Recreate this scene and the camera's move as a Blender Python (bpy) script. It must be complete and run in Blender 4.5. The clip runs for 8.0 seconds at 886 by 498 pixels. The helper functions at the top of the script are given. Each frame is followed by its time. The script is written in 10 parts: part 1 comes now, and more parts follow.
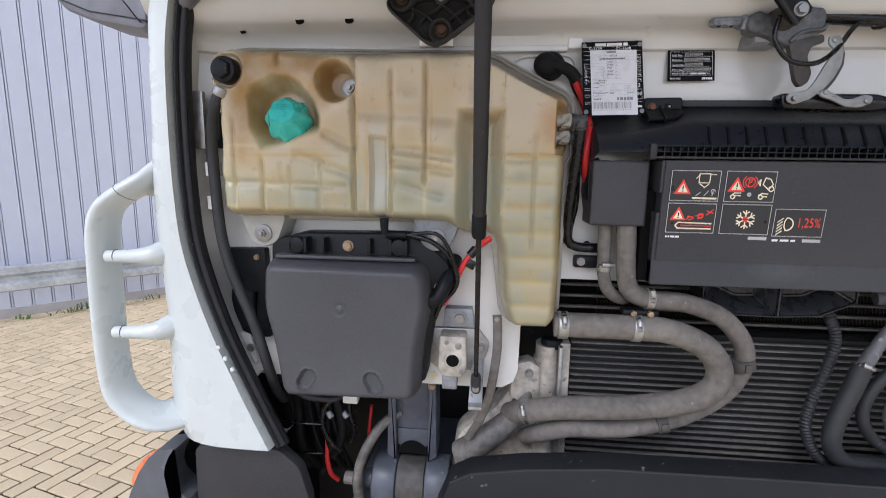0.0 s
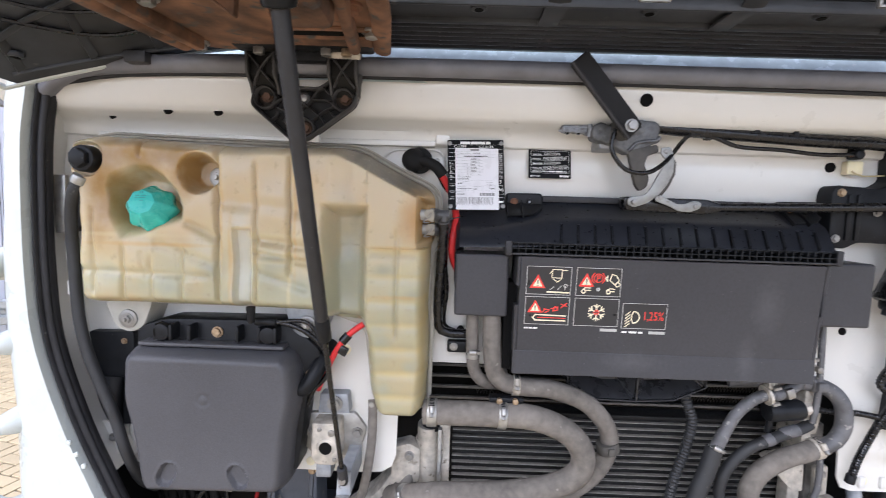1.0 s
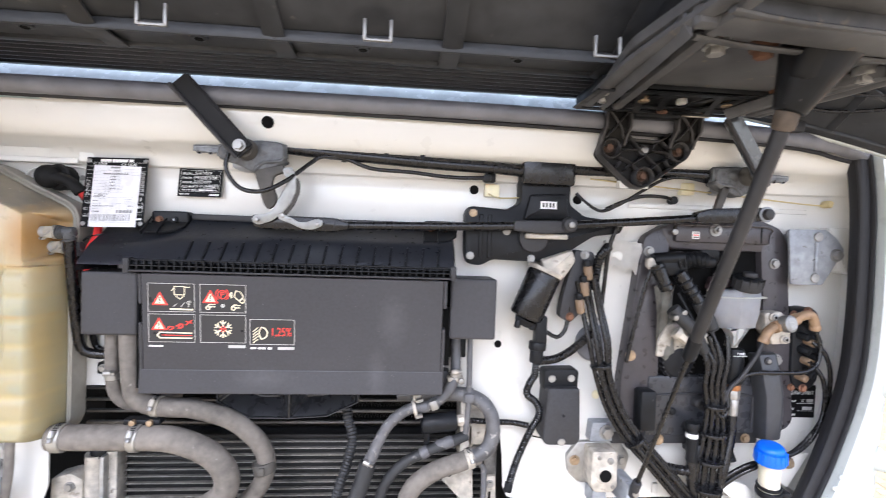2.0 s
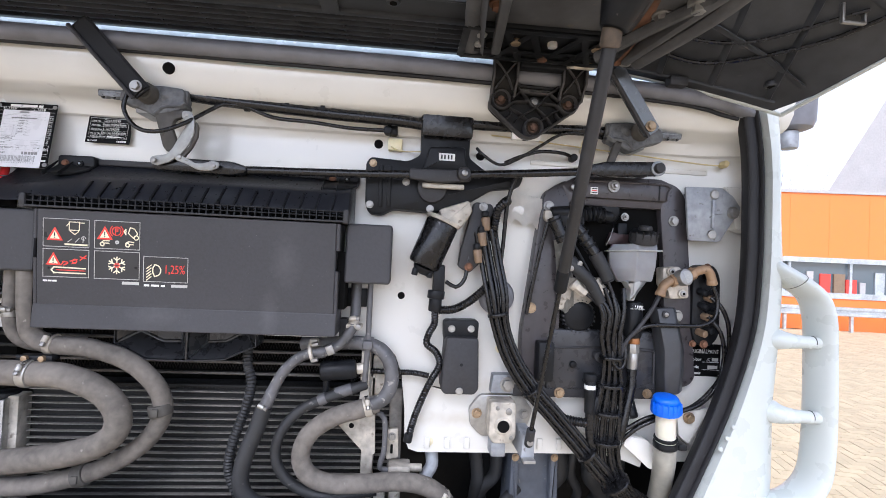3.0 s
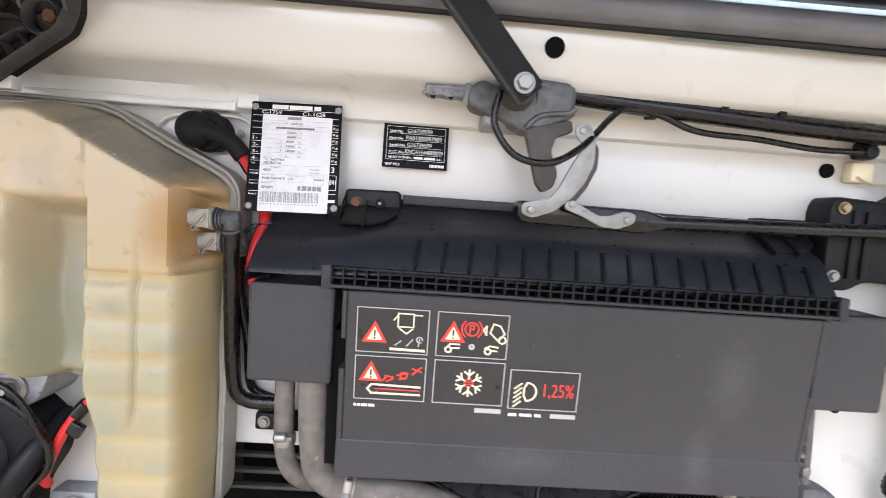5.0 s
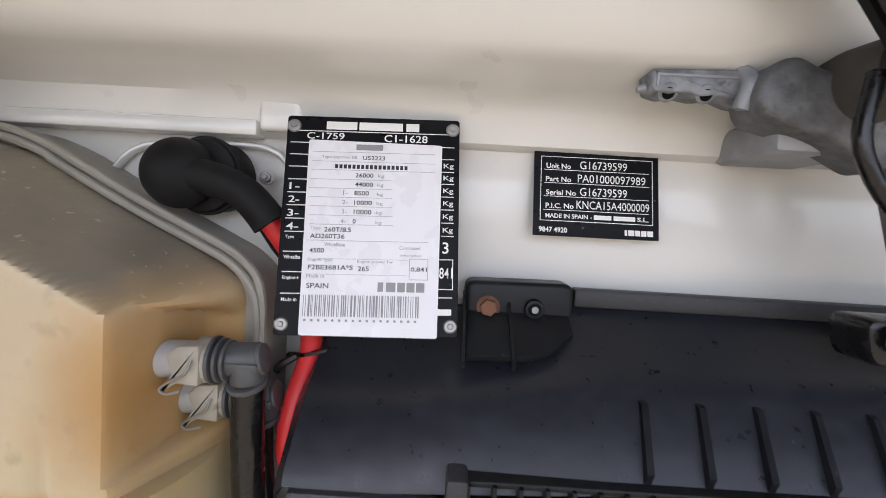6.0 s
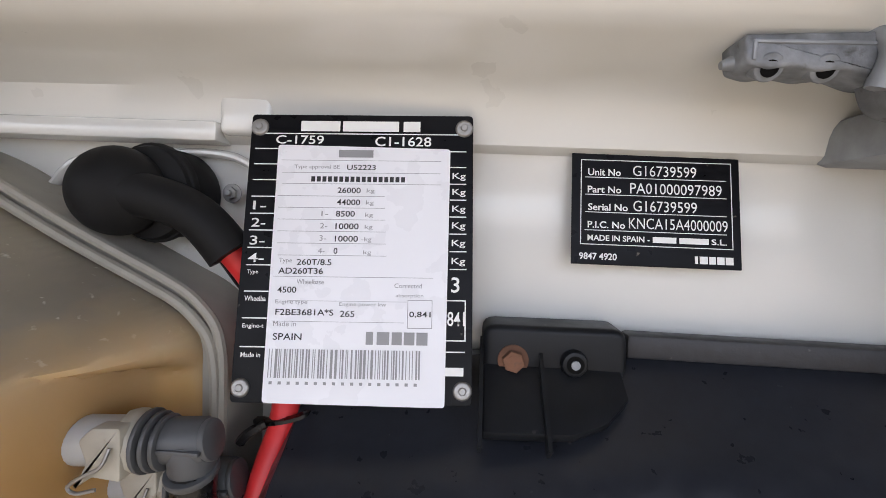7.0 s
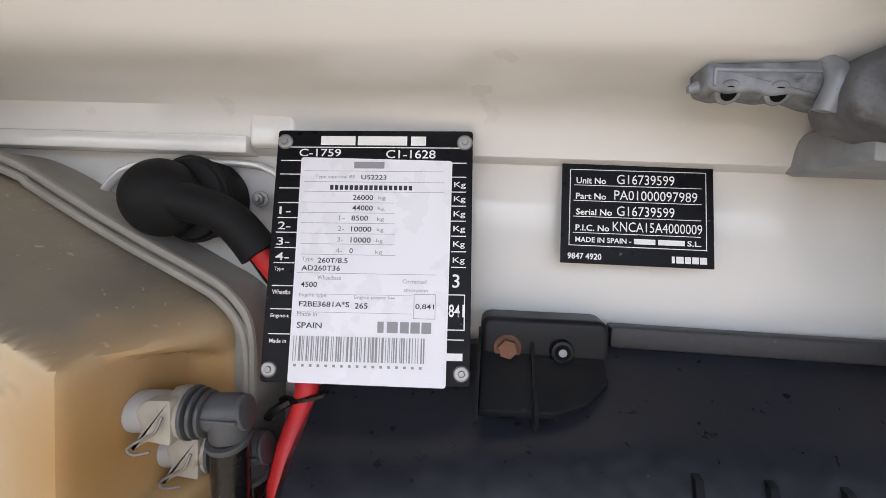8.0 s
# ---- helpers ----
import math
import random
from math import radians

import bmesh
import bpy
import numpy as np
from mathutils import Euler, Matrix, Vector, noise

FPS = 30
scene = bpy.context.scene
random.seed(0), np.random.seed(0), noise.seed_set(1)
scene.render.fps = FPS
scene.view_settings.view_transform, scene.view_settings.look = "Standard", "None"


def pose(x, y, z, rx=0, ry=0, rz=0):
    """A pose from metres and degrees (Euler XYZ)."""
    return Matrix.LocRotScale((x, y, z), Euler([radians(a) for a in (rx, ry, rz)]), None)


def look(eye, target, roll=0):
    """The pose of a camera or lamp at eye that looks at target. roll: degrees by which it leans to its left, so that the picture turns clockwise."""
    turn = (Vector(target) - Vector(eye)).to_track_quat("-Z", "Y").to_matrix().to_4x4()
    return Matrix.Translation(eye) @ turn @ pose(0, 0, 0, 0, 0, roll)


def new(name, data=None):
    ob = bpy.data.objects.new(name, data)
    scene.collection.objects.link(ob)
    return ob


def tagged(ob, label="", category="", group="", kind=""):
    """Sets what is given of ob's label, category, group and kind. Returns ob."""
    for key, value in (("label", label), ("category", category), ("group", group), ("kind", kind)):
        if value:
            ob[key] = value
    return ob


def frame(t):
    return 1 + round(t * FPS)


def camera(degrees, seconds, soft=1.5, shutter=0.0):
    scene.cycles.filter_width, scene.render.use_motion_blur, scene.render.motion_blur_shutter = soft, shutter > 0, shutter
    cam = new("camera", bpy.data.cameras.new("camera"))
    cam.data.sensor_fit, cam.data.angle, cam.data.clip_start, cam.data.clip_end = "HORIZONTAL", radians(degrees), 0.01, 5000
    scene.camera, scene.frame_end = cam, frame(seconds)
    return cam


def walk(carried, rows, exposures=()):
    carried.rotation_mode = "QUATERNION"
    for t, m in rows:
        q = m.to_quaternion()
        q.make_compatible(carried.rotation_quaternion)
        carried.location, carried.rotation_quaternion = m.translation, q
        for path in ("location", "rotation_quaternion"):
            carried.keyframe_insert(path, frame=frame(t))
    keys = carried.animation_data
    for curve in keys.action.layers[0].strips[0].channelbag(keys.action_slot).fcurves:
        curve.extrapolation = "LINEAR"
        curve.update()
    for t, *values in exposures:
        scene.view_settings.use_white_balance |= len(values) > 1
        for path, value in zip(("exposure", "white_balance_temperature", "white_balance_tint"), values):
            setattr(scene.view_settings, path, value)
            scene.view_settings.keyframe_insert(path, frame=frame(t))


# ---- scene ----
cam = camera(86.5, 8.0, soft=0.6, shutter=0.15)
# seconds, eye, (yaw, pitch, roll)
PATH = [
    (0.0, (-0.5183, -0.8693, 1.6307), (5.56, -9.26, 0.86)),
    (0.5, (-0.4801, -0.8489, 1.7203), (6.13, -7.22, 1.02)),
    (0.8, (-0.4172, -0.8491, 1.7323), (2.97, -6.20, 1.61)),
    (1.0, (-0.3627, -0.8596, 1.7319), (0.86, -5.18, 1.84)),
    (1.5, (-0.1233, -0.8783, 1.7369), (-4.33, -3.19, 2.10)),
    (2.0, (0.1769, -0.8952, 1.7321), (-5.01, -1.57, 2.00)),
    (2.2, (0.2734, -0.9106, 1.7062), (-5.97, 0.32, 1.79)),
    (3.3, (0.3712, -0.9412, 1.5638), (-4.21, 1.18, 3.14)),
    (3.5, (0.3594, -0.9458, 1.5445), (-3.68, 0.51, 3.34)),
    (4.0, (0.2521, -0.8950, 1.5903), (-2.42, -0.70, 3.81)),
    (4.5, (0.0037, -0.7247, 1.6544), (-1.85, -2.16, 4.37)),
    (5.0, (-0.1702, -0.5618, 1.7400), (-2.12, -4.49, 4.05)),
    (5.2, (-0.2148, -0.4971, 1.7415), (-1.69, -2.62, 4.36)),
    (6.3, (-0.2779, -0.2526, 1.8042), (1.75, -3.40, 2.72)),
    (6.5, (-0.2783, -0.2389, 1.8051), (2.27, -3.49, 2.66)),
    (7.0, (-0.2716, -0.2277, 1.8044), (3.79, -3.48, 2.56)),
    (7.5, (-0.2705, -0.2316, 1.8099), (4.63, -3.88, 2.50)),
    (8.0, (-0.2648, -0.2542, 1.8077), (5.34, -3.87, 2.63)),
]
# seconds, stops, kelvin of the white balance
EXPOSURES = [(0.0, 0.71, 5950), (0.5, 0.72, 5950), (1.0, 1.20, 5950), (1.5, 1.71, 6000), (2.0, 1.74, 5950), (2.2, 1.58, 5950), (3.3, 1.18, 5850), (3.5, 1.13, 5850), (4.0, 1.26, 5900),
             (4.5, 1.58, 6000), (5.0, 1.54, 6150), (6.4, 1.24, 6080), (8.0, 1.25, 6080)]
walk(cam, [(t, pose(*eye, 90 + p, 0, y) @ pose(0, 0, 0, 0, 0, r)) for t, eye, (y, p, r) in PATH],
     exposures=[(t, e, k, 17) for t, e, k in EXPOSURES])

# ---- daylight: bright overcast ----
world = bpy.data.worlds.new("overcast_sky")
scene.world = world
world.use_nodes = True
wn, wl = world.node_tree.nodes, world.node_tree.links
sky = wn.new("ShaderNodeTexSky")
sky.sky_type, sky.sun_disc = "NISHITA", False
sky.sun_elevation, sky.sun_rotation = radians(48), radians(200)
sky.dust_density, sky.air_density = 1.0, 1.0
pale = wn.new("ShaderNodeHueSaturation")
pale.inputs["Saturation"].default_value = 0.40
wl.new(sky.outputs["Color"], pale.inputs["Color"])
wl.new(pale.outputs["Color"], wn["Background"].inputs["Color"])
wn["Background"].inputs["Strength"].default_value = 0.15
sun = bpy.data.lights.new("sun", "SUN")
sun.energy, sun.angle, sun.color = 1.2, radians(30), (1.0, 0.99, 0.97)
new("sun", sun).matrix_world = look((0, 0, 0), (math.sin(radians(20)) * 0.67, 0.63, -0.74))

GROUND = -0.12
# ---- materials ----
def material(name, color, rough=0.5, metal=0.0, var=0.12, scale=40.0, big=3.0, bump=0.0, spots=0.0, spot_color=(0.5, 0.48, 0.44),
             sss=0.0, coat=0.0, rand=0.0, spec=0.5, streak=0.0, rvar=0.1):
    """A surface with fine and broad variation of colour and gloss, fine relief and scattered dirt."""
    m = bpy.data.materials.new(name)
    m.use_nodes = True
    n, l = m.node_tree.nodes, m.node_tree.links
    b = n["Principled BSDF"]
    co = n.new("ShaderNodeTexCoord")
    fine = n.new("ShaderNodeTexNoise")
    fine.inputs["Scale"].default_value, fine.inputs["Detail"].default_value = scale, 6
    wide = n.new("ShaderNodeTexNoise")
    wide.inputs["Scale"].default_value, wide.inputs["Detail"].default_value = big, 4
    if streak:
        stretch = n.new("ShaderNodeMapping")
        stretch.inputs["Scale"].default_value = (1, 1, streak)
        l.new(co.outputs["Object"], stretch.inputs["Vector"])
        l.new(stretch.outputs["Vector"], wide.inputs["Vector"])
    else:
        l.new(co.outputs["Object"], wide.inputs["Vector"])
    l.new(co.outputs["Object"], fine.inputs["Vector"])
    both = n.new("ShaderNodeMath")
    both.operation = "ADD"
    l.new(fine.outputs["Fac"], both.inputs[0])
    l.new(wide.outputs["Fac"], both.inputs[1])
    last = both.outputs[0]
    if rand:
        info = n.new("ShaderNodeObjectInfo")
        isl = n.new("ShaderNodeNewGeometry")
        mix = n.new("ShaderNodeMath")
        mix.operation = "ADD"
        l.new(info.outputs["Random"], mix.inputs[0])
        l.new(isl.outputs["Random Per Island"], mix.inputs[1])
        frac = n.new("ShaderNodeMath")
        frac.operation = "FRACT"
        l.new(mix.outputs[0], frac.inputs[0])
        mul = n.new("ShaderNodeMath")
        mul.operation = "MULTIPLY_ADD"
        mul.inputs[1].default_value = rand
        l.new(frac.outputs[0], mul.inputs[0])
        l.new(last, mul.inputs[2])
        last = mul.outputs[0]
    ramp = n.new("ShaderNodeMapRange")
    ramp.inputs["From Min"].default_value, ramp.inputs["From Max"].default_value = 0.6, 1.4 + rand
    ramp.inputs["To Min"].default_value, ramp.inputs["To Max"].default_value = 1 - var * 1.6, 1 + var * 1.6
    l.new(last, ramp.inputs["Value"])
    tint = n.new("ShaderNodeVectorMath")
    tint.operation = "SCALE"
    tint.inputs[0].default_value = color
    l.new(ramp.outputs["Result"], tint.inputs["Scale"])
    out = tint.outputs["Vector"]
    if spots:
        sp = n.new("ShaderNodeTexNoise")
        sp.inputs["Scale"].default_value, sp.inputs["Detail"].default_value = scale * 1.3, 8
        l.new(co.outputs["Object"], sp.inputs["Vector"])
        cut = n.new("ShaderNodeMapRange")
        cut.inputs["From Min"].default_value, cut.inputs["From Max"].default_value = 0.72 - spots * 0.25, 0.80 - spots * 0.2
        l.new(sp.outputs["Fac"], cut.inputs["Value"])
        mx = n.new("ShaderNodeMix")
        mx.data_type = "RGBA"
        l.new(cut.outputs["Result"], mx.inputs["Factor"])
        l.new(out, mx.inputs["A"])
        mx.inputs["B"].default_value = (*spot_color, 1)
        out = mx.outputs["Result"]
    l.new(out, b.inputs["Base Color"])
    rr = n.new("ShaderNodeMapRange")
    rr.inputs["From Min"].default_value, rr.inputs["From Max"].default_value = 0.3, 0.7
    rr.inputs["To Min"].default_value, rr.inputs["To Max"].default_value = max(0.03, rough - rvar), min(1, rough + rvar)
    l.new(fine.outputs["Fac"], rr.inputs["Value"])
    l.new(rr.outputs["Result"], b.inputs["Roughness"])
    b.inputs["Metallic"].default_value = metal
    b.inputs["Specular IOR Level"].default_value = spec
    if sss:
        b.inputs["Subsurface Weight"].default_value = sss
        b.inputs["Subsurface Radius"].default_value = (0.03, 0.02, 0.01)
        b.inputs["Subsurface Scale"].default_value = 0.6
    if coat:
        b.inputs["Coat Weight"].default_value, b.inputs["Coat Roughness"].default_value = coat, 0.08
    if bump:
        bm_ = n.new("ShaderNodeBump")
        bm_.inputs["Strength"].default_value, bm_.inputs["Distance"].default_value = min(1, bump * 4), 0.001 * max(1, bump * 4)
        l.new(fine.outputs["Fac"], bm_.inputs["Height"])
        l.new(bm_.outputs["Normal"], b.inputs["Normal"])
    return m


PAINT = material("inner_white_paint", (0.71, 0.703, 0.668), 0.30, var=0.015, scale=25, big=4, coat=1.0, rvar=0.03)
CABWHITE = material("outer_white_paint", (0.55, 0.59, 0.575), 0.3, var=0.02, scale=20, big=3, coat=0.4)
BLACK = material("black_plastic", (0.010, 0.011, 0.013), 0.42, spec=0.22, var=0.3, scale=60, big=8, bump=0.06, spots=0.05, spot_color=(0.10, 0.095, 0.09))
GREYBLACK = material("dusty_dark_plastic", (0.034, 0.034, 0.037), 0.5, spec=0.35, var=0.18, scale=180, big=5, bump=0.08, spots=0.1, spot_color=(0.13, 0.125, 0.12))
COVER = material("grained_grey_plastic", (0.072, 0.072, 0.079), 0.45, spec=0.4, var=0.12, scale=350, big=6, bump=0.12, spots=0.05, spot_color=(0.2, 0.2, 0.2))
HOODGREY = material("hood_liner_plastic", (0.041, 0.0435, 0.049), 0.40, spec=0.35, var=0.3, scale=30, big=4, bump=0.05, spots=0.2, spot_color=(0.11, 0.105, 0.1))
RUBBER = material("dusty_hose_rubber", (0.162, 0.146, 0.128), 0.85, var=0.3, scale=70, big=9, bump=0.1, spots=0.12, spot_color=(0.27, 0.25, 0.22))
DARKRUBBER = material("dark_hose_rubber", (0.024, 0.025, 0.027), 0.6, var=0.3, scale=60, big=9, bump=0.06, spots=0.15, spot_color=(0.14, 0.13, 0.12))
CABLE = material("black_cable_sheath", (0.008, 0.008, 0.009), 0.26, spec=0.45, var=0.3, scale=90, big=12, spots=0.02, spot_color=(0.07, 0.07, 0.065))
SEAL = material("seal_rubber", (0.018, 0.018, 0.020), 0.5, spec=0.3, var=0.25, scale=50, big=7, bump=0.05, spots=0.08, spot_color=(0.12, 0.12, 0.115))
GREYSEAL = material("weathered_grey_rubber", (0.165, 0.168, 0.190), 0.40, var=0.2, scale=30, big=6, bump=0.05, spots=0.1, spot_color=(0.2, 0.2, 0.2))
ZINC = material("dull_zinc", (0.408, 0.402, 0.384), 0.45, metal=0.8, var=0.2, scale=90, big=20, bump=0.05, spots=0.15, spot_color=(0.3, 0.26, 0.2))
STEEL = material("bright_steel", (0.324, 0.318, 0.306), 0.45, metal=0.85, var=0.15, scale=120, big=20, spots=0.06, spot_color=(0.3, 0.25, 0.18))
ALU = material("corroded_cast_aluminium", (0.480, 0.444, 0.384), 0.6, metal=0.35, var=0.35, scale=60, big=14, bump=0.2, spots=0.4, spot_color=(0.22, 0.19, 0.15))
GREYCAST = material("grey_die_casting", (0.300, 0.318, 0.342), 0.5, metal=0.25, var=0.25, scale=70, big=14, bump=0.15, spots=0.25, spot_color=(0.14, 0.13, 0.12))
RUST = material("rusted_steel", (0.15, 0.072, 0.042), 0.85, var=0.5, scale=45, big=12, bump=0.2, spots=0.35, spot_color=(0.11, 0.075, 0.055))
BRASSY = material("yellow_passivated_steel", (0.37, 0.275, 0.18), 0.45, metal=0.7, var=0.3, scale=120, big=25, spots=0.3, spot_color=(0.2, 0.1, 0.05))
BLUEGREY = material("blue_grey_chassis_paint", (0.075, 0.085, 0.105), 0.45, var=0.25, scale=40, big=8, bump=0.05, spots=0.25, spot_color=(0.2, 0.19, 0.17))
TEAL = material("teal_plastic", (0.045, 0.49, 0.43), 0.28, var=0.1, scale=60, big=10, bump=0.05)
BLUE = material("bright_blue_plastic", (0.006, 0.144, 0.860), 0.4, var=0.06, scale=60, big=10)
RED = material("red_cable_sheath", (0.744, 0.036, 0.036), 0.45, var=0.15, scale=60, big=10)
REDINK = material("red_print", (0.860, 0.060, 0.042), 0.5, var=0.05)
CREAM = material("cream_print", (0.860, 0.792, 0.576), 0.5, var=0.05)
GREYINK = material("grey_print", (0.504, 0.504, 0.480), 0.5, var=0.05)
WHITEINK = material("white_print", (0.82, 0.82, 0.80), 0.4, var=0.03)
BLACKINK = material("black_print", (0.02, 0.02, 0.022), 0.5, var=0.05)
PALEINK = material("faded_print", (0.28, 0.28, 0.29), 0.5, var=0.05)
PLATE = material("black_anodised_plate", (0.005, 0.005, 0.006), 0.35, spec=0.12, metal=0.0, var=0.2, scale=120, big=30, spots=0.05, spot_color=(0.2, 0.18, 0.15))
LABEL = material("silver_white_label", (0.80, 0.80, 0.83), 0.3, metal=0.0, var=0.012, scale=60, big=12)
IVORY = material("ivory_plastic", (0.792, 0.720, 0.504), 0.45, var=0.1, scale=40, big=10, sss=0.25)
MILKY = material("milky_grey_plastic", (0.390, 0.390, 0.378), 0.4, var=0.1, scale=40, big=10, sss=0.15)
TAN = material("tan_plastic", (0.22, 0.150, 0.095), 0.55, var=0.15, scale=60, big=10)
FIN = material("dusty_radiator_fin", (0.010, 0.0095, 0.009), 0.7, metal=0.2, var=0.3, scale=300, big=7, spots=0.06, spot_color=(0.2, 0.18, 0.15))
TUBE = material("radiator_tube", (0.22, 0.207, 0.187), 0.5, metal=0.2, var=0.3, scale=80, big=7, spots=0.25, spot_color=(0.12, 0.11, 0.1))
# near-black that paints the shade inside holes, gaps and deep spaces
VOID = material("deep_shade_black", (0.006, 0.006, 0.006), 0.9, spec=0.1, var=0.3, scale=20, big=4)
AMBER = material("amber_lens", (0.75, 0.16, 0.03), 0.25, var=0.05, coat=0.5)
PAVER = material("buff_clay_paver", (0.55, 0.445, 0.285), 0.85, var=0.14, scale=60, big=2, bump=0.15, rand=0.5, spots=0.08, spot_color=(0.25, 0.2, 0.15))
PAVED = material("worn_buff_paving", (0.45, 0.365, 0.25), 0.9, var=0.12, scale=12, big=0.7)
JOINT = material("sand_joint", (0.030, 0.025, 0.019), 0.95, var=0.3, scale=30, big=1)
CLADDING = material("pale_blue_steel_cladding", (0.53, 0.56, 0.635), 0.4, var=0.03, scale=6, big=0.6, streak=0.15)
GALV = material("galvanised_steel", (0.504, 0.540, 0.564), 0.42, metal=0.6, var=0.2, scale=25, big=4, spots=0.1, spot_color=(0.55, 0.55, 0.55))
ORANGE = material("orange_painted_wall", (0.84, 0.215, 0.045), 0.5, var=0.03, scale=5, big=0.4)
CONCRETE = material("grey_concrete", (0.42, 0.41, 0.40), 0.8, var=0.1, scale=12, big=1)
BARK = material("grey_bark", (0.16, 0.13, 0.11), 0.9, var=0.3, scale=20, big=3)
WEED = material("weed_leaf", (0.10, 0.16, 0.04), 0.7, var=0.3, scale=20, big=3)


def glass_material():
    m = bpy.data.materials.new("window_glass")
    m.use_nodes = True
    b = m.node_tree.nodes["Principled BSDF"]
    b.inputs["Base Color"].default_value = (0.10, 0.13, 0.15, 1)
    b.inputs["Roughness"].default_value, b.inputs["Specular IOR Level"].default_value = 0.08, 0.8
    return m


GLASS = glass_material()


def tank_material():
    """Aged translucent plastic: yellowed with amber stains, coolant showing through its lower part."""
    m = bpy.data.materials.new("aged_translucent_plastic")
    m.use_nodes = True
    n, l = m.node_tree.nodes, m.node_tree.links
    b = n["Principled BSDF"]
    co = n.new("ShaderNodeTexCoord")
    sep = n.new("ShaderNodeSeparateXYZ")
    l.new(co.outputs["Object"], sep.inputs[0])
    wide = n.new("ShaderNodeTexNoise")
    wide.inputs["Scale"].default_value, wide.inputs["Detail"].default_value = 9, 5
    fine = n.new("ShaderNodeTexNoise")
    fine.inputs["Scale"].default_value, fine.inputs["Detail"].default_value = 70, 6
    for t in (wide, fine):
        l.new(co.outputs["Object"], t.inputs["Vector"])
    level = n.new("ShaderNodeMath")
    level.operation = "MULTIPLY_ADD"
    level.inputs[1].default_value = 0.06
    l.new(wide.outputs["Fac"], level.inputs[0])
    l.new(sep.outputs["Z"], level.inputs[2])
    ramp = n.new("ShaderNodeValToRGB")
    r = ramp.color_ramp
    stops = [(0.0, (0.35, 0.332, 0.222)), (0.36, (0.362, 0.345, 0.235)), (0.46, (0.395, 0.38, 0.27)), (0.56, (0.48, 0.43, 0.29)), (0.70, (0.52, 0.43, 0.285)), (0.78, (0.53, 0.435, 0.30)), (1.0, (0.56, 0.48, 0.34))]
    while len(r.elements) < len(stops):
        r.elements.new(0.5)
    for e, (p, c) in zip(r.elements, stops):
        e.position, e.color = p, (*c, 1)
    span = n.new("ShaderNodeMapRange")
    span.inputs["From Min"].default_value, span.inputs["From Max"].default_value = 0.03, 0.49
    l.new(level.outputs[0], span.inputs["Value"])
    l.new(span.outputs["Result"], ramp.inputs["Fac"])
    amber = n.new("ShaderNodeMapRange")
    amber.inputs["From Min"].default_value, amber.inputs["From Max"].default_value = 0.52, 0.72
    amber.inputs["To Max"].default_value = 0.25
    l.new(wide.outputs["Fac"], amber.inputs["Value"])
    mx = n.new("ShaderNodeMix")
    mx.data_type = "RGBA"
    l.new(amber.outputs["Result"], mx.inputs["Factor"])
    l.new(ramp.outputs["Color"], mx.inputs["A"])
    mx.inputs["B"].default_value = (0.56, 0.33, 0.12, 1)
    dirt = n.new("ShaderNodeMapRange")
    dirt.inputs["From Min"].default_value, dirt.inputs["From Max"].default_value = 0.6, 0.75
    dirt.inputs["To Max"].default_value = 0.35
    l.new(fine.outputs["Fac"], dirt.inputs["Value"])
    mx2 = n.new("ShaderNodeMix")
    mx2.data_type = "RGBA"
    l.new(dirt.outputs["Result"], mx2.inputs["Factor"])
    l.new(mx.outputs["Result"], mx2.inputs["A"])
    mx2.inputs["B"].default_value = (0.28, 0.23, 0.15, 1)
    # settled road dust on the faces that look up
    geo = n.new("ShaderNodeNewGeometry")
    gz = n.new("ShaderNodeSeparateXYZ")
    l.new(geo.outputs["Normal"], gz.inputs[0])
    dust = n.new("ShaderNodeMath")
    dust.operation = "MULTIPLY_ADD"
    dust.inputs[1].default_value, dust.inputs[2].default_value = 0.7, -0.35
    l.new(wide.outputs["Fac"], dust.inputs[0])
    dsum = n.new("ShaderNodeMath")
    dsum.operation = "ADD"
    l.new(gz.outputs["Z"], dsum.inputs[0])
    l.new(dust.outputs[0], dsum.inputs[1])
    dcut = n.new("ShaderNodeMapRange")
    dcut.inputs["From Min"].default_value, dcut.inputs["From Max"].default_value = 0.40, 0.90
    dcut.inputs["To Max"].default_value = 0.85
    l.new(dsum.outputs[0], dcut.inputs["Value"])
    mx3 = n.new("ShaderNodeMix")
    mx3.data_type = "RGBA"
    lee = n.new("ShaderNodeMapRange")
    lee.inputs["From Min"].default_value, lee.inputs["From Max"].default_value = 0.08, 0.18
    lee.inputs["To Min"].default_value = 0.12
    l.new(sep.outputs["X"], lee.inputs["Value"])
    settle = n.new("ShaderNodeMath")
    settle.operation = "MULTIPLY"
    l.new(dcut.outputs["Result"], settle.inputs[0])
    l.new(lee.outputs["Result"], settle.inputs[1])
    high = n.new("ShaderNodeMapRange")
    high.inputs["From Min"].default_value, high.inputs["From Max"].default_value = 0.30, 0.37
    l.new(sep.outputs["Z"], high.inputs["Value"])
    upper = n.new("ShaderNodeMath")
    upper.operation = "MULTIPLY"
    l.new(settle.outputs[0], upper.inputs[0])
    l.new(high.outputs["Result"], upper.inputs[1])
    l.new(upper.outputs[0], mx3.inputs["Factor"])
    l.new(mx2.outputs["Result"], mx3.inputs["A"])
    grit = n.new("ShaderNodeTexNoise")
    grit.inputs["Scale"].default_value, grit.inputs["Detail"].default_value = 210, 3
    l.new(co.outputs["Object"], grit.inputs["Vector"])
    fleck = n.new("ShaderNodeMapRange")
    fleck.inputs["From Min"].default_value, fleck.inputs["From Max"].default_value = 0.66, 0.72
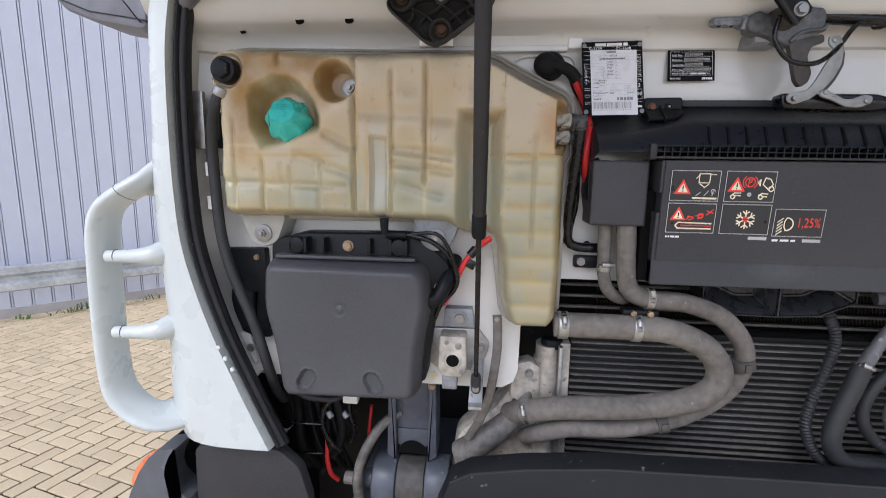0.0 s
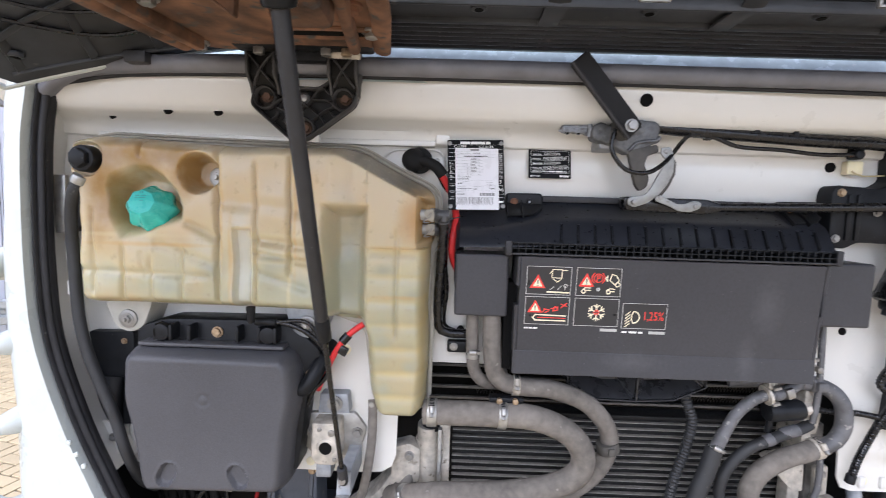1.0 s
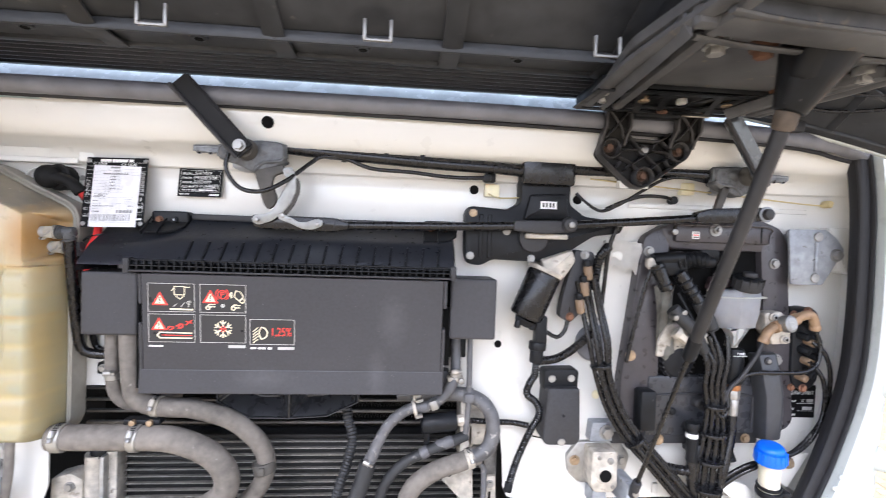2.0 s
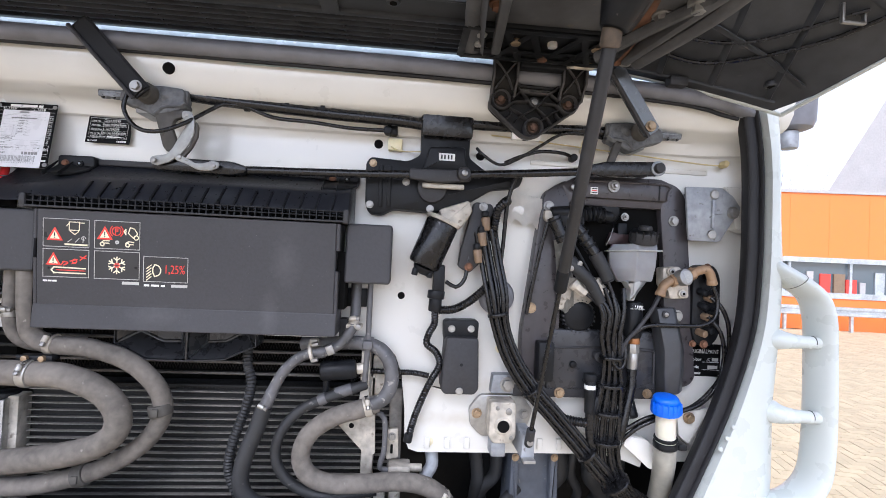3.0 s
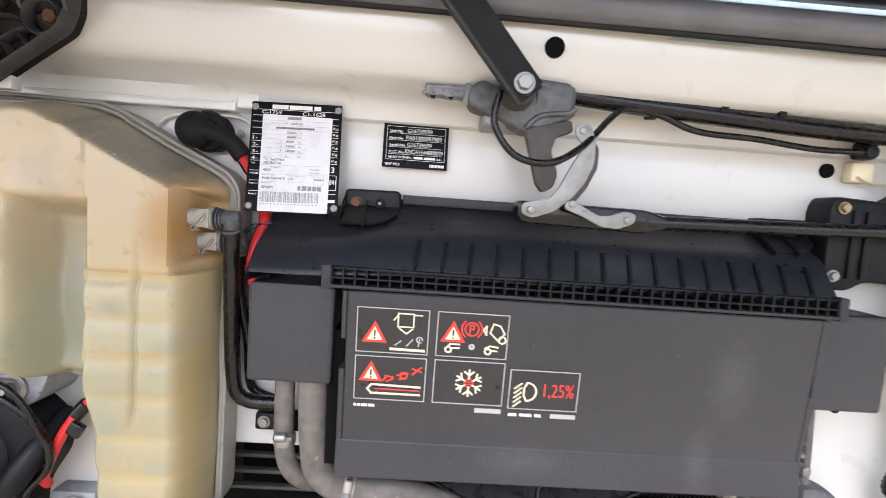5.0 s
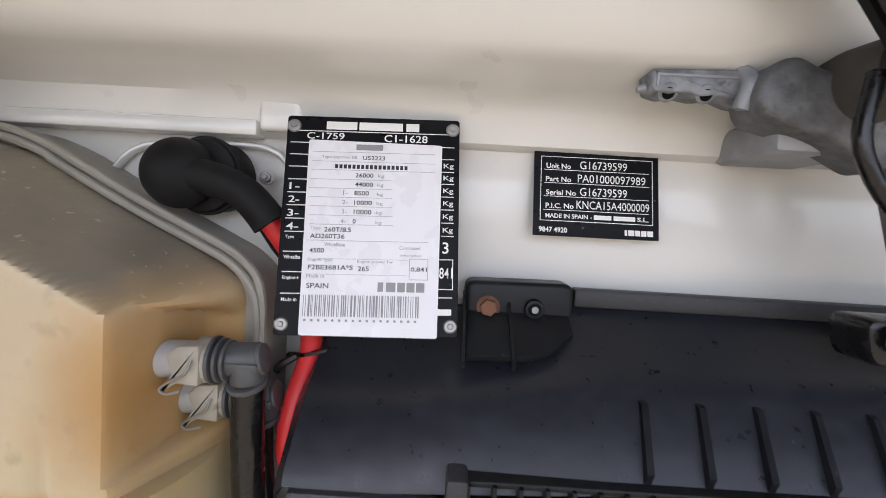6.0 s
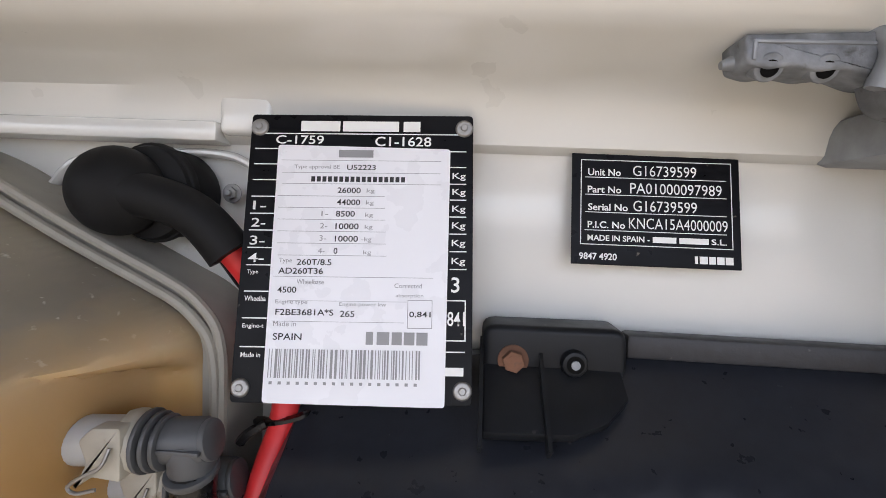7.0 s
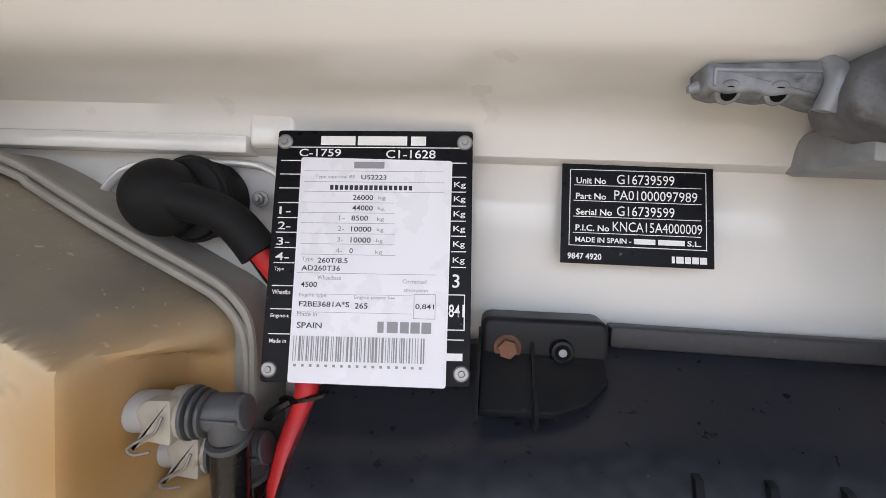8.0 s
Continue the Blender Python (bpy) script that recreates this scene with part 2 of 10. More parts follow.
    l.new(grit.outputs["Fac"], fleck.inputs["Value"])
    dusty = n.new("ShaderNodeMix")
    dusty.data_type = "RGBA"
    l.new(fleck.outputs["Result"], dusty.inputs["Factor"])
    dusty.inputs["A"].default_value, dusty.inputs["B"].default_value = (0.185, 0.165, 0.138, 1), (0.42, 0.39, 0.34, 1)
    l.new(dusty.outputs["Result"], mx3.inputs["B"])
    l.new(mx3.outputs["Result"], b.inputs["Base Color"])
    b.inputs["Roughness"].default_value = 0.27
    b.inputs["Subsurface Weight"].default_value = 0.35
    b.inputs["Subsurface Radius"].default_value = (0.04, 0.03, 0.015)
    b.inputs["Subsurface Scale"].default_value = 0.5
    bm_ = n.new("ShaderNodeBump")
    bm_.inputs["Strength"].default_value, bm_.inputs["Distance"].default_value = 0.25, 0.0015
    l.new(fine.outputs["Fac"], bm_.inputs["Height"])
    l.new(bm_.outputs["Normal"], b.inputs["Normal"])
    return m


TANK = tank_material()


def stain_or_shade(m, at, size, color, amount, scale=25.0, sharp=0.15):
    """A stain, scuff or painted shade with a ragged outline at a place of the thing's own."""
    n, l = m.node_tree.nodes, m.node_tree.links
    b = n["Principled BSDF"]
    src = b.inputs["Base Color"].links[0].from_socket
    co = n.new("ShaderNodeTexCoord")
    off = n.new("ShaderNodeMapping")
    off.vector_type = "TEXTURE"
    off.inputs["Location"].default_value, off.inputs["Scale"].default_value = at, size
    l.new(co.outputs["Object"], off.inputs["Vector"])
    far = n.new("ShaderNodeVectorMath")
    far.operation = "LENGTH"
    l.new(off.outputs["Vector"], far.inputs[0])
    rag = n.new("ShaderNodeTexNoise")
    rag.inputs["Scale"].default_value, rag.inputs["Detail"].default_value = scale, 6
    l.new(co.outputs["Object"], rag.inputs["Vector"])
    add = n.new("ShaderNodeMath")
    add.operation = "ADD"
    l.new(far.outputs["Value"], add.inputs[0])
    l.new(rag.outputs["Fac"], add.inputs[1])
    cut = n.new("ShaderNodeMapRange")
    cut.inputs["From Min"].default_value, cut.inputs["From Max"].default_value = 1.5, 1.5 - 1.0 + sharp
    cut.inputs["To Max"].default_value = amount
    l.new(add.outputs[0], cut.inputs["Value"])
    mx = n.new("ShaderNodeMix")
    mx.data_type = "RGBA"
    l.new(cut.outputs["Result"], mx.inputs["Factor"])
    l.new(src, mx.inputs["A"])
    mx.inputs["B"].default_value = (*color, 1)
    l.new(mx.outputs["Result"], b.inputs["Base Color"])


# amber patches: yellowed right shoulder and upper seams, cap bay's shade put into the colour
for at, size, amount in (((-0.205, 0, 0.355), (0.030, 0.2, 0.085), 0.8), ((-0.13, 0, 0.41), (0.07, 0.2, 0.03), 0.6), ((0.295, 0, 0.340), (0.045, 0.2, 0.06), 1.2), ((-0.07, 0, 0.40), (0.04, 0.2, 0.045), 0.7),
                         ((-0.20, 0, 0.19), (0.09, 0.2, 0.03), 0.45), ((0.10, 0, 0.40), (0.10, 0.2, 0.03), 0.35), ((0.26, 0, 0.10), (0.05, 0.2, 0.12), 0.3)):
    stain_or_shade(TANK, at, size, (0.55, 0.34, 0.13), amount * 0.75)
# walls of both bays painted darker for their shade, greenish coolant in the lower chambers
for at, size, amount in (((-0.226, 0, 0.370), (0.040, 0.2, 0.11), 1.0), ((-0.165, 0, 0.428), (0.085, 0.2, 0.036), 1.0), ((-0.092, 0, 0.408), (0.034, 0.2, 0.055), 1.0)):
    stain_or_shade(TANK, at, size, (0.33, 0.20, 0.075), amount, sharp=0.3)
for x, z, w, h in ((-0.225, 0.235, 0.030, 0.020), (-0.12, 0.215, 0.026, 0.018), (-0.05, 0.24, 0.03, 0.03), (0.045, 0.245, 0.035, 0.045), (0.10, 0.225, 0.03, 0.03), (0.230, 0.255, 0.022, 0.014), (0.280, 0.215, 0.018, 0.013), (0.230, 0.135, 0.020, 0.014), (0.275, 0.095, 0.020, 0.013), (0.23, 0.055, 0.02, 0.014), (0.162, 0.25, 0.050, 0.16)):
    stain_or_shade(TANK, (x, 0, z), (w, 0.2, h), (0.315, 0.325, 0.255), 0.85, scale=18, sharp=0.1)
for x, z, w, h in ((-0.02, 0.25, 0.006, 0.12), (-0.035, 0.33, 0.005, 0.11), (0.085, 0.33, 0.004, 0.12), (0.25, 0.29, 0.06, 0.006), (0.26, 0.21, 0.06, 0.006), (-0.15, 0.285, 0.14, 0.005)):
    stain_or_shade(TANK, (x, 0, z), (w, 0.2, h), (0.52, 0.33, 0.13), 0.6, scale=30, sharp=0.2)
stain_or_shade(TANK, (0.292, 0, 0.335), (0.050, 0.2, 0.055), (0.36, 0.20, 0.07), 0.75, scale=14, sharp=0.1)
# pale yellow lines where the walls of the chambers meet the front
for x in (-0.248, -0.200, -0.152, -0.102, -0.043, 0.020, 0.075):
    stain_or_shade(TANK, (x, 0, 0.235), (0.0055, 0.2, 0.075), (0.56, 0.48, 0.30), 0.7, scale=14, sharp=0.2)
for x, z, w in ((-0.17, 0.236, 0.12), (-0.17, 0.300, 0.13), (0.05, 0.262, 0.07), (0.05, 0.305, 0.07)):
    stain_or_shade(TANK, (x, 0, z), (w, 0.2, 0.0055), (0.56, 0.48, 0.30), 0.6, scale=14, sharp=0.2)
# yellowed bands between the leg's chambers and down its edge
for k in range(7):
    stain_or_shade(TANK, (0.252, 0, 0.284 - 0.0405 * k), (0.075, 0.2, 0.008), (0.50, 0.40, 0.20), 0.6, scale=22, sharp=0.2)
stain_or_shade(TANK, (0.297, 0, 0.15), (0.014, 0.2, 0.18), (0.47, 0.35, 0.15), 0.7, scale=16, sharp=0.2)
stain_or_shade(TANK, (-0.002, 0, 0.25), (0.022, 0.2, 0.12), (0.52, 0.52, 0.46), 0.8, sharp=0.3)
def lighten(m, k):
    """Scales the whole colour of a material, channel by channel."""
    b = m.node_tree.nodes["Principled BSDF"]
    by = m.node_tree.nodes.new("ShaderNodeVectorMath")
    by.operation = "MULTIPLY"
    by.inputs[1].default_value = k
    m.node_tree.links.new(b.inputs["Base Color"].links[0].from_socket, by.inputs[0])
    m.node_tree.links.new(by.outputs["Vector"], b.inputs["Base Color"])


lighten(TANK, (1.03, 1.03, 1.0))
# ---- builders ----
def thing(name, label, category, at=(0, 0, 0), group="", kind=""):
    ob = new(name)
    ob.empty_display_size = 0.05
    ob.matrix_world = Matrix.Translation(at)
    return tagged(ob, label, category, group, kind)


def base_of(ob):
    while ob.parent:
        ob = ob.parent
    return ob.matrix_basis.translation.copy()


def part(name, bm, mat, parent, label="", smooth=True):
    """Links a bmesh, given in world metres, as one mesh under a thing or a part."""
    me = bpy.data.meshes.new(name)
    if parent is not None:
        bmesh.ops.translate(bm, vec=-base_of(parent), verts=bm.verts)
    bm.normal_update()
    if smooth:
        for f in bm.faces:
            f.smooth = True
        for e in bm.edges:
            if len(e.link_faces) == 2 and e.calc_face_angle(0) > 0.7:
                e.smooth = False
    bm.to_mesh(me)
    bm.free()
    me.materials.append(mat)
    ob = new(name, me)
    if parent is not None:
        ob.parent = parent
    return tagged(ob, label)


def shared(name, me, m, parent):
    """One more object on a mesh that exists, at the world pose m."""
    ob = new(name, me)
    ob.parent = parent
    ob.matrix_basis = Matrix.Translation(-base_of(parent)) @ m
    return ob


def put(bm, other):
    """Adds a bmesh to another."""
    me = bpy.data.meshes.new("joined")
    other.to_mesh(me)
    other.free()
    bm.from_mesh(me)
    bpy.data.meshes.remove(me)
    return bm


def box(x0, x1, y0, y1, z0, z1, r=0.002, bm=None, seg=2, turn=None):
    b = bmesh.new()
    bmesh.ops.create_cube(b, size=1, matrix=Matrix.Diagonal((abs(x1 - x0), abs(y1 - y0), abs(z1 - z0), 1)))
    if r:
        r = min(r, 0.45 * min(abs(x1 - x0), abs(y1 - y0), abs(z1 - z0)))
        bmesh.ops.bevel(b, geom=b.edges[:], offset=r, segments=seg, affect="EDGES", profile=0.5)
    mid = Matrix.Translation(((x0 + x1) / 2, (y0 + y1) / 2, (z0 + z1) / 2))
    bmesh.ops.transform(b, matrix=mid @ turn if turn else mid, verts=b.verts)
    return put(bm, b) if bm else b


def rounded(points, r, n=4):
    """An outline with its corners rounded by arcs."""
    out, k = [], len(points)
    for i, p in enumerate(points):
        p, a, c = Vector(p), Vector(points[i - 1]), Vector(points[(i + 1) % k])
        cut = min(r, 0.45 * (a - p).length, 0.45 * (c - p).length)
        s, e = p + (a - p).normalized() * cut, p + (c - p).normalized() * cut
        out += [s.lerp(p, t).lerp(p.lerp(e, t), t) for t in (j / n for j in range(n + 1))]
    return [tuple(v) for v in out]


def prism(outline, y0, y1, r=0.002, bm=None, seg=2):
    """A flat body with an outline in x and z, from y0 (front) to y1 (back), its front edge eased."""
    b = bmesh.new()
    front = [b.verts.new((x, y0, z)) for x, z in outline]
    f = b.faces.new(front)
    f.normal_update()
    if f.normal.y > 0:
        f.normal_flip()
    ext = bmesh.ops.extrude_face_region(b, geom=[f])
    bmesh.ops.translate(b, vec=(0, y1 - y0, 0), verts=[v for v in ext["geom"] if isinstance(v, bmesh.types.BMVert)])
    bmesh.ops.recalc_face_normals(b, faces=b.faces[:])
    if r:
        edges = [e for e in b.edges if all(abs(v.co.y - y0) < 1e-6 for v in e.verts)]
        bmesh.ops.bevel(b, geom=edges, offset=r, segments=seg, affect="EDGES", profile=0.5)
    return put(bm, b) if bm else b


def rod(p0, p1, r, r2=None, seg=16, ease=0.0, bm=None):
    """A round bar between two points; ease rounds its ends."""
    p0, p1 = Vector(p0), Vector(p1)
    r2 = r if r2 is None else r2
    b = bmesh.new()
    bmesh.ops.create_cone(b, cap_ends=True, segments=seg, radius1=r, radius2=r2, depth=(p1 - p0).length)
    if ease:
        caps = [e for e in b.edges if abs(e.verts[0].co.z - e.verts[1].co.z) < 1e-7]
        bmesh.ops.bevel(b, geom=caps, offset=min(ease, 0.45 * (p1 - p0).length, 0.6 * min(r, r2)), segments=2, affect="EDGES", profile=0.5)
    m = Matrix.Translation((p0 + p1) / 2) @ (p1 - p0).to_track_quat("Z", "Y").to_matrix().to_4x4()
    bmesh.ops.transform(b, matrix=m, verts=b.verts)
    return put(bm, b) if bm else b


def smooth_path(points, step=0.008):
    """A curve through the points, in short steps."""
    p = [Vector(q) for q in points]
    p = [p[0] * 2 - p[1]] + p + [p[-1] * 2 - p[-2]]
    out = []
    for i in range(1, len(p) - 2):
        n = max(2, int((p[i + 1] - p[i]).length / step))
        for j in range(n):
            t = j / n
            a, b, c, d = p[i - 1 : i + 3]
            out.append(0.5 * (2 * b + (c - a) * t + (2 * a - 5 * b + 4 * c - d) * t * t + (3 * b - a - 3 * c + d) * t**3))
    return out + [p[-2]]


def sweep(points, r, seg=12, step=0.008, ry=None, wave=None, bm=None, raw=False, flat=False):
    """A hose, cable or moulding along a path. ry: its half depth where the section is oval; wave: radius factor by distance."""
    path = [Vector(q) for q in points] if raw else smooth_path(points, step)
    b = bmesh.new()
    rings, far = [], 0.0
    side = None
    for i, p in enumerate(path):
        t = (path[min(i + 1, len(path) - 1)] - path[max(i - 1, 0)]).normalized()
        if flat:
            side = t.cross(Vector((0, 1, 0)))
        if side is None:
            side = t.cross(Vector((0, 1, 0)))
            side = side if side.length > 0.1 else t.cross(Vector((1, 0, 0)))
        side = (side - t * side.dot(t)).normalized()
        up = t.cross(side)
        far += (p - path[i - 1]).length if i else 0
        k = wave(far) if wave else 1.0
        rings.append([b.verts.new(p + side * (r * k * math.cos(a)) + up * ((ry or r) * k * math.sin(a))) for a in (2 * math.pi * j / seg for j in range(seg))])
    for a, c in zip(rings, rings[1:]):
        for j in range(seg):
            b.faces.new((a[j], a[(j + 1) % seg], c[(j + 1) % seg], c[j]))
    b.faces.new(rings[0][::-1])
    b.faces.new(rings[-1])
    bmesh.ops.recalc_face_normals(b, faces=b.faces[:])
    return put(bm, b) if bm else b


def loft(rings, r=0.002):
    """A closed body through rings of equal length, bottom to top."""
    b = bmesh.new()
    vs = [[b.verts.new(p) for p in ring] for ring in rings]
    n = len(rings[0])
    for a, c in zip(vs, vs[1:]):
        for j in range(n):
            b.faces.new((a[j], a[(j + 1) % n], c[(j + 1) % n], c[j]))
    b.faces.new(vs[0][::-1])
    b.faces.new(vs[-1])
    bmesh.ops.recalc_face_normals(b, faces=b.faces[:])
    bmesh.ops.bevel(b, geom=b.edges[:], offset=r, segments=2, affect="EDGES", profile=0.5)
    return b


def corrugated(pitch=0.006, depth=0.12):
    return lambda s: 1 + depth * math.sin(2 * math.pi * s / pitch)


def relief(outline, res, height, back):
    """A moulded body: outline in x and z, its front at y = height(x, z, distance inside the edge), its rim at y = back."""
    P = np.array(outline, float)
    Q = np.roll(P, -1, 0)
    xs = np.arange(P[:, 0].min() - res, P[:, 0].max() + 2 * res, res)
    zs = np.arange(P[:, 1].min() - res, P[:, 1].max() + 2 * res, res)
    X, Z = np.meshgrid(xs, zs, indexing="ij")
    best, NX, NZ = np.full(X.shape, 1e9), X.copy(), Z.copy()
    inside = np.zeros(X.shape, bool)
    for (ax, az), (bx, bz) in zip(P, Q):
        dx, dz = bx - ax, bz - az
        t = np.clip(((X - ax) * dx + (Z - az) * dz) / (dx * dx + dz * dz + 1e-12), 0, 1)
        px, pz = ax + t * dx, az + t * dz
        d = np.hypot(X - px, Z - pz)
        near = d < best
        best, NX, NZ = np.where(near, d, best), np.where(near, px, NX), np.where(near, pz, NZ)
        if dz:
            inside ^= ((az > Z) != (bz > Z)) & (X < ax + (Z - az) * dx / dz)
    S = np.where(inside, best, -best)
    out = S < 0
    X, Z = np.where(out, NX, X), np.where(out, NZ, Z)
    Y = np.where(out, back, height(X, Z, np.maximum(S, 0)))
    b = bmesh.new()
    made = {}

    def vert(i, j):
        if (i, j) not in made:
            made[i, j] = b.verts.new((X[i, j], Y[i, j], Z[i, j]))
        return made[i, j]

    ok = S > -1.45 * res
    for i in range(len(xs) - 1):
        for j in range(len(zs) - 1):
            if ok[i, j] and ok[i + 1, j] and ok[i, j + 1] and ok[i + 1, j + 1] and max(S[i, j], S[i + 1, j], S[i, j + 1], S[i + 1, j + 1]) > 0:
                b.faces.new((vert(i, j), vert(i + 1, j), vert(i + 1, j + 1), vert(i, j + 1)))
    bmesh.ops.dissolve_degenerate(b, edges=b.edges[:], dist=1e-5)
    bmesh.ops.recalc_face_normals(b, faces=b.faces[:])
    return b


def ease(s, r):
    """A quarter-round edge: 0 at the rim, 1 from r inwards."""
    return np.sqrt(np.maximum(0, 1 - (1 - np.clip(s / r, 0, 1)) ** 2))


def step_in(v, a, b):
    t = np.clip((v - a) / (b - a), 0, 1)
    return t * t * (3 - 2 * t)


# shared small hardware: all point towards -y with their seat at y = 0
def hardware(name, mat, r, kind="hex"):
    b = bmesh.new()
    if kind == "hex":
        rod((0, 0, 0), (0, -0.25 * r, 0), 1.35 * r, seg=20, ease=0.05 * r, bm=b)
        rod((0, -0.25 * r, 0), (0, -0.95 * r, 0), r, 0.96 * r, seg=6, ease=0.08 * r, bm=b)
        rod((0, -0.95 * r, 0), (0, -1.0 * r, 0), 0.6 * r, seg=12, bm=b)
    elif kind == "stud":
        rod((0, 0, 0), (0, -0.3 * r, 0), 1.5 * r, seg=20, ease=0.05 * r, bm=b)
        rod((0, -0.3 * r, 0), (0, -1.0 * r, 0), r, seg=6, ease=0.06 * r, bm=b)
        rod((0, -1.0 * r, 0), (0, -1.8 * r, 0), 0.5 * r, seg=12, ease=0.1 * r, bm=b)
    elif kind == "rivet":
        rod((0, 0, 0), (0, -0.3 * r, 0), r, 0.8 * r, seg=20, ease=0.12 * r, bm=b)
        rod((0, -0.3 * r, 0), (0, -0.45 * r, 0), 0.4 * r, 0.3 * r, seg=14, bm=b)
    elif kind == "screw":
        rod((0, 0, 0), (0, -0.3 * r, 0), r, 0.85 * r, seg=20, ease=0.1 * r, bm=b)
        box(-0.6 * r, 0.6 * r, -0.36 * r, -0.3 * r, -0.1 * r, 0.1 * r, 0, b)
        box(-0.1 * r, 0.1 * r, -0.361 * r, -0.3 * r, -0.6 * r, 0.6 * r, 0, b)
    elif kind == "plug":
        rod((0, 0.004, 0), (0, -0.0016, 0), r, 0.94 * r, seg=24, bm=b)
    me = bpy.data.meshes.new(name)
    for f in b.faces:
        f.smooth = False
    b.to_mesh(me)
    b.free()
    me.materials.append(mat)
    return me


HEX_STEEL = hardware("bolt", STEEL, 0.008)
HEX_BRASS = hardware("bolt", BRASSY, 0.008)
HEX_RUST = hardware("bolt", RUST, 0.008)
HEX_BROWN = hardware("bolt", material("dark_rust", (0.10, 0.055, 0.035), 0.8, var=0.4, scale=90, spots=0.3, spot_color=(0.22, 0.12, 0.06)), 0.008)
STUD = hardware("nut", STEEL, 0.0075, "stud")
SCREW = hardware("screw", ZINC, 0.008, "screw")
RIVET = hardware("rivet", STEEL, 0.0042, "rivet")
PLUG = hardware("hole_plug", VOID, 0.010, "plug")


def fix(name, me, x, y, z, parent, k=1.0, tilt=0.0):
    m = pose(x, y, z, tilt, 0, 0) @ pose(0, 0, 0, 0, (x * 977 + z * 613) % 60, 0) @ Matrix.Diagonal((k, k, k, 1))
    return shared(name, me, m, parent)


def strap(p, along, r, w, mat, parent, name="clamp", label=""):
    """A band round a hose at p; along: the hose's way."""
    p, a = Vector(p), Vector(along).normalized()
    band = part(name, rod(p - a * w / 2, p + a * w / 2, r, seg=24, ease=w * 0.12), mat, parent, label)
    if mat in (ZINC, ALU) and w < 0.0201:
        # worm screw housing on the side that faces forward
        out = Vector((0, -1, 0)) - a * Vector((0, -1, 0)).dot(a)
        out = (out.normalized() + Vector((0, 0, 0.6))).normalized()
        side = a.cross(out).normalized()
        c = p + out * (r + 0.0025)
        part("worm_housing", rod(c - side * 0.007, c + side * 0.005, 0.0052, seg=10, ease=0.001), mat, band)
        part("worm_screw", rod(c + side * 0.005, c + side * 0.012, 0.0042, seg=6, ease=0.0006), STEEL, band)
        for k in range(7):
            q = p + (out * math.cos(0.35 + 0.14 * k) - side * math.sin(0.35 + 0.14 * k)) * r * 1.004
            part("band_slot", rod(q - a * w * 0.25, q + a * w * 0.25, 0.0007, seg=5), BLACK, band)
    return band


def lettering(items, proud, bold=0.0):
    """Words, each (text, x, z, width, height) in millimetres, as one flat mesh in front of y = 0."""
    b = bmesh.new()
    for s, x, z, w, h in items:
        cu = bpy.data.curves.new("words", "FONT")
        cu.body, cu.size, cu.resolution_u, cu.offset = s, 1.0, 3, bold
        ob = bpy.data.objects.new("words", cu)
        me = bpy.data.meshes.new_from_object(ob)
        co = np.array([v.co[:2] for v in me.vertices])
        lo, hi = co.min(0), co.max(0)
        for v in me.vertices:
            v.co = ((x + (v.co.x - lo[0]) / (hi[0] - lo[0]) * w) / 1000, -proud, (z + (v.co.y - lo[1]) / (hi[1] - lo[1]) * h) / 1000)
        b.from_mesh(me)
        bpy.data.objects.remove(ob)
        bpy.data.meshes.remove(me)
        bpy.data.curves.remove(cu)
    b.normal_update()
    for f in b.faces:
        if f.normal.y > 0:
            f.normal_flip()
    return b


def bars(items, proud, bm=None):
    """Flat bars, each (x, z, width, height) in millimetres."""
    b = bm or bmesh.new()
    for x, z, w, h in items:
        v = [b.verts.new((u / 1000, -proud, k / 1000)) for u, k in ((x, z), (x + w, z), (x + w, z + h), (x, z + h))]
        b.faces.new(v)
    return b


def plate_pose(tl, tr, bl):
    """The pose of a flat plate from three of its corners; local x to the right, z up, front towards -y."""
    tl, tr, bl = Vector(tl), Vector(tr), Vector(bl)
    u = (tr - tl).normalized()
    w = tl - bl
    w = (w - u * w.dot(u)).normalized()
    n = w.cross(u)
    m = Matrix((u, n, w)).transposed().to_4x4()
    m.translation = (tr + bl) / 2
    return m


PRINT = ("maker_block", "maker_mark", "number_bar", "small_print", "code_strip", "barcode", "ruling", "fine_ruling", "moulded_marks", "pictogram", "white_lettering", "typed_lettering", "small_lettering", "stamped_lettering", "mark")


def placed(name, bm, mat, parent, m, label=""):
    bmesh.ops.transform(bm, matrix=m, verts=bm.verts)
    ob = part(name, bm, mat, parent, label, smooth=False)
    # print too small to pick apart stays one piece
    return tagged(ob, kind="stuff") if name in PRINT else ob
# ---- the yard: ground sheet (its pavers come last) ----
def ground_sheet():
    b = bmesh.new()
    bmesh.ops.create_grid(b, x_segments=8, y_segments=8, size=400, matrix=Matrix.Translation((0, 0, GROUND - 0.024)))
    ob = part("ground", b, PAVED, None)
    return tagged(ob, "worn buff yard ground reaching the horizon", "ground", kind="structure")


ground_ob = ground_sheet()

# ---- cab front ----
cab = thing("truck_cab_front", "white painted truck cab front, bare under the raised hood", "truck cab", (0, 0.0, 1.2))

# half outline of the sealed opening, from the top down (x, z)
SIDE = [(1.030, 1.930), (1.046, 1.83), (1.051, 1.73), (1.051, 1.60), (1.041, 1.485), (1.003, 1.355), (0.953, 1.235), (0.900, 1.120)]
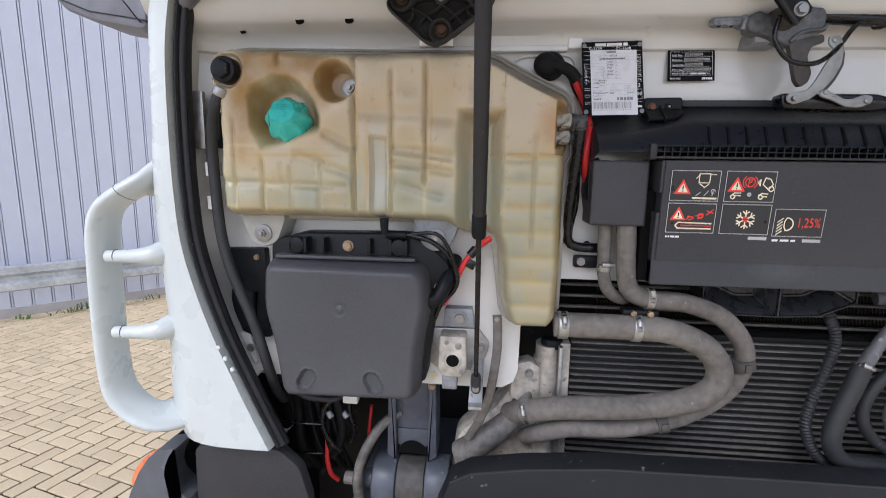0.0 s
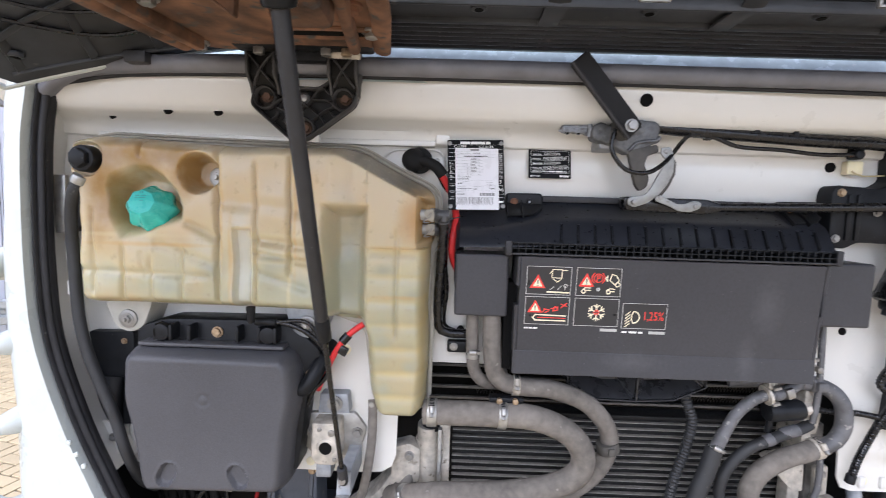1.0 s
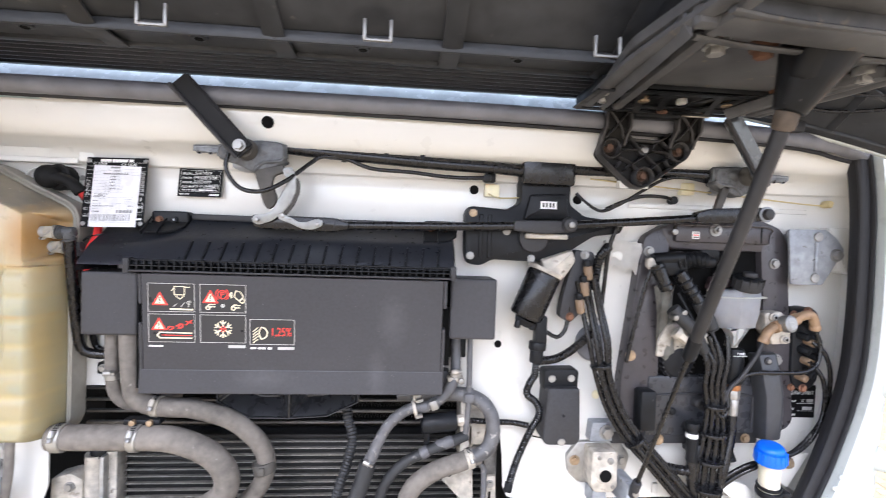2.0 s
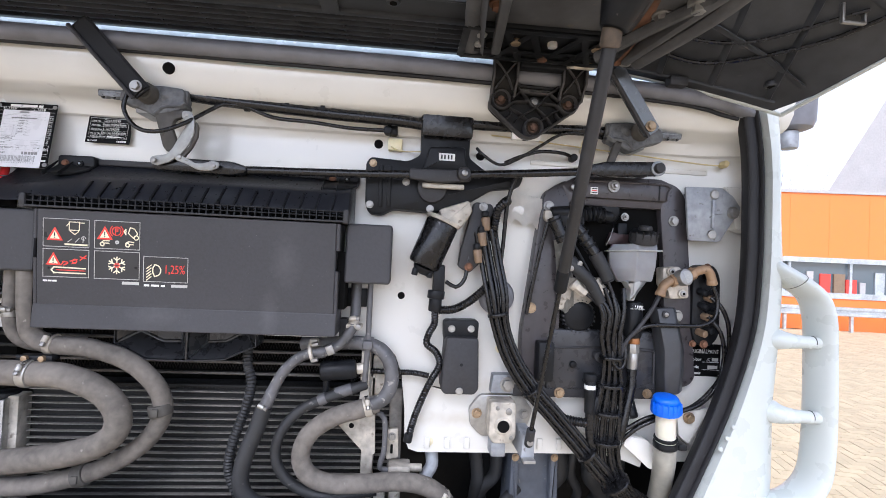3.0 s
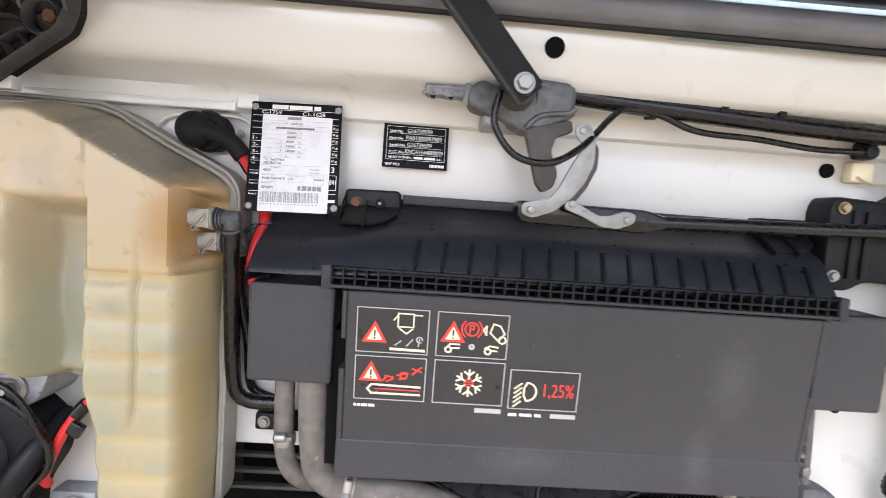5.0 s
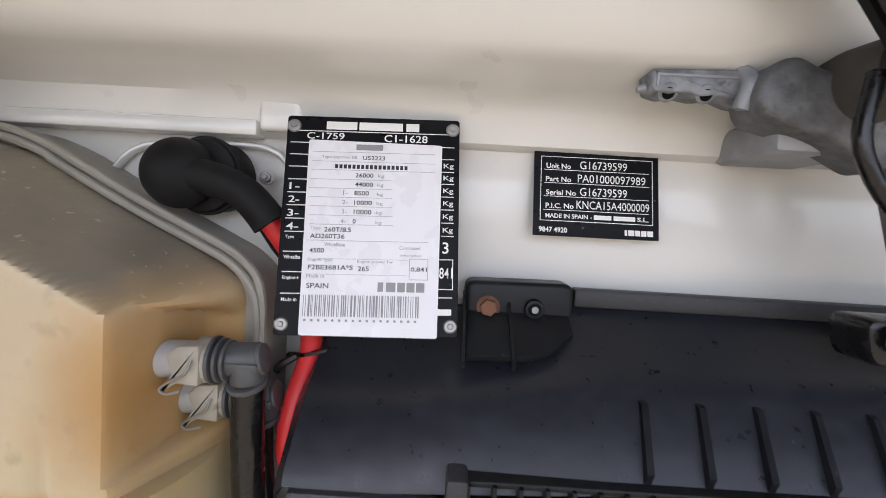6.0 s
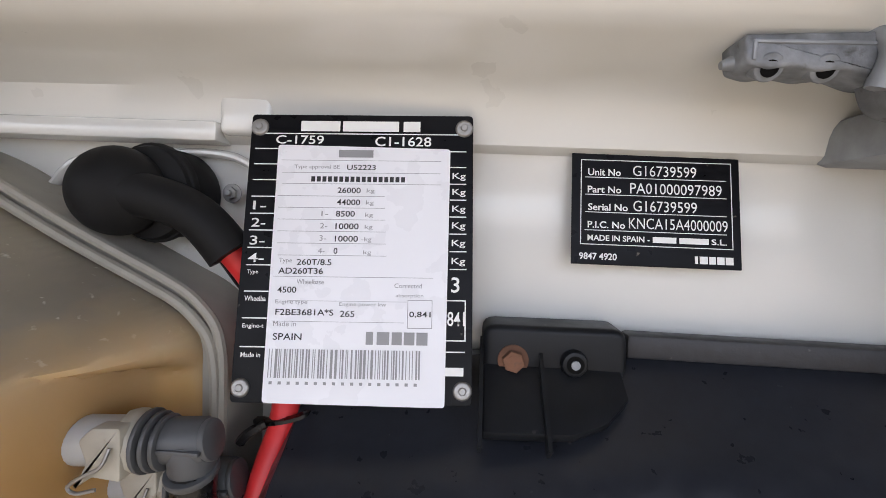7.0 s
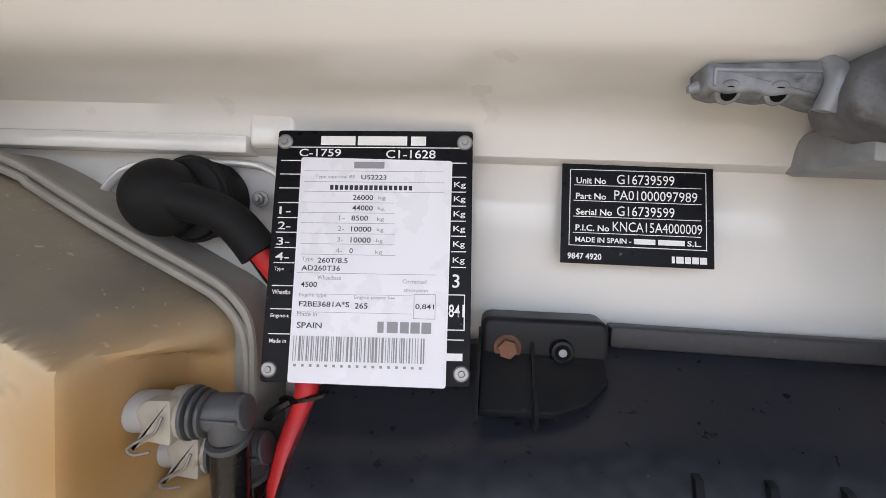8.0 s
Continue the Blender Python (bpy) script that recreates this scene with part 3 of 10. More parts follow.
# profile of the upper front sheet (y, z)
PROFILE = [(0.012, 1.690), (0.011, 1.735), (0.003, 1.775), (0.006, 1.815), (0.0055, 1.833), (0.003, 1.8375), (-0.002, 1.8390), (-0.0045, 1.8405), (-0.0065, 1.848), (-0.0125, 1.862),
           (-0.024, 1.8695), (-0.050, 1.874), (-0.060, 1.880), (-0.072, 1.900), (-0.076, 1.925), (-0.077, 1.946)]


def upper_sheet():
    b = bmesh.new()
    n = 120
    rows = []
    for i in range(n + 1):
        x = -1.085 + 2.17 * i / n
        end = max(0.0, (abs(x) - 0.97) / 0.12)
        row = []
        for y, z in PROFILE:
            swell = 0.0025 * math.sin(x * 9.0) * (z > 1.86)
            row.append(b.verts.new((x, y + swell - 0.05 * end * end, z)))
        rows.append(row)
    for a, c in zip(rows, rows[1:]):
        for j in range(len(PROFILE) - 1):
            b.faces.new((a[j], c[j], c[j + 1], a[j + 1]))
    return b


def lower_sheet():
    # goes round the radiator's opening, which is cut out of its lower edge
    o = [(-1.10, 1.69), (-1.10, 1.215), (-0.520, 1.212), (-0.482, 1.214), (-0.462, 1.226), (-0.454, 1.25), (-0.452, 1.34), (-0.390, 1.437), (-0.10, 1.437), (0.25, 1.436), (0.309, 1.433),
         (0.340, 1.425), (0.365, 1.405), (0.379, 1.368), (0.388, 1.30), (0.391, 1.240), (0.400, 1.220), (0.418, 1.214), (0.750, 1.214), (0.95, 1.20), (1.10, 1.20), (1.10, 1.69)]
    return prism(o, 0.012, 0.016, 0)


# grubby marks on the white sheet
for at, size in (((-0.57, 0, 0.13), (0.06, 0.1, 0.03)), ((0.58, 0, 0.14), (0.07, 0.1, 0.03)), ((0.44, 0, 0.36), (0.05, 0.1, 0.06)), ((0.50, 0, 0.08), (0.12, 0.1, 0.02)), ((-0.40, 0, 0.27), (0.03, 0.1, 0.08)), ((0.96, 0, 0.10), (0.06, 0.1, 0.05)),
                 ((0.34, 0, 0.62), (0.06, 0.1, 0.02)), ((0.80, 0, 0.62), (0.12, 0.1, 0.015)), ((-0.06, 0, 0.71), (0.05, 0.1, 0.006))):
    stain_or_shade(PAINT, at, size, (0.40, 0.34, 0.24), 0.35, scale=60, sharp=0.1)
part("front_sheet", upper_sheet(), PAINT, cab, "glossy off-white pressed sheet with a folded ledge")
part("firewall", lower_sheet(), PAINT, cab, "off-white firewall round the radiator opening")
# stiffening beads pressed into the sheet
for x0, x1, z in ((-1.0, -0.395, 1.8415), (0.62, 1.0, 1.806)):
    part("pressed_bead", box(x0, x1, -0.0120 if z > 1.84 else 0.0010, 0.008, z - 0.0048, z + 0.0048, 0.0016), PAINT, cab)
part("pressed_pocket", sweep([(-0.500, 0.002, 1.792), (-0.488, 0.002, 1.815), (-0.470, 0.002, 1.829), (-0.430, 0.002, 1.8325), (-0.392, 0.002, 1.831), (-0.379, 0.004, 1.818), (-0.375, 0.005, 1.79), (-0.374, 0.006, 1.76)], 0.0022, 10, 0.006, ry=0.0035), PAINT, cab)
part("pressed_notch", box(-0.395, -0.3690, -0.0100, -0.002, 1.8405, 1.8600, 0.003, seg=4), PAINT, cab)
for x, y, z, k in ((-0.959, -0.030, 1.871, 0.55), (-0.844, -0.0585, 1.8785, 0.75), (-0.759, -0.0585, 1.8785, 0.75), (-0.054, -0.0765, 1.913, 1.05),
                   (0.312, 0.004, 1.823, 0.9), (0.517, 0.004, 1.812, 0.9), (0.371, 0.012, 1.524, 0.75), (-0.338, 0.012, 1.503, 0.7)):
    fix("hole_plug", PLUG, x, y, z, cab, k, -35 if z > 1.86 and y > -0.07 else 0)
for x, z in ((-0.553, 1.455), (0.575, 1.425), (-0.62, 1.23), (0.44, 1.235)):
    part("paint_plug", rod((x, 0.013, z), (x, 0.0105, z), 0.009, seg=20, ease=0.001), IVORY, cab)
# folded flange tabs along the lower edge
for x in (0.43, 0.47, 0.51, 0.66, 0.70):
    part("edge_tab", box(x, x + 0.012, 0.006, 0.013, 1.222, 1.245, 0.003), PAINT, cab)


def side_return(s):
    """The side of the recess, from the seal back to the firewall."""
    b = bmesh.new()
    pts = [(x * s, z) for x, z in SIDE if z > 1.21]
    path = [(p.x, p.y) for p in smooth_path([(x, z, 0) for x, z in pts], 0.02)]
    rows = [[b.verts.new((x + s * dx * (1.0 if s > 0 else 0.15), y, z)) for dx, y in ((0.0, -0.078), (0.022, -0.045), (0.040, -0.010), (0.042, 0.0118))] for x, z in path]
    for a, c in zip(rows, rows[1:]):
        for j in range(3):
            b.faces.new((a[j], a[j + 1], c[j + 1], c[j]))
    bmesh.ops.recalc_face_normals(b, faces=b.faces[:])
    return b


def seal_strip(s):
    k = 1.0 if s > 0 else 0.62
    b = sweep([(x * s - s * 0.0120 * k, -0.086, z - 0.001) for x, z in SIDE], 0.0125 * k, 14, 0.015, ry=0.0055, flat=True)
    sweep([(x * s - s * 0.0020, -0.090, z) for x, z in SIDE], 0.0042, 10, 0.015, ry=0.008, flat=True, bm=b)
    sweep([(x * s - s * 0.0215 * k, -0.076, z - 0.002) for x, z in SIDE], 0.0035, 10, 0.015, ry=0.012 * k, flat=True, bm=b)
    return b


def corner_panel(s):
    """The white corner panel outside the seal, rounded back round the cab's corner."""
    inner = [(p.x, p.y) for p in smooth_path([(x + 0.0045, z, 0) for x, z in [(1.030, 2.03)] + SIDE], 0.015)]
    outer_z = [1.10, 1.125, 1.16, 1.21, 1.28, 1.355, 1.48, 1.57, 1.63, 1.70, 1.80, 1.95, 2.05]
    outer_x = [1.098, 1.126, 1.136, 1.137, 1.128, 1.118, 1.115, 1.114, 1.112, 1.104, 1.099, 1.096, 1.092]
    b = bmesh.new()
    rows = []
    for x, z in inner:
        xo = float(np.interp(z, outer_z, outer_x)) - s * 0.008
        w = xo - x
        row = []
        for k in range(15):
            u = k / 14
            if u < 0.15:
                px, py = x + w * 0.02 * u / 0.15, -0.080 - 0.030 * math.sin(u / 0.15 * math.pi / 2)
            else:
                q = (u - 0.15) / 0.85 * math.pi / 2
                px = x + w * (0.02 + 0.98 * math.sin(q))
                py = -0.118 + 0.16 * (1 - math.cos(q)) ** 1.6 + 0.008 * math.cos(2 * q)
            row.append((px, py, z))
        row.append((xo + 0.012, 0.20, z))
        row.append((xo + 0.02, 0.55, z))
        rows.append([b.verts.new((px * s, py, pz)) for px, py, pz in row])
    for a, c in zip(rows, rows[1:]):
        for j in range(len(a) - 1):
            b.faces.new((a[j], a[j + 1], c[j + 1], c[j]))
    # closed lower edge
    low = rows[-1]
    under = [b.verts.new((v.co.x, v.co.y * 0.6 + 0.04, v.co.z - 0.004)) for v in low]
    for j in range(len(low) - 1):
        b.faces.new((low[j], low[j + 1], under[j + 1], under[j]))
    bmesh.ops.recalc_face_normals(b, faces=b.faces[:])
    return b


for s, name in ((-1, "corner_panel"), (1, "corner_panel")):
    part("recess_side", side_return(s), PAINT, cab, "off-white inner side of the recess")
    part("seal", seal_strip(s), SEAL, cab, "black double-lipped rubber seal")
    cp = part(name, corner_panel(s), CABWHITE, cab, "glossy white wrap-around corner panel")
    for k in range(3):
        part("drip_dot", rod((s * (0.992 - 0.012 * k), -0.108, 1.316 - 0.020 * k), (s * (0.992 - 0.012 * k), -0.1145, 1.316 - 0.020 * k), 0.0045, seg=12, ease=0.002), CABWHITE, cp)


def grab_handle(s):
    h = thing("grab_handle", "white moulded grab handle with two cross bars", "handle", (s * 1.09, -0.08, 1.38), "grab handles")
    loop = [(1.100, -0.080, 1.612), (1.108, -0.100, 1.602), (1.128, -0.114, 1.588), (1.158, -0.121, 1.562), (1.171, -0.123, 1.526), (1.175, -0.123, 1.475), (1.178, -0.123, 1.36),
            (1.177, -0.122, 1.270), (1.169, -0.121, 1.222), (1.146, -0.117, 1.188), (1.114, -0.106, 1.166), (1.088, -0.070, 1.158), (1.064, 0.0, 1.155)]
    loop = smooth_path([(x * s - 0.016 - (0.004 if s > 0 else 0.0), y, z) for x, y, z in loop], 0.01)
    long = sum((q - p).length for p, q in zip(loop, loop[1:]))

    def swell(d):
        return 1 + 0.15 * math.exp(-d / 0.03) + 0.75 * math.exp(-max(0.0, long - d - 0.03) / 0.05)

    bow = part("bow", sweep([p + Vector((s * 0.004, 0.012, 0)) for p in loop], 0.0155, 28, ry=0.036, raw=True, flat=True, wave=swell), CABWHITE, h)
    for i in (4, len(loop) - 8):
        d = sum((q - p).length for p, q in zip(loop[:i], loop[1:i + 1]))
        way = (loop[i + 1] - loop[i]).normalized() * 0.0011
        part("joint_line", sweep([loop[i] + Vector((s * 0.004, 0.012, 0)), loop[i] + way + Vector((s * 0.004, 0.012, 0))], 0.0155 * swell(d) * 1.012, 28, ry=0.036 * swell(d) * 1.012, raw=True, flat=True), GREYBLACK, bow)
    for z in (1.478, 1.340):
        bar = part("cross_bar", sweep([(1.086 * s - 0.010, -0.088, z + 0.002), (1.096 * s - 0.012, -0.108, z + 0.001), (1.12 * s - 0.014, -0.116, z), (1.166 * s - 0.014, -0.121, z - 0.001)], 0.0112, 20, 0.005,
                   wave=lambda d: 1 + 1.1 * math.exp(-(d / 0.030) ** 1.5)), CABWHITE, h)
        part("joint_line", rod((1.150 * s - 0.014, -0.1195, z), (1.1515 * s - 0.014, -0.1197, z), 0.0116, seg=18), GREYBLACK, bar)
    return h


grab_handle(-1)
grab_handle(1)

# grey rubber tube along the top edge, and the foot of the windscreen behind it
top = thing("top_edge_seal", "weathered grey tubular rubber seal along the cab's upper edge", "seal", (0, -0.10, 1.93))
part("tube", sweep([(-1.032, -0.082, 1.900), (-0.97, -0.092, 1.932), (-0.80, -0.094, 1.945), (-0.4, -0.095, 1.948), (0.0, -0.095, 1.947), (0.4, -0.095, 1.945), (0.80, -0.094, 1.935), (0.97, -0.090, 1.922), (1.045, -0.076, 1.905)],
     0.0145, 16, 0.03), GREYSEAL, top)
part("lip", sweep([(-1.0, -0.086, 1.912), (-0.80, -0.088, 1.931), (0.0, -0.088, 1.933), (0.8, -0.088, 1.920), (1.0, -0.085, 1.896)], 0.004, 8, 0.05), SEAL, top)
ws = thing("windscreen_scuttle", "windscreen scuttle behind the seal, sky reflection put into its pale blue-white colour", "scuttle", (0, -0.07, 1.95))
b = bmesh.new()
sc = [[b.verts.new((-1.0 + 2.0 * i / 40, y, z - 0.03 * max(0, abs(-1 + 2 * i / 40) - 0.6))) for y, z in ((-0.075, 1.93), (-0.075, 1.956), (-0.030, 1.972), (0.004, 2.02), (0.10, 2.16))] for i in range(41)]
for a, c in zip(sc, sc[1:]):
    for j in range(4):
        b.faces.new((a[j], c[j], c[j + 1], a[j + 1]))
# the pale blue is the sky's reflection, painted into the base colour
SCUTTLE = material("sky_tinted_scuttle", (0.50, 0.60, 0.625), 0.25, var=0.2, scale=30, big=8, coat=0.5, spots=0.1, spot_color=(0.8, 0.8, 0.78))
part("sheet", b, SCUTTLE, ws)
part("windscreen", box(-1.0, 1.0, 0.28, 0.29, 2.02, 2.9, 0.003, turn=Matrix.Rotation(radians(-14), 4, "X")), GLASS, ws)

# cab body behind, and dark engine space
part("cab_body", box(-1.10, 1.10, 0.47, 1.9, 0.85, 3.0, 0.08), CABWHITE, cab, "plain white cab body behind the front")
# near-black walls; the bay's deep shade is put into their colour
bay = thing("engine_space", "dark engine space behind the radiator and under the cab", "engine space", (0, 0.35, 0.6), kind="structure")
part("back", box(-1.12, 1.12, 0.42, 0.46, 0.30, 1.8, 0.01), material("grimy_shaded_bay", (0.020, 0.0195, 0.019), 0.7, var=0.6, scale=14, big=4, bump=0.2, spots=0.3, spot_color=(0.10, 0.095, 0.09)), bay)
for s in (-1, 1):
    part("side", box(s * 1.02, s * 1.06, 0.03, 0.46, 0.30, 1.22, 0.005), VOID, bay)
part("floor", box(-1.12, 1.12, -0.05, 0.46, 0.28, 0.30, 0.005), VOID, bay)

# ---- hood, raised ----
hood = thing("raised_hood", "raised hood with a dark ribbed plastic liner and white skin", "hood", (0, -0.2, 2.0))


def hood_back(x):
    e = max(0.0, (abs(x) - 0.55) / 0.485)
    return -0.045 - 0.105 * e * e if abs(x) < 1.035 else -0.150 - (abs(x) - 1.035) * 4


def hood_z(x, y):
    e = max(0.0, (abs(x) - 0.55) / 0.485)
    return 1.996 - 0.110 * e * e - 0.40 * (y - max(hood_back(x), -0.15)) * min(1.0, e) + 0.5 * max(0.0, -0.25 - y) * (1 - min(1.0, e))


def sheet(fz, x0, x1, y0f, y1, nx, ny, dz=0.0, thick=0.004):
    b = bmesh.new()
    rows = []
    for i in range(nx + 1):
        x = x0 + (x1 - x0) * i / nx
        y0 = y0f(x)
        rows.append([b.verts.new((x, y0 + (y1 - y0) * j / ny, fz(x, y0 + (y1 - y0) * j / ny) + dz)) for j in range(ny + 1)])
    fs = [b.faces.new((a[j], a[j + 1], c[j + 1], c[j])) for a, c in zip(rows, rows[1:]) for j in range(ny)]
    ext = bmesh.ops.extrude_face_region(b, geom=fs)
    bmesh.ops.translate(b, vec=(0, 0, thick), verts=[v for v in ext["geom"] if isinstance(v, bmesh.types.BMVert)])
    bmesh.ops.recalc_face_normals(b, faces=b.faces[:])
    return b


part("liner", sheet(hood_z, -1.09, 1.09, lambda x: -0.165 if abs(x) < 0.52 else hood_back(x), -0.98, 60, 24), HOODGREY, hood, "dark grey moulded liner")
part("outer_skin", sheet(lambda x, y: hood_z(x, y) + 0.045, -1.10, 1.10, lambda x: hood_back(x) + 0.004, -1.00, 60, 16), CABWHITE, hood, "white painted skin")
edge_x = [-1.035 + 2.07 * i / 60 for i in range(61)]
part("rim", sweep([(x, hood_back(x) + 0.001, hood_z(x, hood_back(x)) + 0.001) for x in edge_x], 0.0034, 8, raw=True, ry=0.0045), CABWHITE, hood, "thin white edge")
for s in (-1, 1):
    side = [(s * x, hood_back(x), hood_z(x, hood_back(x)) + 0.002) for x in (1.035, 1.042, 1.05, 1.06, 1.07, 1.08, 1.09)] + [(s * 1.09, y, hood_z(1.09, y) + 0.002) for y in (-0.45, -0.55, -0.70, -0.85, -0.98)]
    part("rim", sweep(side, 0.004, 8, raw=True, ry=0.006), CABWHITE, hood, "thin white edge")


def along(points, sink):
    """A line on the liner's underside."""
    return [(x, y, hood_z(x, y) - sink) for x, y in points]


# grille slats at the back edge
part("grille_backing", box(-0.50, 0.51, -0.165, -0.046, 2.045, 2.049, 0), VOID, hood)
for k in range(7):
    y = -0.054 - 0.0180 * k
    part("slat", box(-0.49, 0.50, y - 0.002, y + 0.003, 1.993, 2.018, 0.001), HOODGREY, hood)
for k in range(13):
    x = -0.47 + 0.08 * k
    part("grille_post", box(x - 0.002, x + 0.002, -0.163, -0.046, 1.997, 2.024, 0.001), HOODGREY, hood)
part("grille_frame", box(-0.50, 0.51, -0.175, -0.160, 1.990, 2.03, 0.004), HOODGREY, hood)
for s in (-1, 1):
    part("grille_frame", box(0.005 + s * 0.50, 0.005 + s * 0.515, -0.17, -0.046, 1.990, 2.03, 0.004), HOODGREY, hood)
# liner ribs and bosses
for k in range(-2, 3):
    x = 0.0 + 0.237 * k
    part("rib", sweep([(x, y, hood_z(x, y) - 0.006) for y in (-0.17, -0.25, -0.35, -0.50, -0.69, -0.96)], 0.0032, 6, raw=True, ry=0.016), HOODGREY, hood)
for y in (-0.245, -0.40, -0.60, -0.80):
    part("cross_rib", box(-0.50, 0.50, y - 0.003, y + 0.003, hood_z(0, y) - 0.013, hood_z(0, y) + 0.003, 0.002), HOODGREY, hood)
part("pressed_step", box(-0.50, 0.50, -0.235, -0.180, 1.999, 2.008, 0.003), HOODGREY, hood)
for x in (-0.335, -0.111, 0.113, 0.337):
    part("boss", rod((x, -0.21, 2.005), (x, -0.21, 1.992), 0.011, seg=16, ease=0.002), HOODGREY, hood)
    part("boss_hole", rod((x, -0.21, 1.993), (x, -0.21, 1.9912), 0.006, seg=14), VOID, hood)
for x in (-0.41, -0.135, 0.138, 0.439):
    c = box(x - 0.018, x + 0.018, -0.2885, -0.2835, 1.975, 1.979, 0.001)
    for d in (-0.0165, 0.0165):
        box(x + d - 0.002, x + d + 0.002, -0.289, -0.283, 1.976, 2.003, 0.0008, c)
    part("clip", c, STEEL, hood, "light metal retaining clip")
# ribbing in the corners
for s in (-1, 1):
    for k in range(4):
        x = 0.74 + 0.085 * k
        part("corner_rib", sweep(along([(s * (x - 0.16 * u), hood_back(x) - 0.03 - 0.5 * u) for u in (0, 0.15, 0.3, 0.5, 0.75, 1)], 0.004), 0.0016, 6, raw=True, ry=0.007), HOODGREY, hood)
    for y in (-0.26, -0.40, -0.54):
        part("corner_rib", sweep(along([(s * (0.68 + 0.34 * u), y + 0.05 * u) for u in (0, 0.25, 0.5, 0.75, 1)], 0.004), 0.0022, 6, raw=True, ry=0.006), HOODGREY, hood)
    part("corner_step", sweep(along([(s * x, hood_back(x) - 0.022) for x in (0.66, 0.72, 0.78, 0.84, 0.90, 0.96, 1.01)], 0.001), 0.004, 8, raw=True, ry=0.003), HOODGREY, hood)
    rx, ry_ = s * 0.985, -0.185
    part("screw_boss", rod((rx, ry_, hood_z(rx, ry_) + 0.002), (rx, ry_, hood_z(rx, ry_) - 0.006), 0.011, seg=18, ease=0.002), HOODGREY, hood)
    part("boss_hole", rod((rx, ry_, hood_z(rx, ry_) - 0.005), (rx, ry_, hood_z(rx, ry_) - 0.0068), 0.0065, seg=14), VOID, hood)
    part("cable", sweep(along([(s * 0.66, -0.20), (s * 0.78, -0.16), (s * 0.88, -0.17), (s * 0.98, -0.27), (s * 1.03, -0.36)], 0.006), 0.0032, 8), CABLE, hood)
    part("cable", sweep(along([(s * 0.66, -0.23), (s * 0.78, -0.20), (s * 0.90, -0.23), (s * 1.00, -0.34)], 0.006), 0.0028, 8), CABLE, hood)
    part("edge_block", box(s * 0.84, s * 0.875, hood_back(0.86) - 0.035, hood_back(0.86) - 0.014, hood_z(0.86, -0.09) - 0.014, hood_z(0.86, -0.09) + 0.004, 0.003), GREYBLACK, hood)
    cx_, cy_ = s * 0.985, -0.33
    c = box(cx_ - 0.018, cx_ + 0.018, cy_ - 0.003, cy_ + 0.003, hood_z(cx_, cy_) - 0.026, hood_z(cx_, cy_) - 0.022, 0.001)
    for d in (-0.0165, 0.0165):
        box(cx_ + d - 0.002, cx_ + d + 0.002, cy_ - 0.003, cy_ + 0.003, hood_z(cx_, cy_) - 0.025, hood_z(cx_, cy_) + 0.003, 0.0008, c)
    part("clip", c, STEEL, hood, "light metal retaining clip")


HINGE = material("worn_black_casting", (0.046, 0.045, 0.047), 0.55, var=0.3, scale=60, big=10, bump=0.08, spots=0.2, spot_color=(0.12, 0.12, 0.115))


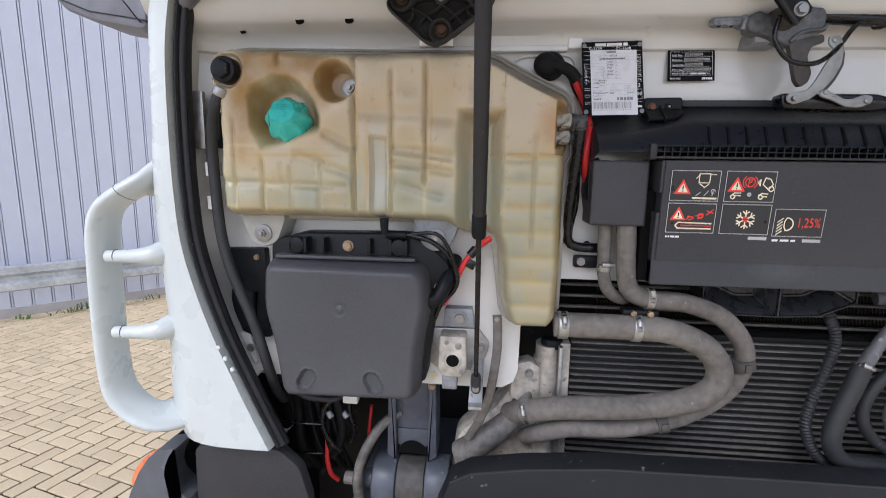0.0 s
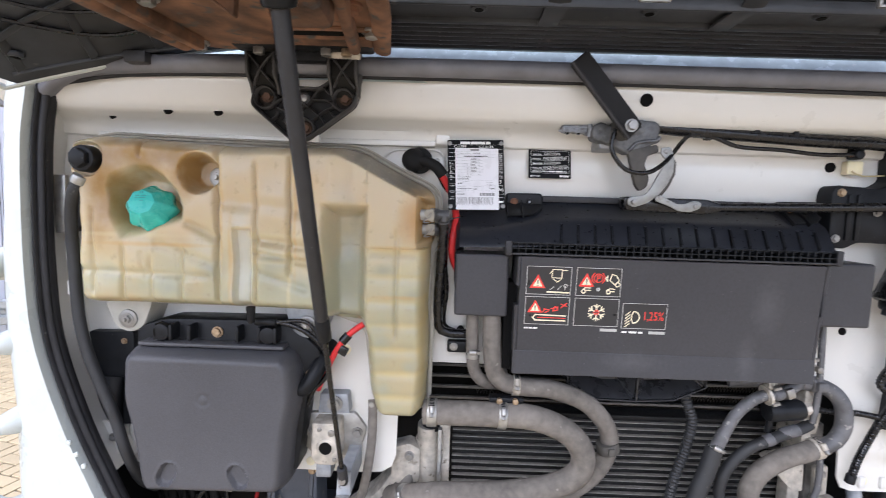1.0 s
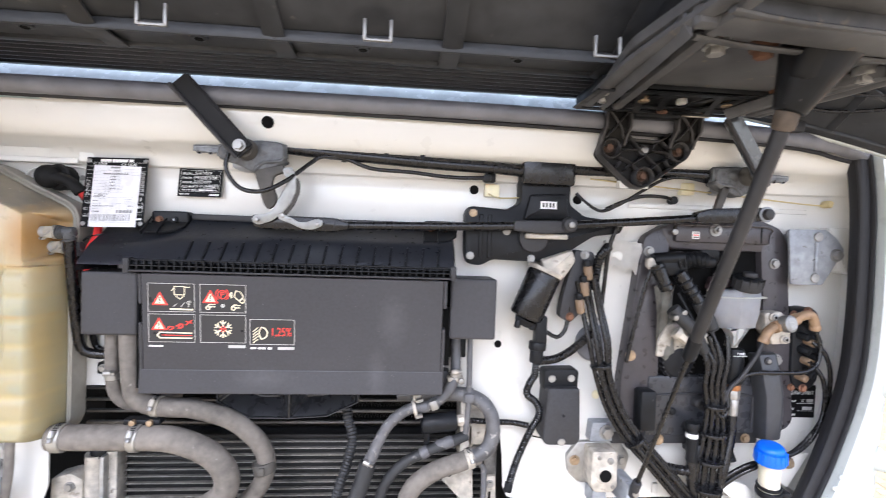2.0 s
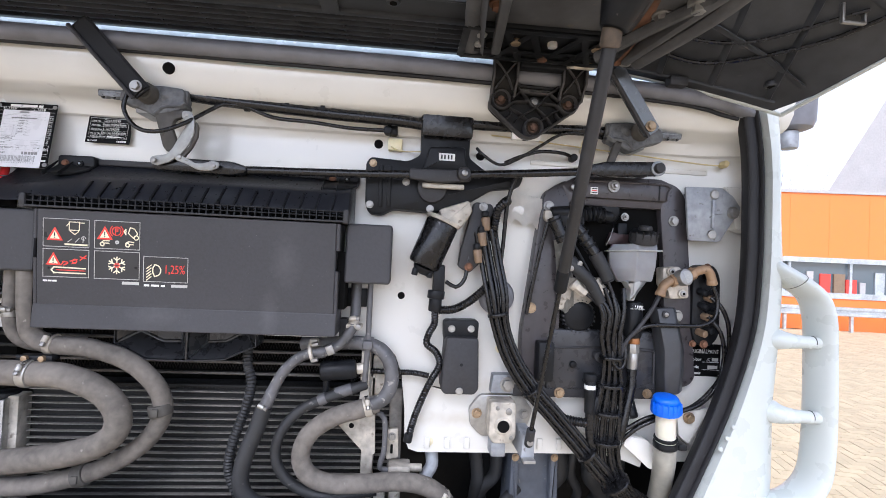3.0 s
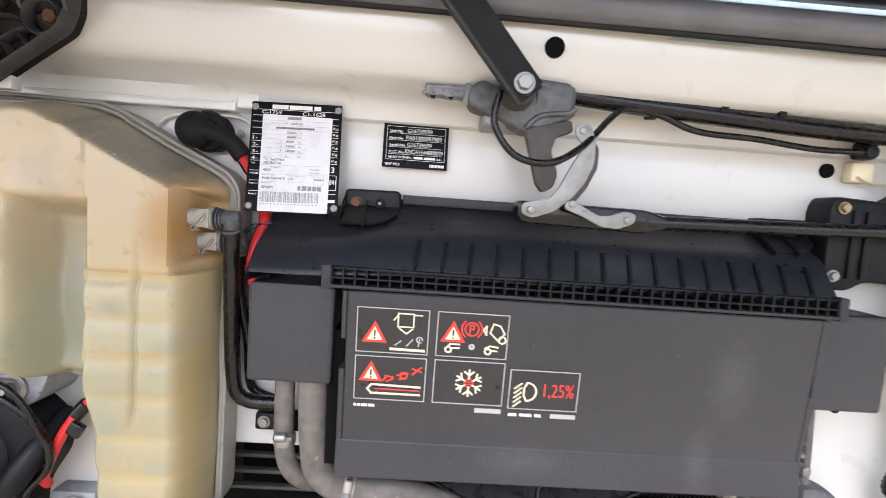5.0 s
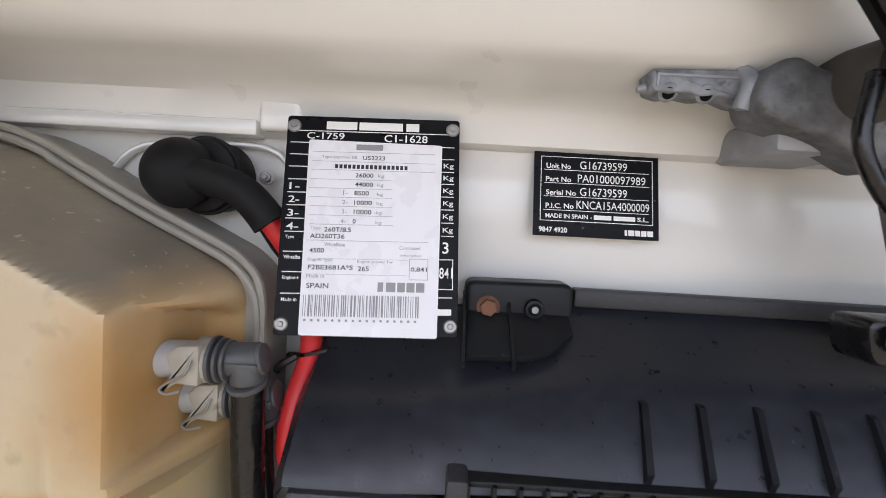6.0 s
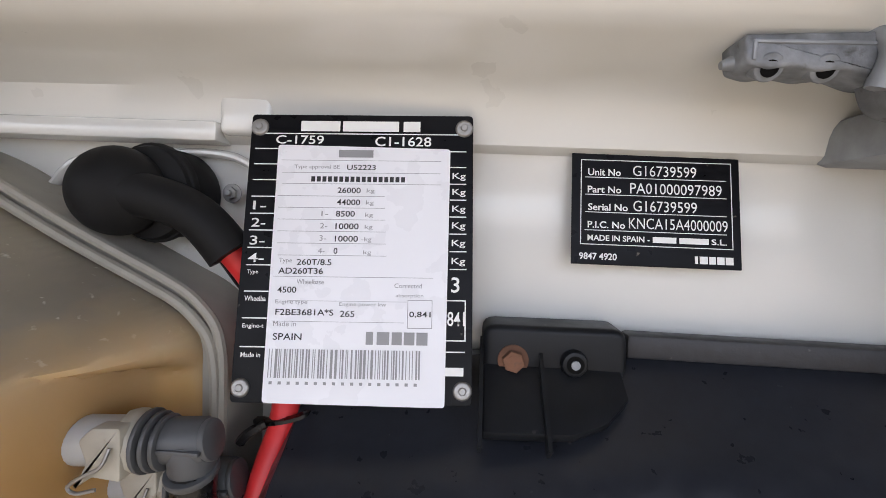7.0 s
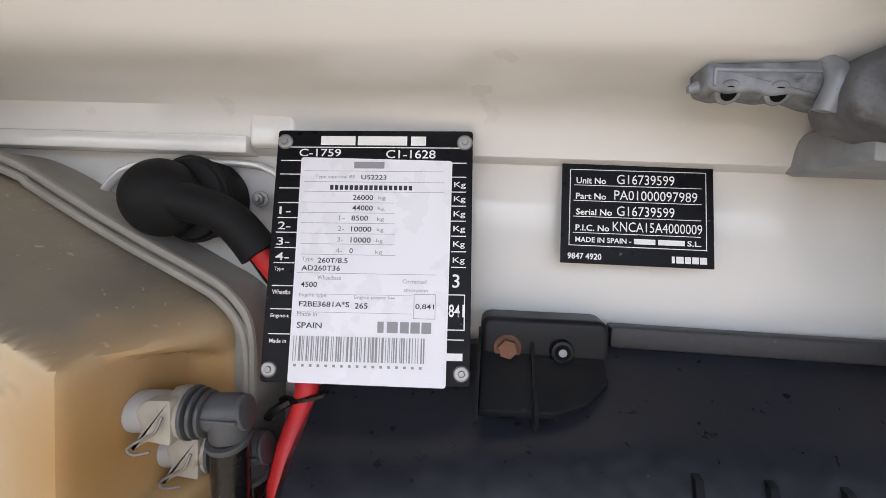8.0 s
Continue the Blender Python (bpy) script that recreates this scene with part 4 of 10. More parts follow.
def hood_arm(s, mat, label):
    """The steel bracket that carries the hood on its hinge."""
    cx = s * 0.60
    arm = thing("hood_bracket", label, "bracket", (cx, -0.2, 1.95), "hood brackets")
    o = [(-0.165, -0.165), (-0.125, -0.128), (0.10, -0.130), (0.125, -0.165), (0.165, -0.36), (0.15, -0.54), (-0.15, -0.54), (-0.20, -0.36)]
    b = prism([(cx - s * x, z) for x, z in rounded(o, 0.02)], 0, 0.012, 0.003)
    bmesh.ops.transform(b, matrix=Matrix(((1, 0, 0, 0), (0, 0, 1, 0), (0, 1, 0, 1.958), (0, 0, 0, 1))), verts=b.verts)
    bmesh.ops.recalc_face_normals(b, faces=b.faces[:])
    part("plate", b, mat, arm)
    for d in (-0.155, 0.115):
        part("rib", box(cx - s * d - 0.008, cx - s * d + 0.008, -0.58, -0.17, 1.940, 1.962, 0.006, turn=Matrix.Rotation(s * radians(8 if d < 0 else -6), 4, "Z")), mat, arm)
    part("pivot_block", box(cx - 0.095, cx + 0.115, -0.160, -0.120, 1.957, 1.984, 0.006), BLACK, arm, "black hinge block")
    for dx in (-0.055, 0.045, 0.075):
        part("bolt", rod((cx + dx, -0.145, 1.960), (cx + dx, -0.145, 1.947), 0.008, seg=6, ease=0.001), BRASSY if dx > 0.06 else STEEL, arm)
    for d in (-0.185, 0.150):
        part("folded_edge", sweep([(cx - s * d * 0.86, -0.150, 1.955), (cx - s * d, -0.34, 1.952), (cx - s * d * 0.92, -0.53, 1.952)], 0.0075, 10, 0.03, ry=0.013), mat, arm)
    part("cross_fold", box(cx - 0.155, cx + 0.155, -0.475, -0.455, 1.938, 1.962, 0.008), mat, arm)
    oval = [(cx - s * 0.065 + 0.070 * math.cos(a) * abs(math.cos(a)) ** -0.4, -0.215 + 0.016 * math.sin(a), 1.9565) for a in (2 * math.pi * (k + 0.5) / 28 for k in range(28))]
    part("oval_swage", sweep(oval + oval[:1], 0.0040, 8, raw=True), mat, arm)
    part("oval_dark", box(cx - s * 0.065 - 0.062, cx - s * 0.065 + 0.062, -0.226, -0.204, 1.9555, 1.960, 0.001), VOID, arm)
    for dx, y, m2 in ((-0.115, -0.31, STEEL), (0.115, -0.30, RUST), (0.02, -0.44, RUST), (0.125, -0.22, ZINC), (-0.135, -0.16, ZINC)):
        bt = part("flange_bolt", rod((cx - s * dx, y, 1.960), (cx - s * dx, y, 1.948), 0.0095, seg=6, ease=0.001), m2, arm)
        part("washer", rod((cx - s * dx, y, 1.960), (cx - s * dx, y, 1.9545), 0.0135, seg=18, ease=0.001), m2, bt)
    if s > 0:
        # channel beam, stays and the funnel that takes the strut's head
        part("channel", box(cx - 0.135, cx + 0.13, -0.480, -0.440, 1.936, 1.962, 0.006, turn=Matrix.Rotation(radians(5), 4, "Z")), mat, arm, "dusty channel across the bracket")
        for y in (-0.484, -0.428):
            part("channel_lip", sweep([(cx - 0.140, y - 0.014, 1.940), (cx - 0.06, y, 1.940), (cx + 0.110, y + 0.016, 1.942)], 0.0028, 8, 0.02, ry=0.005), mat, arm)
        part("side_stay", sweep([(cx - 0.118, -0.170, 1.954), (cx - 0.135, -0.30, 1.950), (cx - 0.152, -0.452, 1.950)], 0.016, 4, 0.03, ry=0.005), mat, arm)
        part("side_stay", sweep([(cx + 0.060, -0.215, 1.932), (cx + 0.100, -0.285, 1.942), (cx + 0.150, -0.370, 1.950)], 0.009, 8, 0.03, ry=0.005), mat, arm)
        fu = part("strut_funnel", rod((cx + 0.0080, -0.393, 1.885), (cx + 0.028, -0.412, 1.958), 0.0165, 0.042, seg=24, ease=0.003), BLACK, arm, "black flared strut mount")
        part("rusty_collar", rod((cx + 0.0088, -0.384, 1.868), (cx + 0.0078, -0.394, 1.889), 0.0125, seg=20, ease=0.003), material("rust_stained_collar", (0.10, 0.075, 0.055), 0.7, var=0.4, scale=90, big=20, spots=0.3, spot_color=(0.2, 0.11, 0.06)), fu, "rust-stained collar")
        for dx, y, m2 in ((-0.088, -0.401, ZINC), (-0.033, -0.402, RUST), (0.060, -0.398, RUST), (0.142, -0.352, ZINC)):
            bt = part("flange_bolt", rod((cx + dx, y, 1.960), (cx + dx, y, 1.940), 0.0095, seg=6, ease=0.001), m2, arm)
            part("washer", rod((cx + dx, y, 1.960), (cx + dx, y, 1.948), 0.0140, seg=18, ease=0.001), m2, bt)
        base = part("hinge_casting", box(cx - 0.150, cx + 0.105, -0.248, -0.145, 1.951, 1.968, 0.004), BLACK, arm, "black ribbed hinge casting")
        for x0, y0_, x1, y1_ in ((-0.150, -0.150, 0.105, -0.150), (-0.150, -0.246, 0.105, -0.246), (-0.150, -0.150, -0.150, -0.246), (0.105, -0.150, 0.105, -0.246), (-0.090, -0.246, -0.050, -0.150), (-0.050, -0.246, -0.090, -0.150), (-0.050, -0.246, -0.012, -0.150), (0.030, -0.246, -0.012, -0.150), (0.030, -0.246, 0.070, -0.150), (0.070, -0.246, 0.030, -0.150), (-0.130, -0.175, 0.090, -0.180)):
            part("cast_rib", sweep([(cx + x0, y0_, 1.947), (cx + (x0 + x1) / 2, (y0_ + y1_) / 2, 1.947), (cx + x1, y1_, 1.947)], 0.0018, 6, 0.02, ry=0.0065), BLACK, base)
        for dx, y, m2, r in ((-0.126, -0.196, ZINC, 0.0070), (-0.069, -0.211, BRASSY, 0.0085), (-0.011, -0.160, RUST, 0.0085), (-0.010, -0.212, MILKY, 0.0080), (0.062, -0.212, BRASSY, 0.0080)):
            part("bolt", rod((cx + dx, y, 1.952), (cx + dx, y, 1.943), r, seg=8, ease=0.002), m2, base)
        part("hole", rod((cx - 0.102, -0.199, 1.952), (cx - 0.102, -0.199, 1.9455), 0.0130, seg=20), VOID, base)
    for d in (-1, 1) if s < 0 else ():
        part("gusset", prism(rounded([(cx + 0.03 + d * 0.014, 1.960), (cx + 0.03 + d * 0.085, 1.960), (cx + 0.03 + d * 0.018, 1.915)], 0.004), -0.372, -0.362, 0.002), mat, arm)
    for k in range(6):
        x = cx - 0.085 + 0.034 * k
        part("block_rib", box(x - 0.002, x + 0.002, -0.163, -0.156, 1.959, 1.983, 0.001, turn=Matrix.Rotation(0.6 if k % 2 else -0.6, 4, "Y")), HOODGREY, arm)
    if s < 0:
        part("strut_mount", box(cx + 0.04, cx + 0.10, -0.445, -0.31, 1.925, 1.962, 0.008), mat, arm)
    return arm


hood_arm(-1, material("rust_brown_plate", (0.165, 0.085, 0.050), 0.85, var=0.7, scale=30, big=9, bump=0.25, spots=0.55, spot_color=(0.075, 0.070, 0.066)), "rust-brown steel hood bracket above its hinge")
hood_arm(1, material("dusty_bracket_paint", (0.078, 0.080, 0.086), 0.6, var=0.35, scale=45, big=8, bump=0.1, spots=0.3, spot_color=(0.14, 0.12, 0.10)), "dark painted steel hood bracket above its hinge")
part("stay", sweep([(0.72, -0.16, 1.955), (0.70, -0.30, 1.965), (0.66, -0.48, 1.97)], 0.010, 10), RUST, hood, "rust-tipped stay bar")




# the webs between the ribs take a darker black than the ribs
HINGEWEB = material("black_web_casting", (0.008, 0.0078, 0.0078), 0.6, spec=0.3, var=0.4, scale=70, big=14, bump=0.08, spots=0.15, spot_color=(0.06, 0.055, 0.05))
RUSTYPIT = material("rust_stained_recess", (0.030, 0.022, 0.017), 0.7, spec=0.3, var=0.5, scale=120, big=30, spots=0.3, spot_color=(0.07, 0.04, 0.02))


def hinge(s):
    """The ribbed triangular hinge bracket on the cab's upper edge."""
    cx = s * 0.60
    h = thing("hinge_bracket", "black ribbed triangular cast hinge bracket with rusty bolts", "hinge", (cx, -0.08, 1.90), "hinge brackets")
    o = rounded([(-0.079, 1.962), (-0.081, 1.920), (-0.087, 1.892), (-0.081, 1.884), (-0.025, 1.837), (-0.010, 1.832), (0.006, 1.838), (0.080, 1.893), (0.087, 1.912), (0.089, 1.934), (0.099, 1.960), (0.090, 1.972), (0.056, 1.962), (0.050, 1.950),
                 (0.041, 1.929), (0.024, 1.918), (-0.026, 1.919), (-0.035, 1.928), (-0.034, 1.960)], 0.006)
    o = [(cx + x * 0.97 - 0.002, 1.894 + (z - 1.90) * 0.97) for x, z in o]
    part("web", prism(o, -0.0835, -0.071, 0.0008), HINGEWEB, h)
    part("rim", sweep([(x, -0.0905, z) for x, z in o + o[:1]], 0.0028, 8, raw=True, ry=0.0105, flat=True), HINGE, h)
    for line in (((-0.048, 1.888), (-0.026, 1.878), (-0.014, 1.867)), ((0.047, 1.890), (0.028, 1.880), (0.012, 1.867)), ((-0.058, 1.918), (-0.050, 1.935), (-0.036, 1.948)), ((-0.062, 1.920), (-0.060, 1.945), (-0.055, 1.96)),
                 ((0.060, 1.918), (0.052, 1.936), (0.050, 1.95)), ((0.070, 1.918), (0.074, 1.940), (0.075, 1.962)), ((-0.048, 1.908), (-0.036, 1.914), (-0.030, 1.921)), ((0.046, 1.908), (0.036, 1.914), (0.030, 1.921)),
                 ((-0.026, 1.919), (-0.016, 1.910), (-0.008, 1.900), (0.012, 1.884), (0.026, 1.872), (0.034, 1.861)), ((0.024, 1.918), (0.016, 1.909), (0.009, 1.898), (-0.010, 1.884), (-0.026, 1.874), (-0.036, 1.864)),
                 ((-0.052, 1.889), (-0.040, 1.900), (-0.014, 1.902)), ((0.050, 1.888), (0.040, 1.899), (0.014, 1.901)), ((-0.045, 1.880), (-0.048, 1.872), (-0.056, 1.866)), ((0.040, 1.884), (0.046, 1.876), (0.052, 1.874))):
        part("rib", sweep([(cx + x * 0.97 - 0.002, -0.0895, 1.894 + (z - 1.90) * 0.97) for x, z in line], 0.0016, 8, 0.004, ry=0.0090, flat=True), HINGE, h)
    for x, z in ((-0.065, 1.902), (0.064, 1.901), (-0.001, 1.853)):
        bx, bz = cx + x * 0.98 - 0.001, 1.8965 + (z - 1.90) * 0.98
        ring = [(cx + x * 0.97 - 0.002 + 0.0165 * math.cos(q), -0.0910, 1.894 + (z - 1.90) * 0.97 + 0.0165 * math.sin(q)) for q in (2 * math.pi * k / 24 for k in range(25))]
        part("boss", sweep(ring, 0.0025, 8, raw=True, ry=0.0100, flat=True), HINGE, h)
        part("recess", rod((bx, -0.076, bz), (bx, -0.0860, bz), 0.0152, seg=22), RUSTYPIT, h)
        fix("bolt", HEX_BROWN, bx, -0.0860, bz, h, 0.86)
    part("rivet_boss", rod((cx - 0.003, -0.079, 1.896), (cx - 0.003, -0.0950, 1.896), 0.0095, seg=16, ease=0.002), HINGE, h)
    part("rivet", rod((cx - 0.003, -0.094, 1.896), (cx - 0.003, -0.0975, 1.896), 0.006, seg=10, ease=0.001), STEEL, h)
    # the two horns bend forward over the seal and carry the pin
    for d0, d1, top_z in ((-0.086, -0.040, 1.964), (0.040, 0.086, 1.958)):
        def slab(a0, a1, deep, front):
            return loft([[(cx + a0, y + deep, z), (cx + a1, y + deep, z), (cx + a1, y - front, z), (cx + a0, y - front, z)] for y, z in ((-0.090, 1.900), (-0.098, 1.914), (-0.113, 1.926), (-0.116, top_z))], 0.0006)

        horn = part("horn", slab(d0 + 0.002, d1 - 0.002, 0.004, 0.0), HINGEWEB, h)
        for e0 in (d0, d1 - 0.004):
            part("horn_edge", slab(e0, e0 + 0.004, 0.004, 0.009), HINGE, horn)
        mid = (d0 + d1) / 2
        for k in (-1, 1):
            part("horn_rib", sweep([(cx + mid + k * 0.016, -0.104, 1.912), (cx + mid + k * 0.004, -0.118, 1.928), (cx + mid - k * 0.008, -0.120, 1.944), (cx + mid - k * 0.018, -0.120, 1.955)], 0.0016, 8, 0.004, ry=0.004), HINGE, horn)
        part("barrel", rod((cx + d0 - 0.001, -0.117, top_z + 0.004), (cx + d1 + 0.001, -0.117, top_z + 0.005), 0.0115, seg=20, ease=0.003), BLACK, horn)
    part("pin_end", rod((cx + 0.044, -0.126, 1.957), (cx + 0.092, -0.126, 1.956), 0.0072, seg=16, ease=0.001), ALU, h, "scraped steel pin end")
    part("pivot_lug", box(cx - 0.040, cx + 0.042, -0.130, -0.108, 1.944, 1.975, 0.004), BLACK, h)
    part("lug_bolt", rod((cx + 0.012, -0.128, 1.967), (cx + 0.012, -0.139, 1.966), 0.0080, seg=6, ease=0.001), BRASSY, h)
    part("hinge_pin", rod((cx - 0.098, -0.116, 1.970), (cx + 0.112, -0.116, 1.972), 0.009, seg=16, ease=0.002), BLACK, h)
    part("back_plate", box(cx - 0.075, cx + 0.085, -0.086, -0.080, 1.956, 2.0, 0.001), BLACK, h)
    part("shim", box(cx - 0.038, cx + 0.016, -0.0785, -0.066, 1.830, 1.858, 0.001), PAINT, h, "white packing plate")
    return h


hinge(-1)
hinge(1)


STRUT = material("dusty_strut_paint", (0.021, 0.021, 0.023), 0.5, var=0.25, scale=120, big=9, bump=0.04, spots=0.12, spot_color=(0.11, 0.105, 0.1))


def gas_strut(foot, head, s):
    g = thing("gas_strut", "black gas strut with a thin piston rod, holding the hood up", "gas strut", foot, "gas struts")
    f, t = Vector(foot), Vector(head)
    way = (t - f).normalized()
    mid = f + (t - f) * (0.42 if s < 0 else 0.435)
    part("cylinder", rod(mid, t, 0.0092, seg=20, ease=0.003), STRUT, g)
    part("collar", rod(mid - way * 0.004, mid + way * 0.035, 0.0102, seg=20, ease=0.004), BLACK, g)
    part("piston_rod", rod(f, mid, 0.0040, seg=14), CABLE, g)
    part("rod_end", rod(f - way * 0.010, f + way * 0.03, 0.0085, seg=12, ease=0.002), GREYBLACK, g)
    part("top_socket", rod(t - way * 0.03, t + way * 0.03, 0.017, seg=16, ease=0.005), BLACK, g)
    part("foot_bracket", prism(rounded([(f.x - 0.013, f.z - 0.035), (f.x + 0.012, f.z - 0.035), (f.x + 0.012, f.z + 0.010), (f.x - 0.010, f.z + 0.010)], 0.003), f.y + 0.004, 0.013, 0.001), GREYCAST, g, "grey metal foot bracket")
    part("foot_lip", box(f.x - 0.012, f.x + 0.011, f.y - 0.012, f.y + 0.006, f.z - 0.038, f.z - 0.032, 0.001), ZINC, g)
    part("ball_stud", rod((f.x, f.y - 0.010, f.z), (f.x, 0.013, f.z), 0.006, seg=12), STEEL, g)
    return g


gas_strut((-0.5326, -0.0950, 1.262), (-0.5304, -0.4125, 1.940), -1)
gas_strut((0.622, -0.065, 1.268), (0.607, -0.425, 1.945), 1)
# ---- coolant expansion tank ----
OLDPLASTIC = material("greyed_tank_plastic", (0.34, 0.32, 0.27), 0.5, var=0.12, scale=60, big=10, spots=0.2, spot_color=(0.25, 0.22, 0.17))


def tank():
    t = thing("expansion_tank", "yellowed translucent plastic coolant expansion tank with amber stains, teal cap", "coolant tank", (-0.7, -0.05, 1.37))
    o = [(-0.996, 1.800), (-0.985, 1.826), (-0.955, 1.834), (-0.862, 1.830), (-0.736, 1.823), (-0.619, 1.824), (-0.545, 1.826), (-0.512, 1.818), (-0.478, 1.799), (-0.448, 1.783), (-0.420, 1.770), (-0.400, 1.759), (-0.391, 1.746),
         (-0.390, 1.676), (-0.396, 1.664), (-0.398, 1.56), (-0.394, 1.47), (-0.398, 1.385), (-0.412, 1.365), (-0.470, 1.365), (-0.484, 1.376), (-0.497, 1.42), (-0.503, 1.508), (-0.512, 1.524),
         (-0.569, 1.530), (-0.590, 1.545), (-0.690, 1.547), (-0.829, 1.549), (-0.968, 1.547), (-0.984, 1.562), (-0.984, 1.70), (-0.980, 1.730), (-0.998, 1.765)]
    o = rounded(o, 0.008, 3)
    back, front = -0.026, -0.103

    def height(X, Z, S):
        d = (back - front) * ease(S, 0.022)
        # shallow seams between the moulded panels
        leg = X > -0.50
        for x, z0, z1, deep in ((-0.948, 1.56, 1.72, 0.0030), (-0.900, 1.55, 1.66, 0.0035), (-0.852, 1.55, 1.645, 0.0020), (-0.802, 1.55, 1.66, 0.0025), (-0.743, 1.55, 1.83, 0.0065), (-0.680, 1.55, 1.80, 0.0035), (-0.625, 1.60, 1.815, 0.0050), (-0.868, 1.79, 1.84, 0.0045), (-0.449, 1.50, 1.70, 0.0030)):
            on = step_in(Z, z0, z0 + 0.02) * (1 - step_in(Z, z1 - 0.02, z1))
            d = d - 1.7 * deep * np.exp(-(((X - x) / 0.0036) ** 2)) * on
        # uneven creases that lean across the panels
        for xa, za, xb, zb, deep, wide in ((-0.98, 1.610, -0.76, 1.604, 0.0025, 0.006), (-0.79, 1.690, -0.745, 1.668, 0.0040, 0.007), (-0.84, 1.655, -0.75, 1.625, 0.0030, 0.008), (-0.68, 1.668, -0.585, 1.655, 0.0045, 0.008), (-0.68, 1.645, -0.585, 1.630, 0.0035, 0.006), (-0.68, 1.615, -0.60, 1.590, 0.0030, 0.007), (-0.735, 1.728, -0.585, 1.718, 0.0028, 0.012), (-0.868, 1.640, -0.862, 1.600, 0.0014, 0.0035), (-0.812, 1.640, -0.808, 1.600, 0.0014, 0.0035)):
            u = np.clip(((X - xa) * (xb - xa) + (Z - za) * (zb - za)) / ((xb - xa) ** 2 + (zb - za) ** 2), 0, 1)
            d = d - 1.8 * deep * np.exp(-(((X - xa - u * (xb - xa)) ** 2 + (Z - za - u * (zb - za)) ** 2) / wide**2))
        for k in range(8):
            d = d - (0.0052 if k == 0 else 0.0030) * np.exp(-(((Z - (1.654 - 0.0405 * k)) / 0.0085) ** 2)) * leg
        # upper right shoulder slopes back to the seam
        slope = 0.006 + 0.069 * np.clip(S / 0.023, 0, 1)
        edge_ = slope + 0.03 * step_in(-X, 0.52, 0.56)
        d = np.where((X > -0.56) & (Z > 1.66), -0.005 * np.log(np.exp(-d / 0.005) + np.exp(-edge_ / 0.005)) + 0.0008, d)
        # bay for the filler cap: sloping walls round a tilted floor
        bay_ = np.full(X.shape, 1e9)
        rim_ = [(-0.896, 1.776), (-0.875, 1.785), (-0.850, 1.783), (-0.827, 1.771), (-0.806, 1.745), (-0.797, 1.718), (-0.795, 1.684), (-0.874, 1.667), (-0.899, 1.658), (-0.919, 1.700), (-0.925, 1.747), (-0.915, 1.765)]
        for (ax, az), (bx, bz) in zip(rim_, rim_[1:] + rim_[:1]):
            long_ = math.hypot(bx - ax, bz - az)
            bay_ = np.minimum(bay_, -((X - ax) * -(bz - az) + (Z - az) * (bx - ax)) / long_)
        d = d - 0.050 * step_in(bay_, -0.002, 0.026) * (1 - 0.5 * step_in(-(Z - 0.35 * (X + 0.85)), -1.715, -1.668))
        # bay for the fixing bolt
        u, w = (X + 0.772) / 0.034, (Z - 1.773) / 0.036
        d = d - 0.046 * step_in(1 - np.sqrt(u * u + w * w), 0.0, 0.45)
        # raised ring of the upper corner
        u = np.hypot(X + 0.954, Z - 1.790)
        d = d - 0.012 * step_in(0.030 - u, 0.0, 0.006)
        # deep upright channel
        ch = np.minimum(np.minimum(X + 0.577, -0.494 - X), 1.733 - Z)
        d = d - 0.052 * step_in(ch, 0.0, 0.026)
        # pocket in which the hose stubs stand
        pk = np.minimum(np.minimum(X + 0.420, 1.746 - Z - 0.15 * (X + 0.40)), Z - 1.668)
        d = d * (1 - 0.82 * step_in(pk, 0.0, 0.013))
        # shallow sight strip
        st = np.minimum(np.minimum(X + 0.718, -0.685 - X), 1.689 - Z)
        d = d - 0.011 * step_in(st, 0.0, 0.008)
        # soft pillow over the broad panels
        d = d + 0.0034 * np.sin((X + 0.736) * 57) * np.sin((Z - 1.55) * 62) * (~leg)
        return back - np.maximum(d, 0.004 * ease(S, 0.01))

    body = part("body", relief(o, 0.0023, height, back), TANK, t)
    flange = [(-1.004, 1.80), (-0.99, 1.836), (-0.955, 1.842), (-0.60, 1.834), (-0.53, 1.833), (-0.505, 1.824), (-0.474, 1.807), (-0.445, 1.792), (-0.415, 1.778), (-0.395, 1.768), (-0.383, 1.755), (-0.380, 1.740), (-0.380, 1.665), (-0.388, 1.655), (-0.390, 1.385), (-0.405, 1.358),
              (-0.475, 1.358), (-0.497, 1.38), (-0.512, 1.50), (-0.525, 1.515), (-0.60, 1.54), (-0.975, 1.54), (-0.992, 1.56), (-0.992, 1.74)]
    part("rear_shell", prism(rounded(flange, 0.012), -0.0265, 0.0115, 0.003), OLDPLASTIC, t)
    for off in (0.001, 0.0062):
        part("moulding_bead", sweep([(x - off * 0.5 * (x > -0.5), -0.0285 - off * 0.3, z - off) for x, z in rounded(flange, 0.012)[:72]], 0.0024, 8, raw=True), OLDPLASTIC, t)
    # screw caps
    cap = bmesh.new()
    rings = [(0.0, 0.032), (-0.010, 0.0395), (-0.024, 0.0405), (-0.028, 0.0395), (-0.049, 0.0270), (-0.055, 0.0225), (-0.0575, 0.0195), (-0.058, 0.0)]
    tilt = pose(-0.859, -0.066, 1.706, -18, 0, 6)
    prev = None
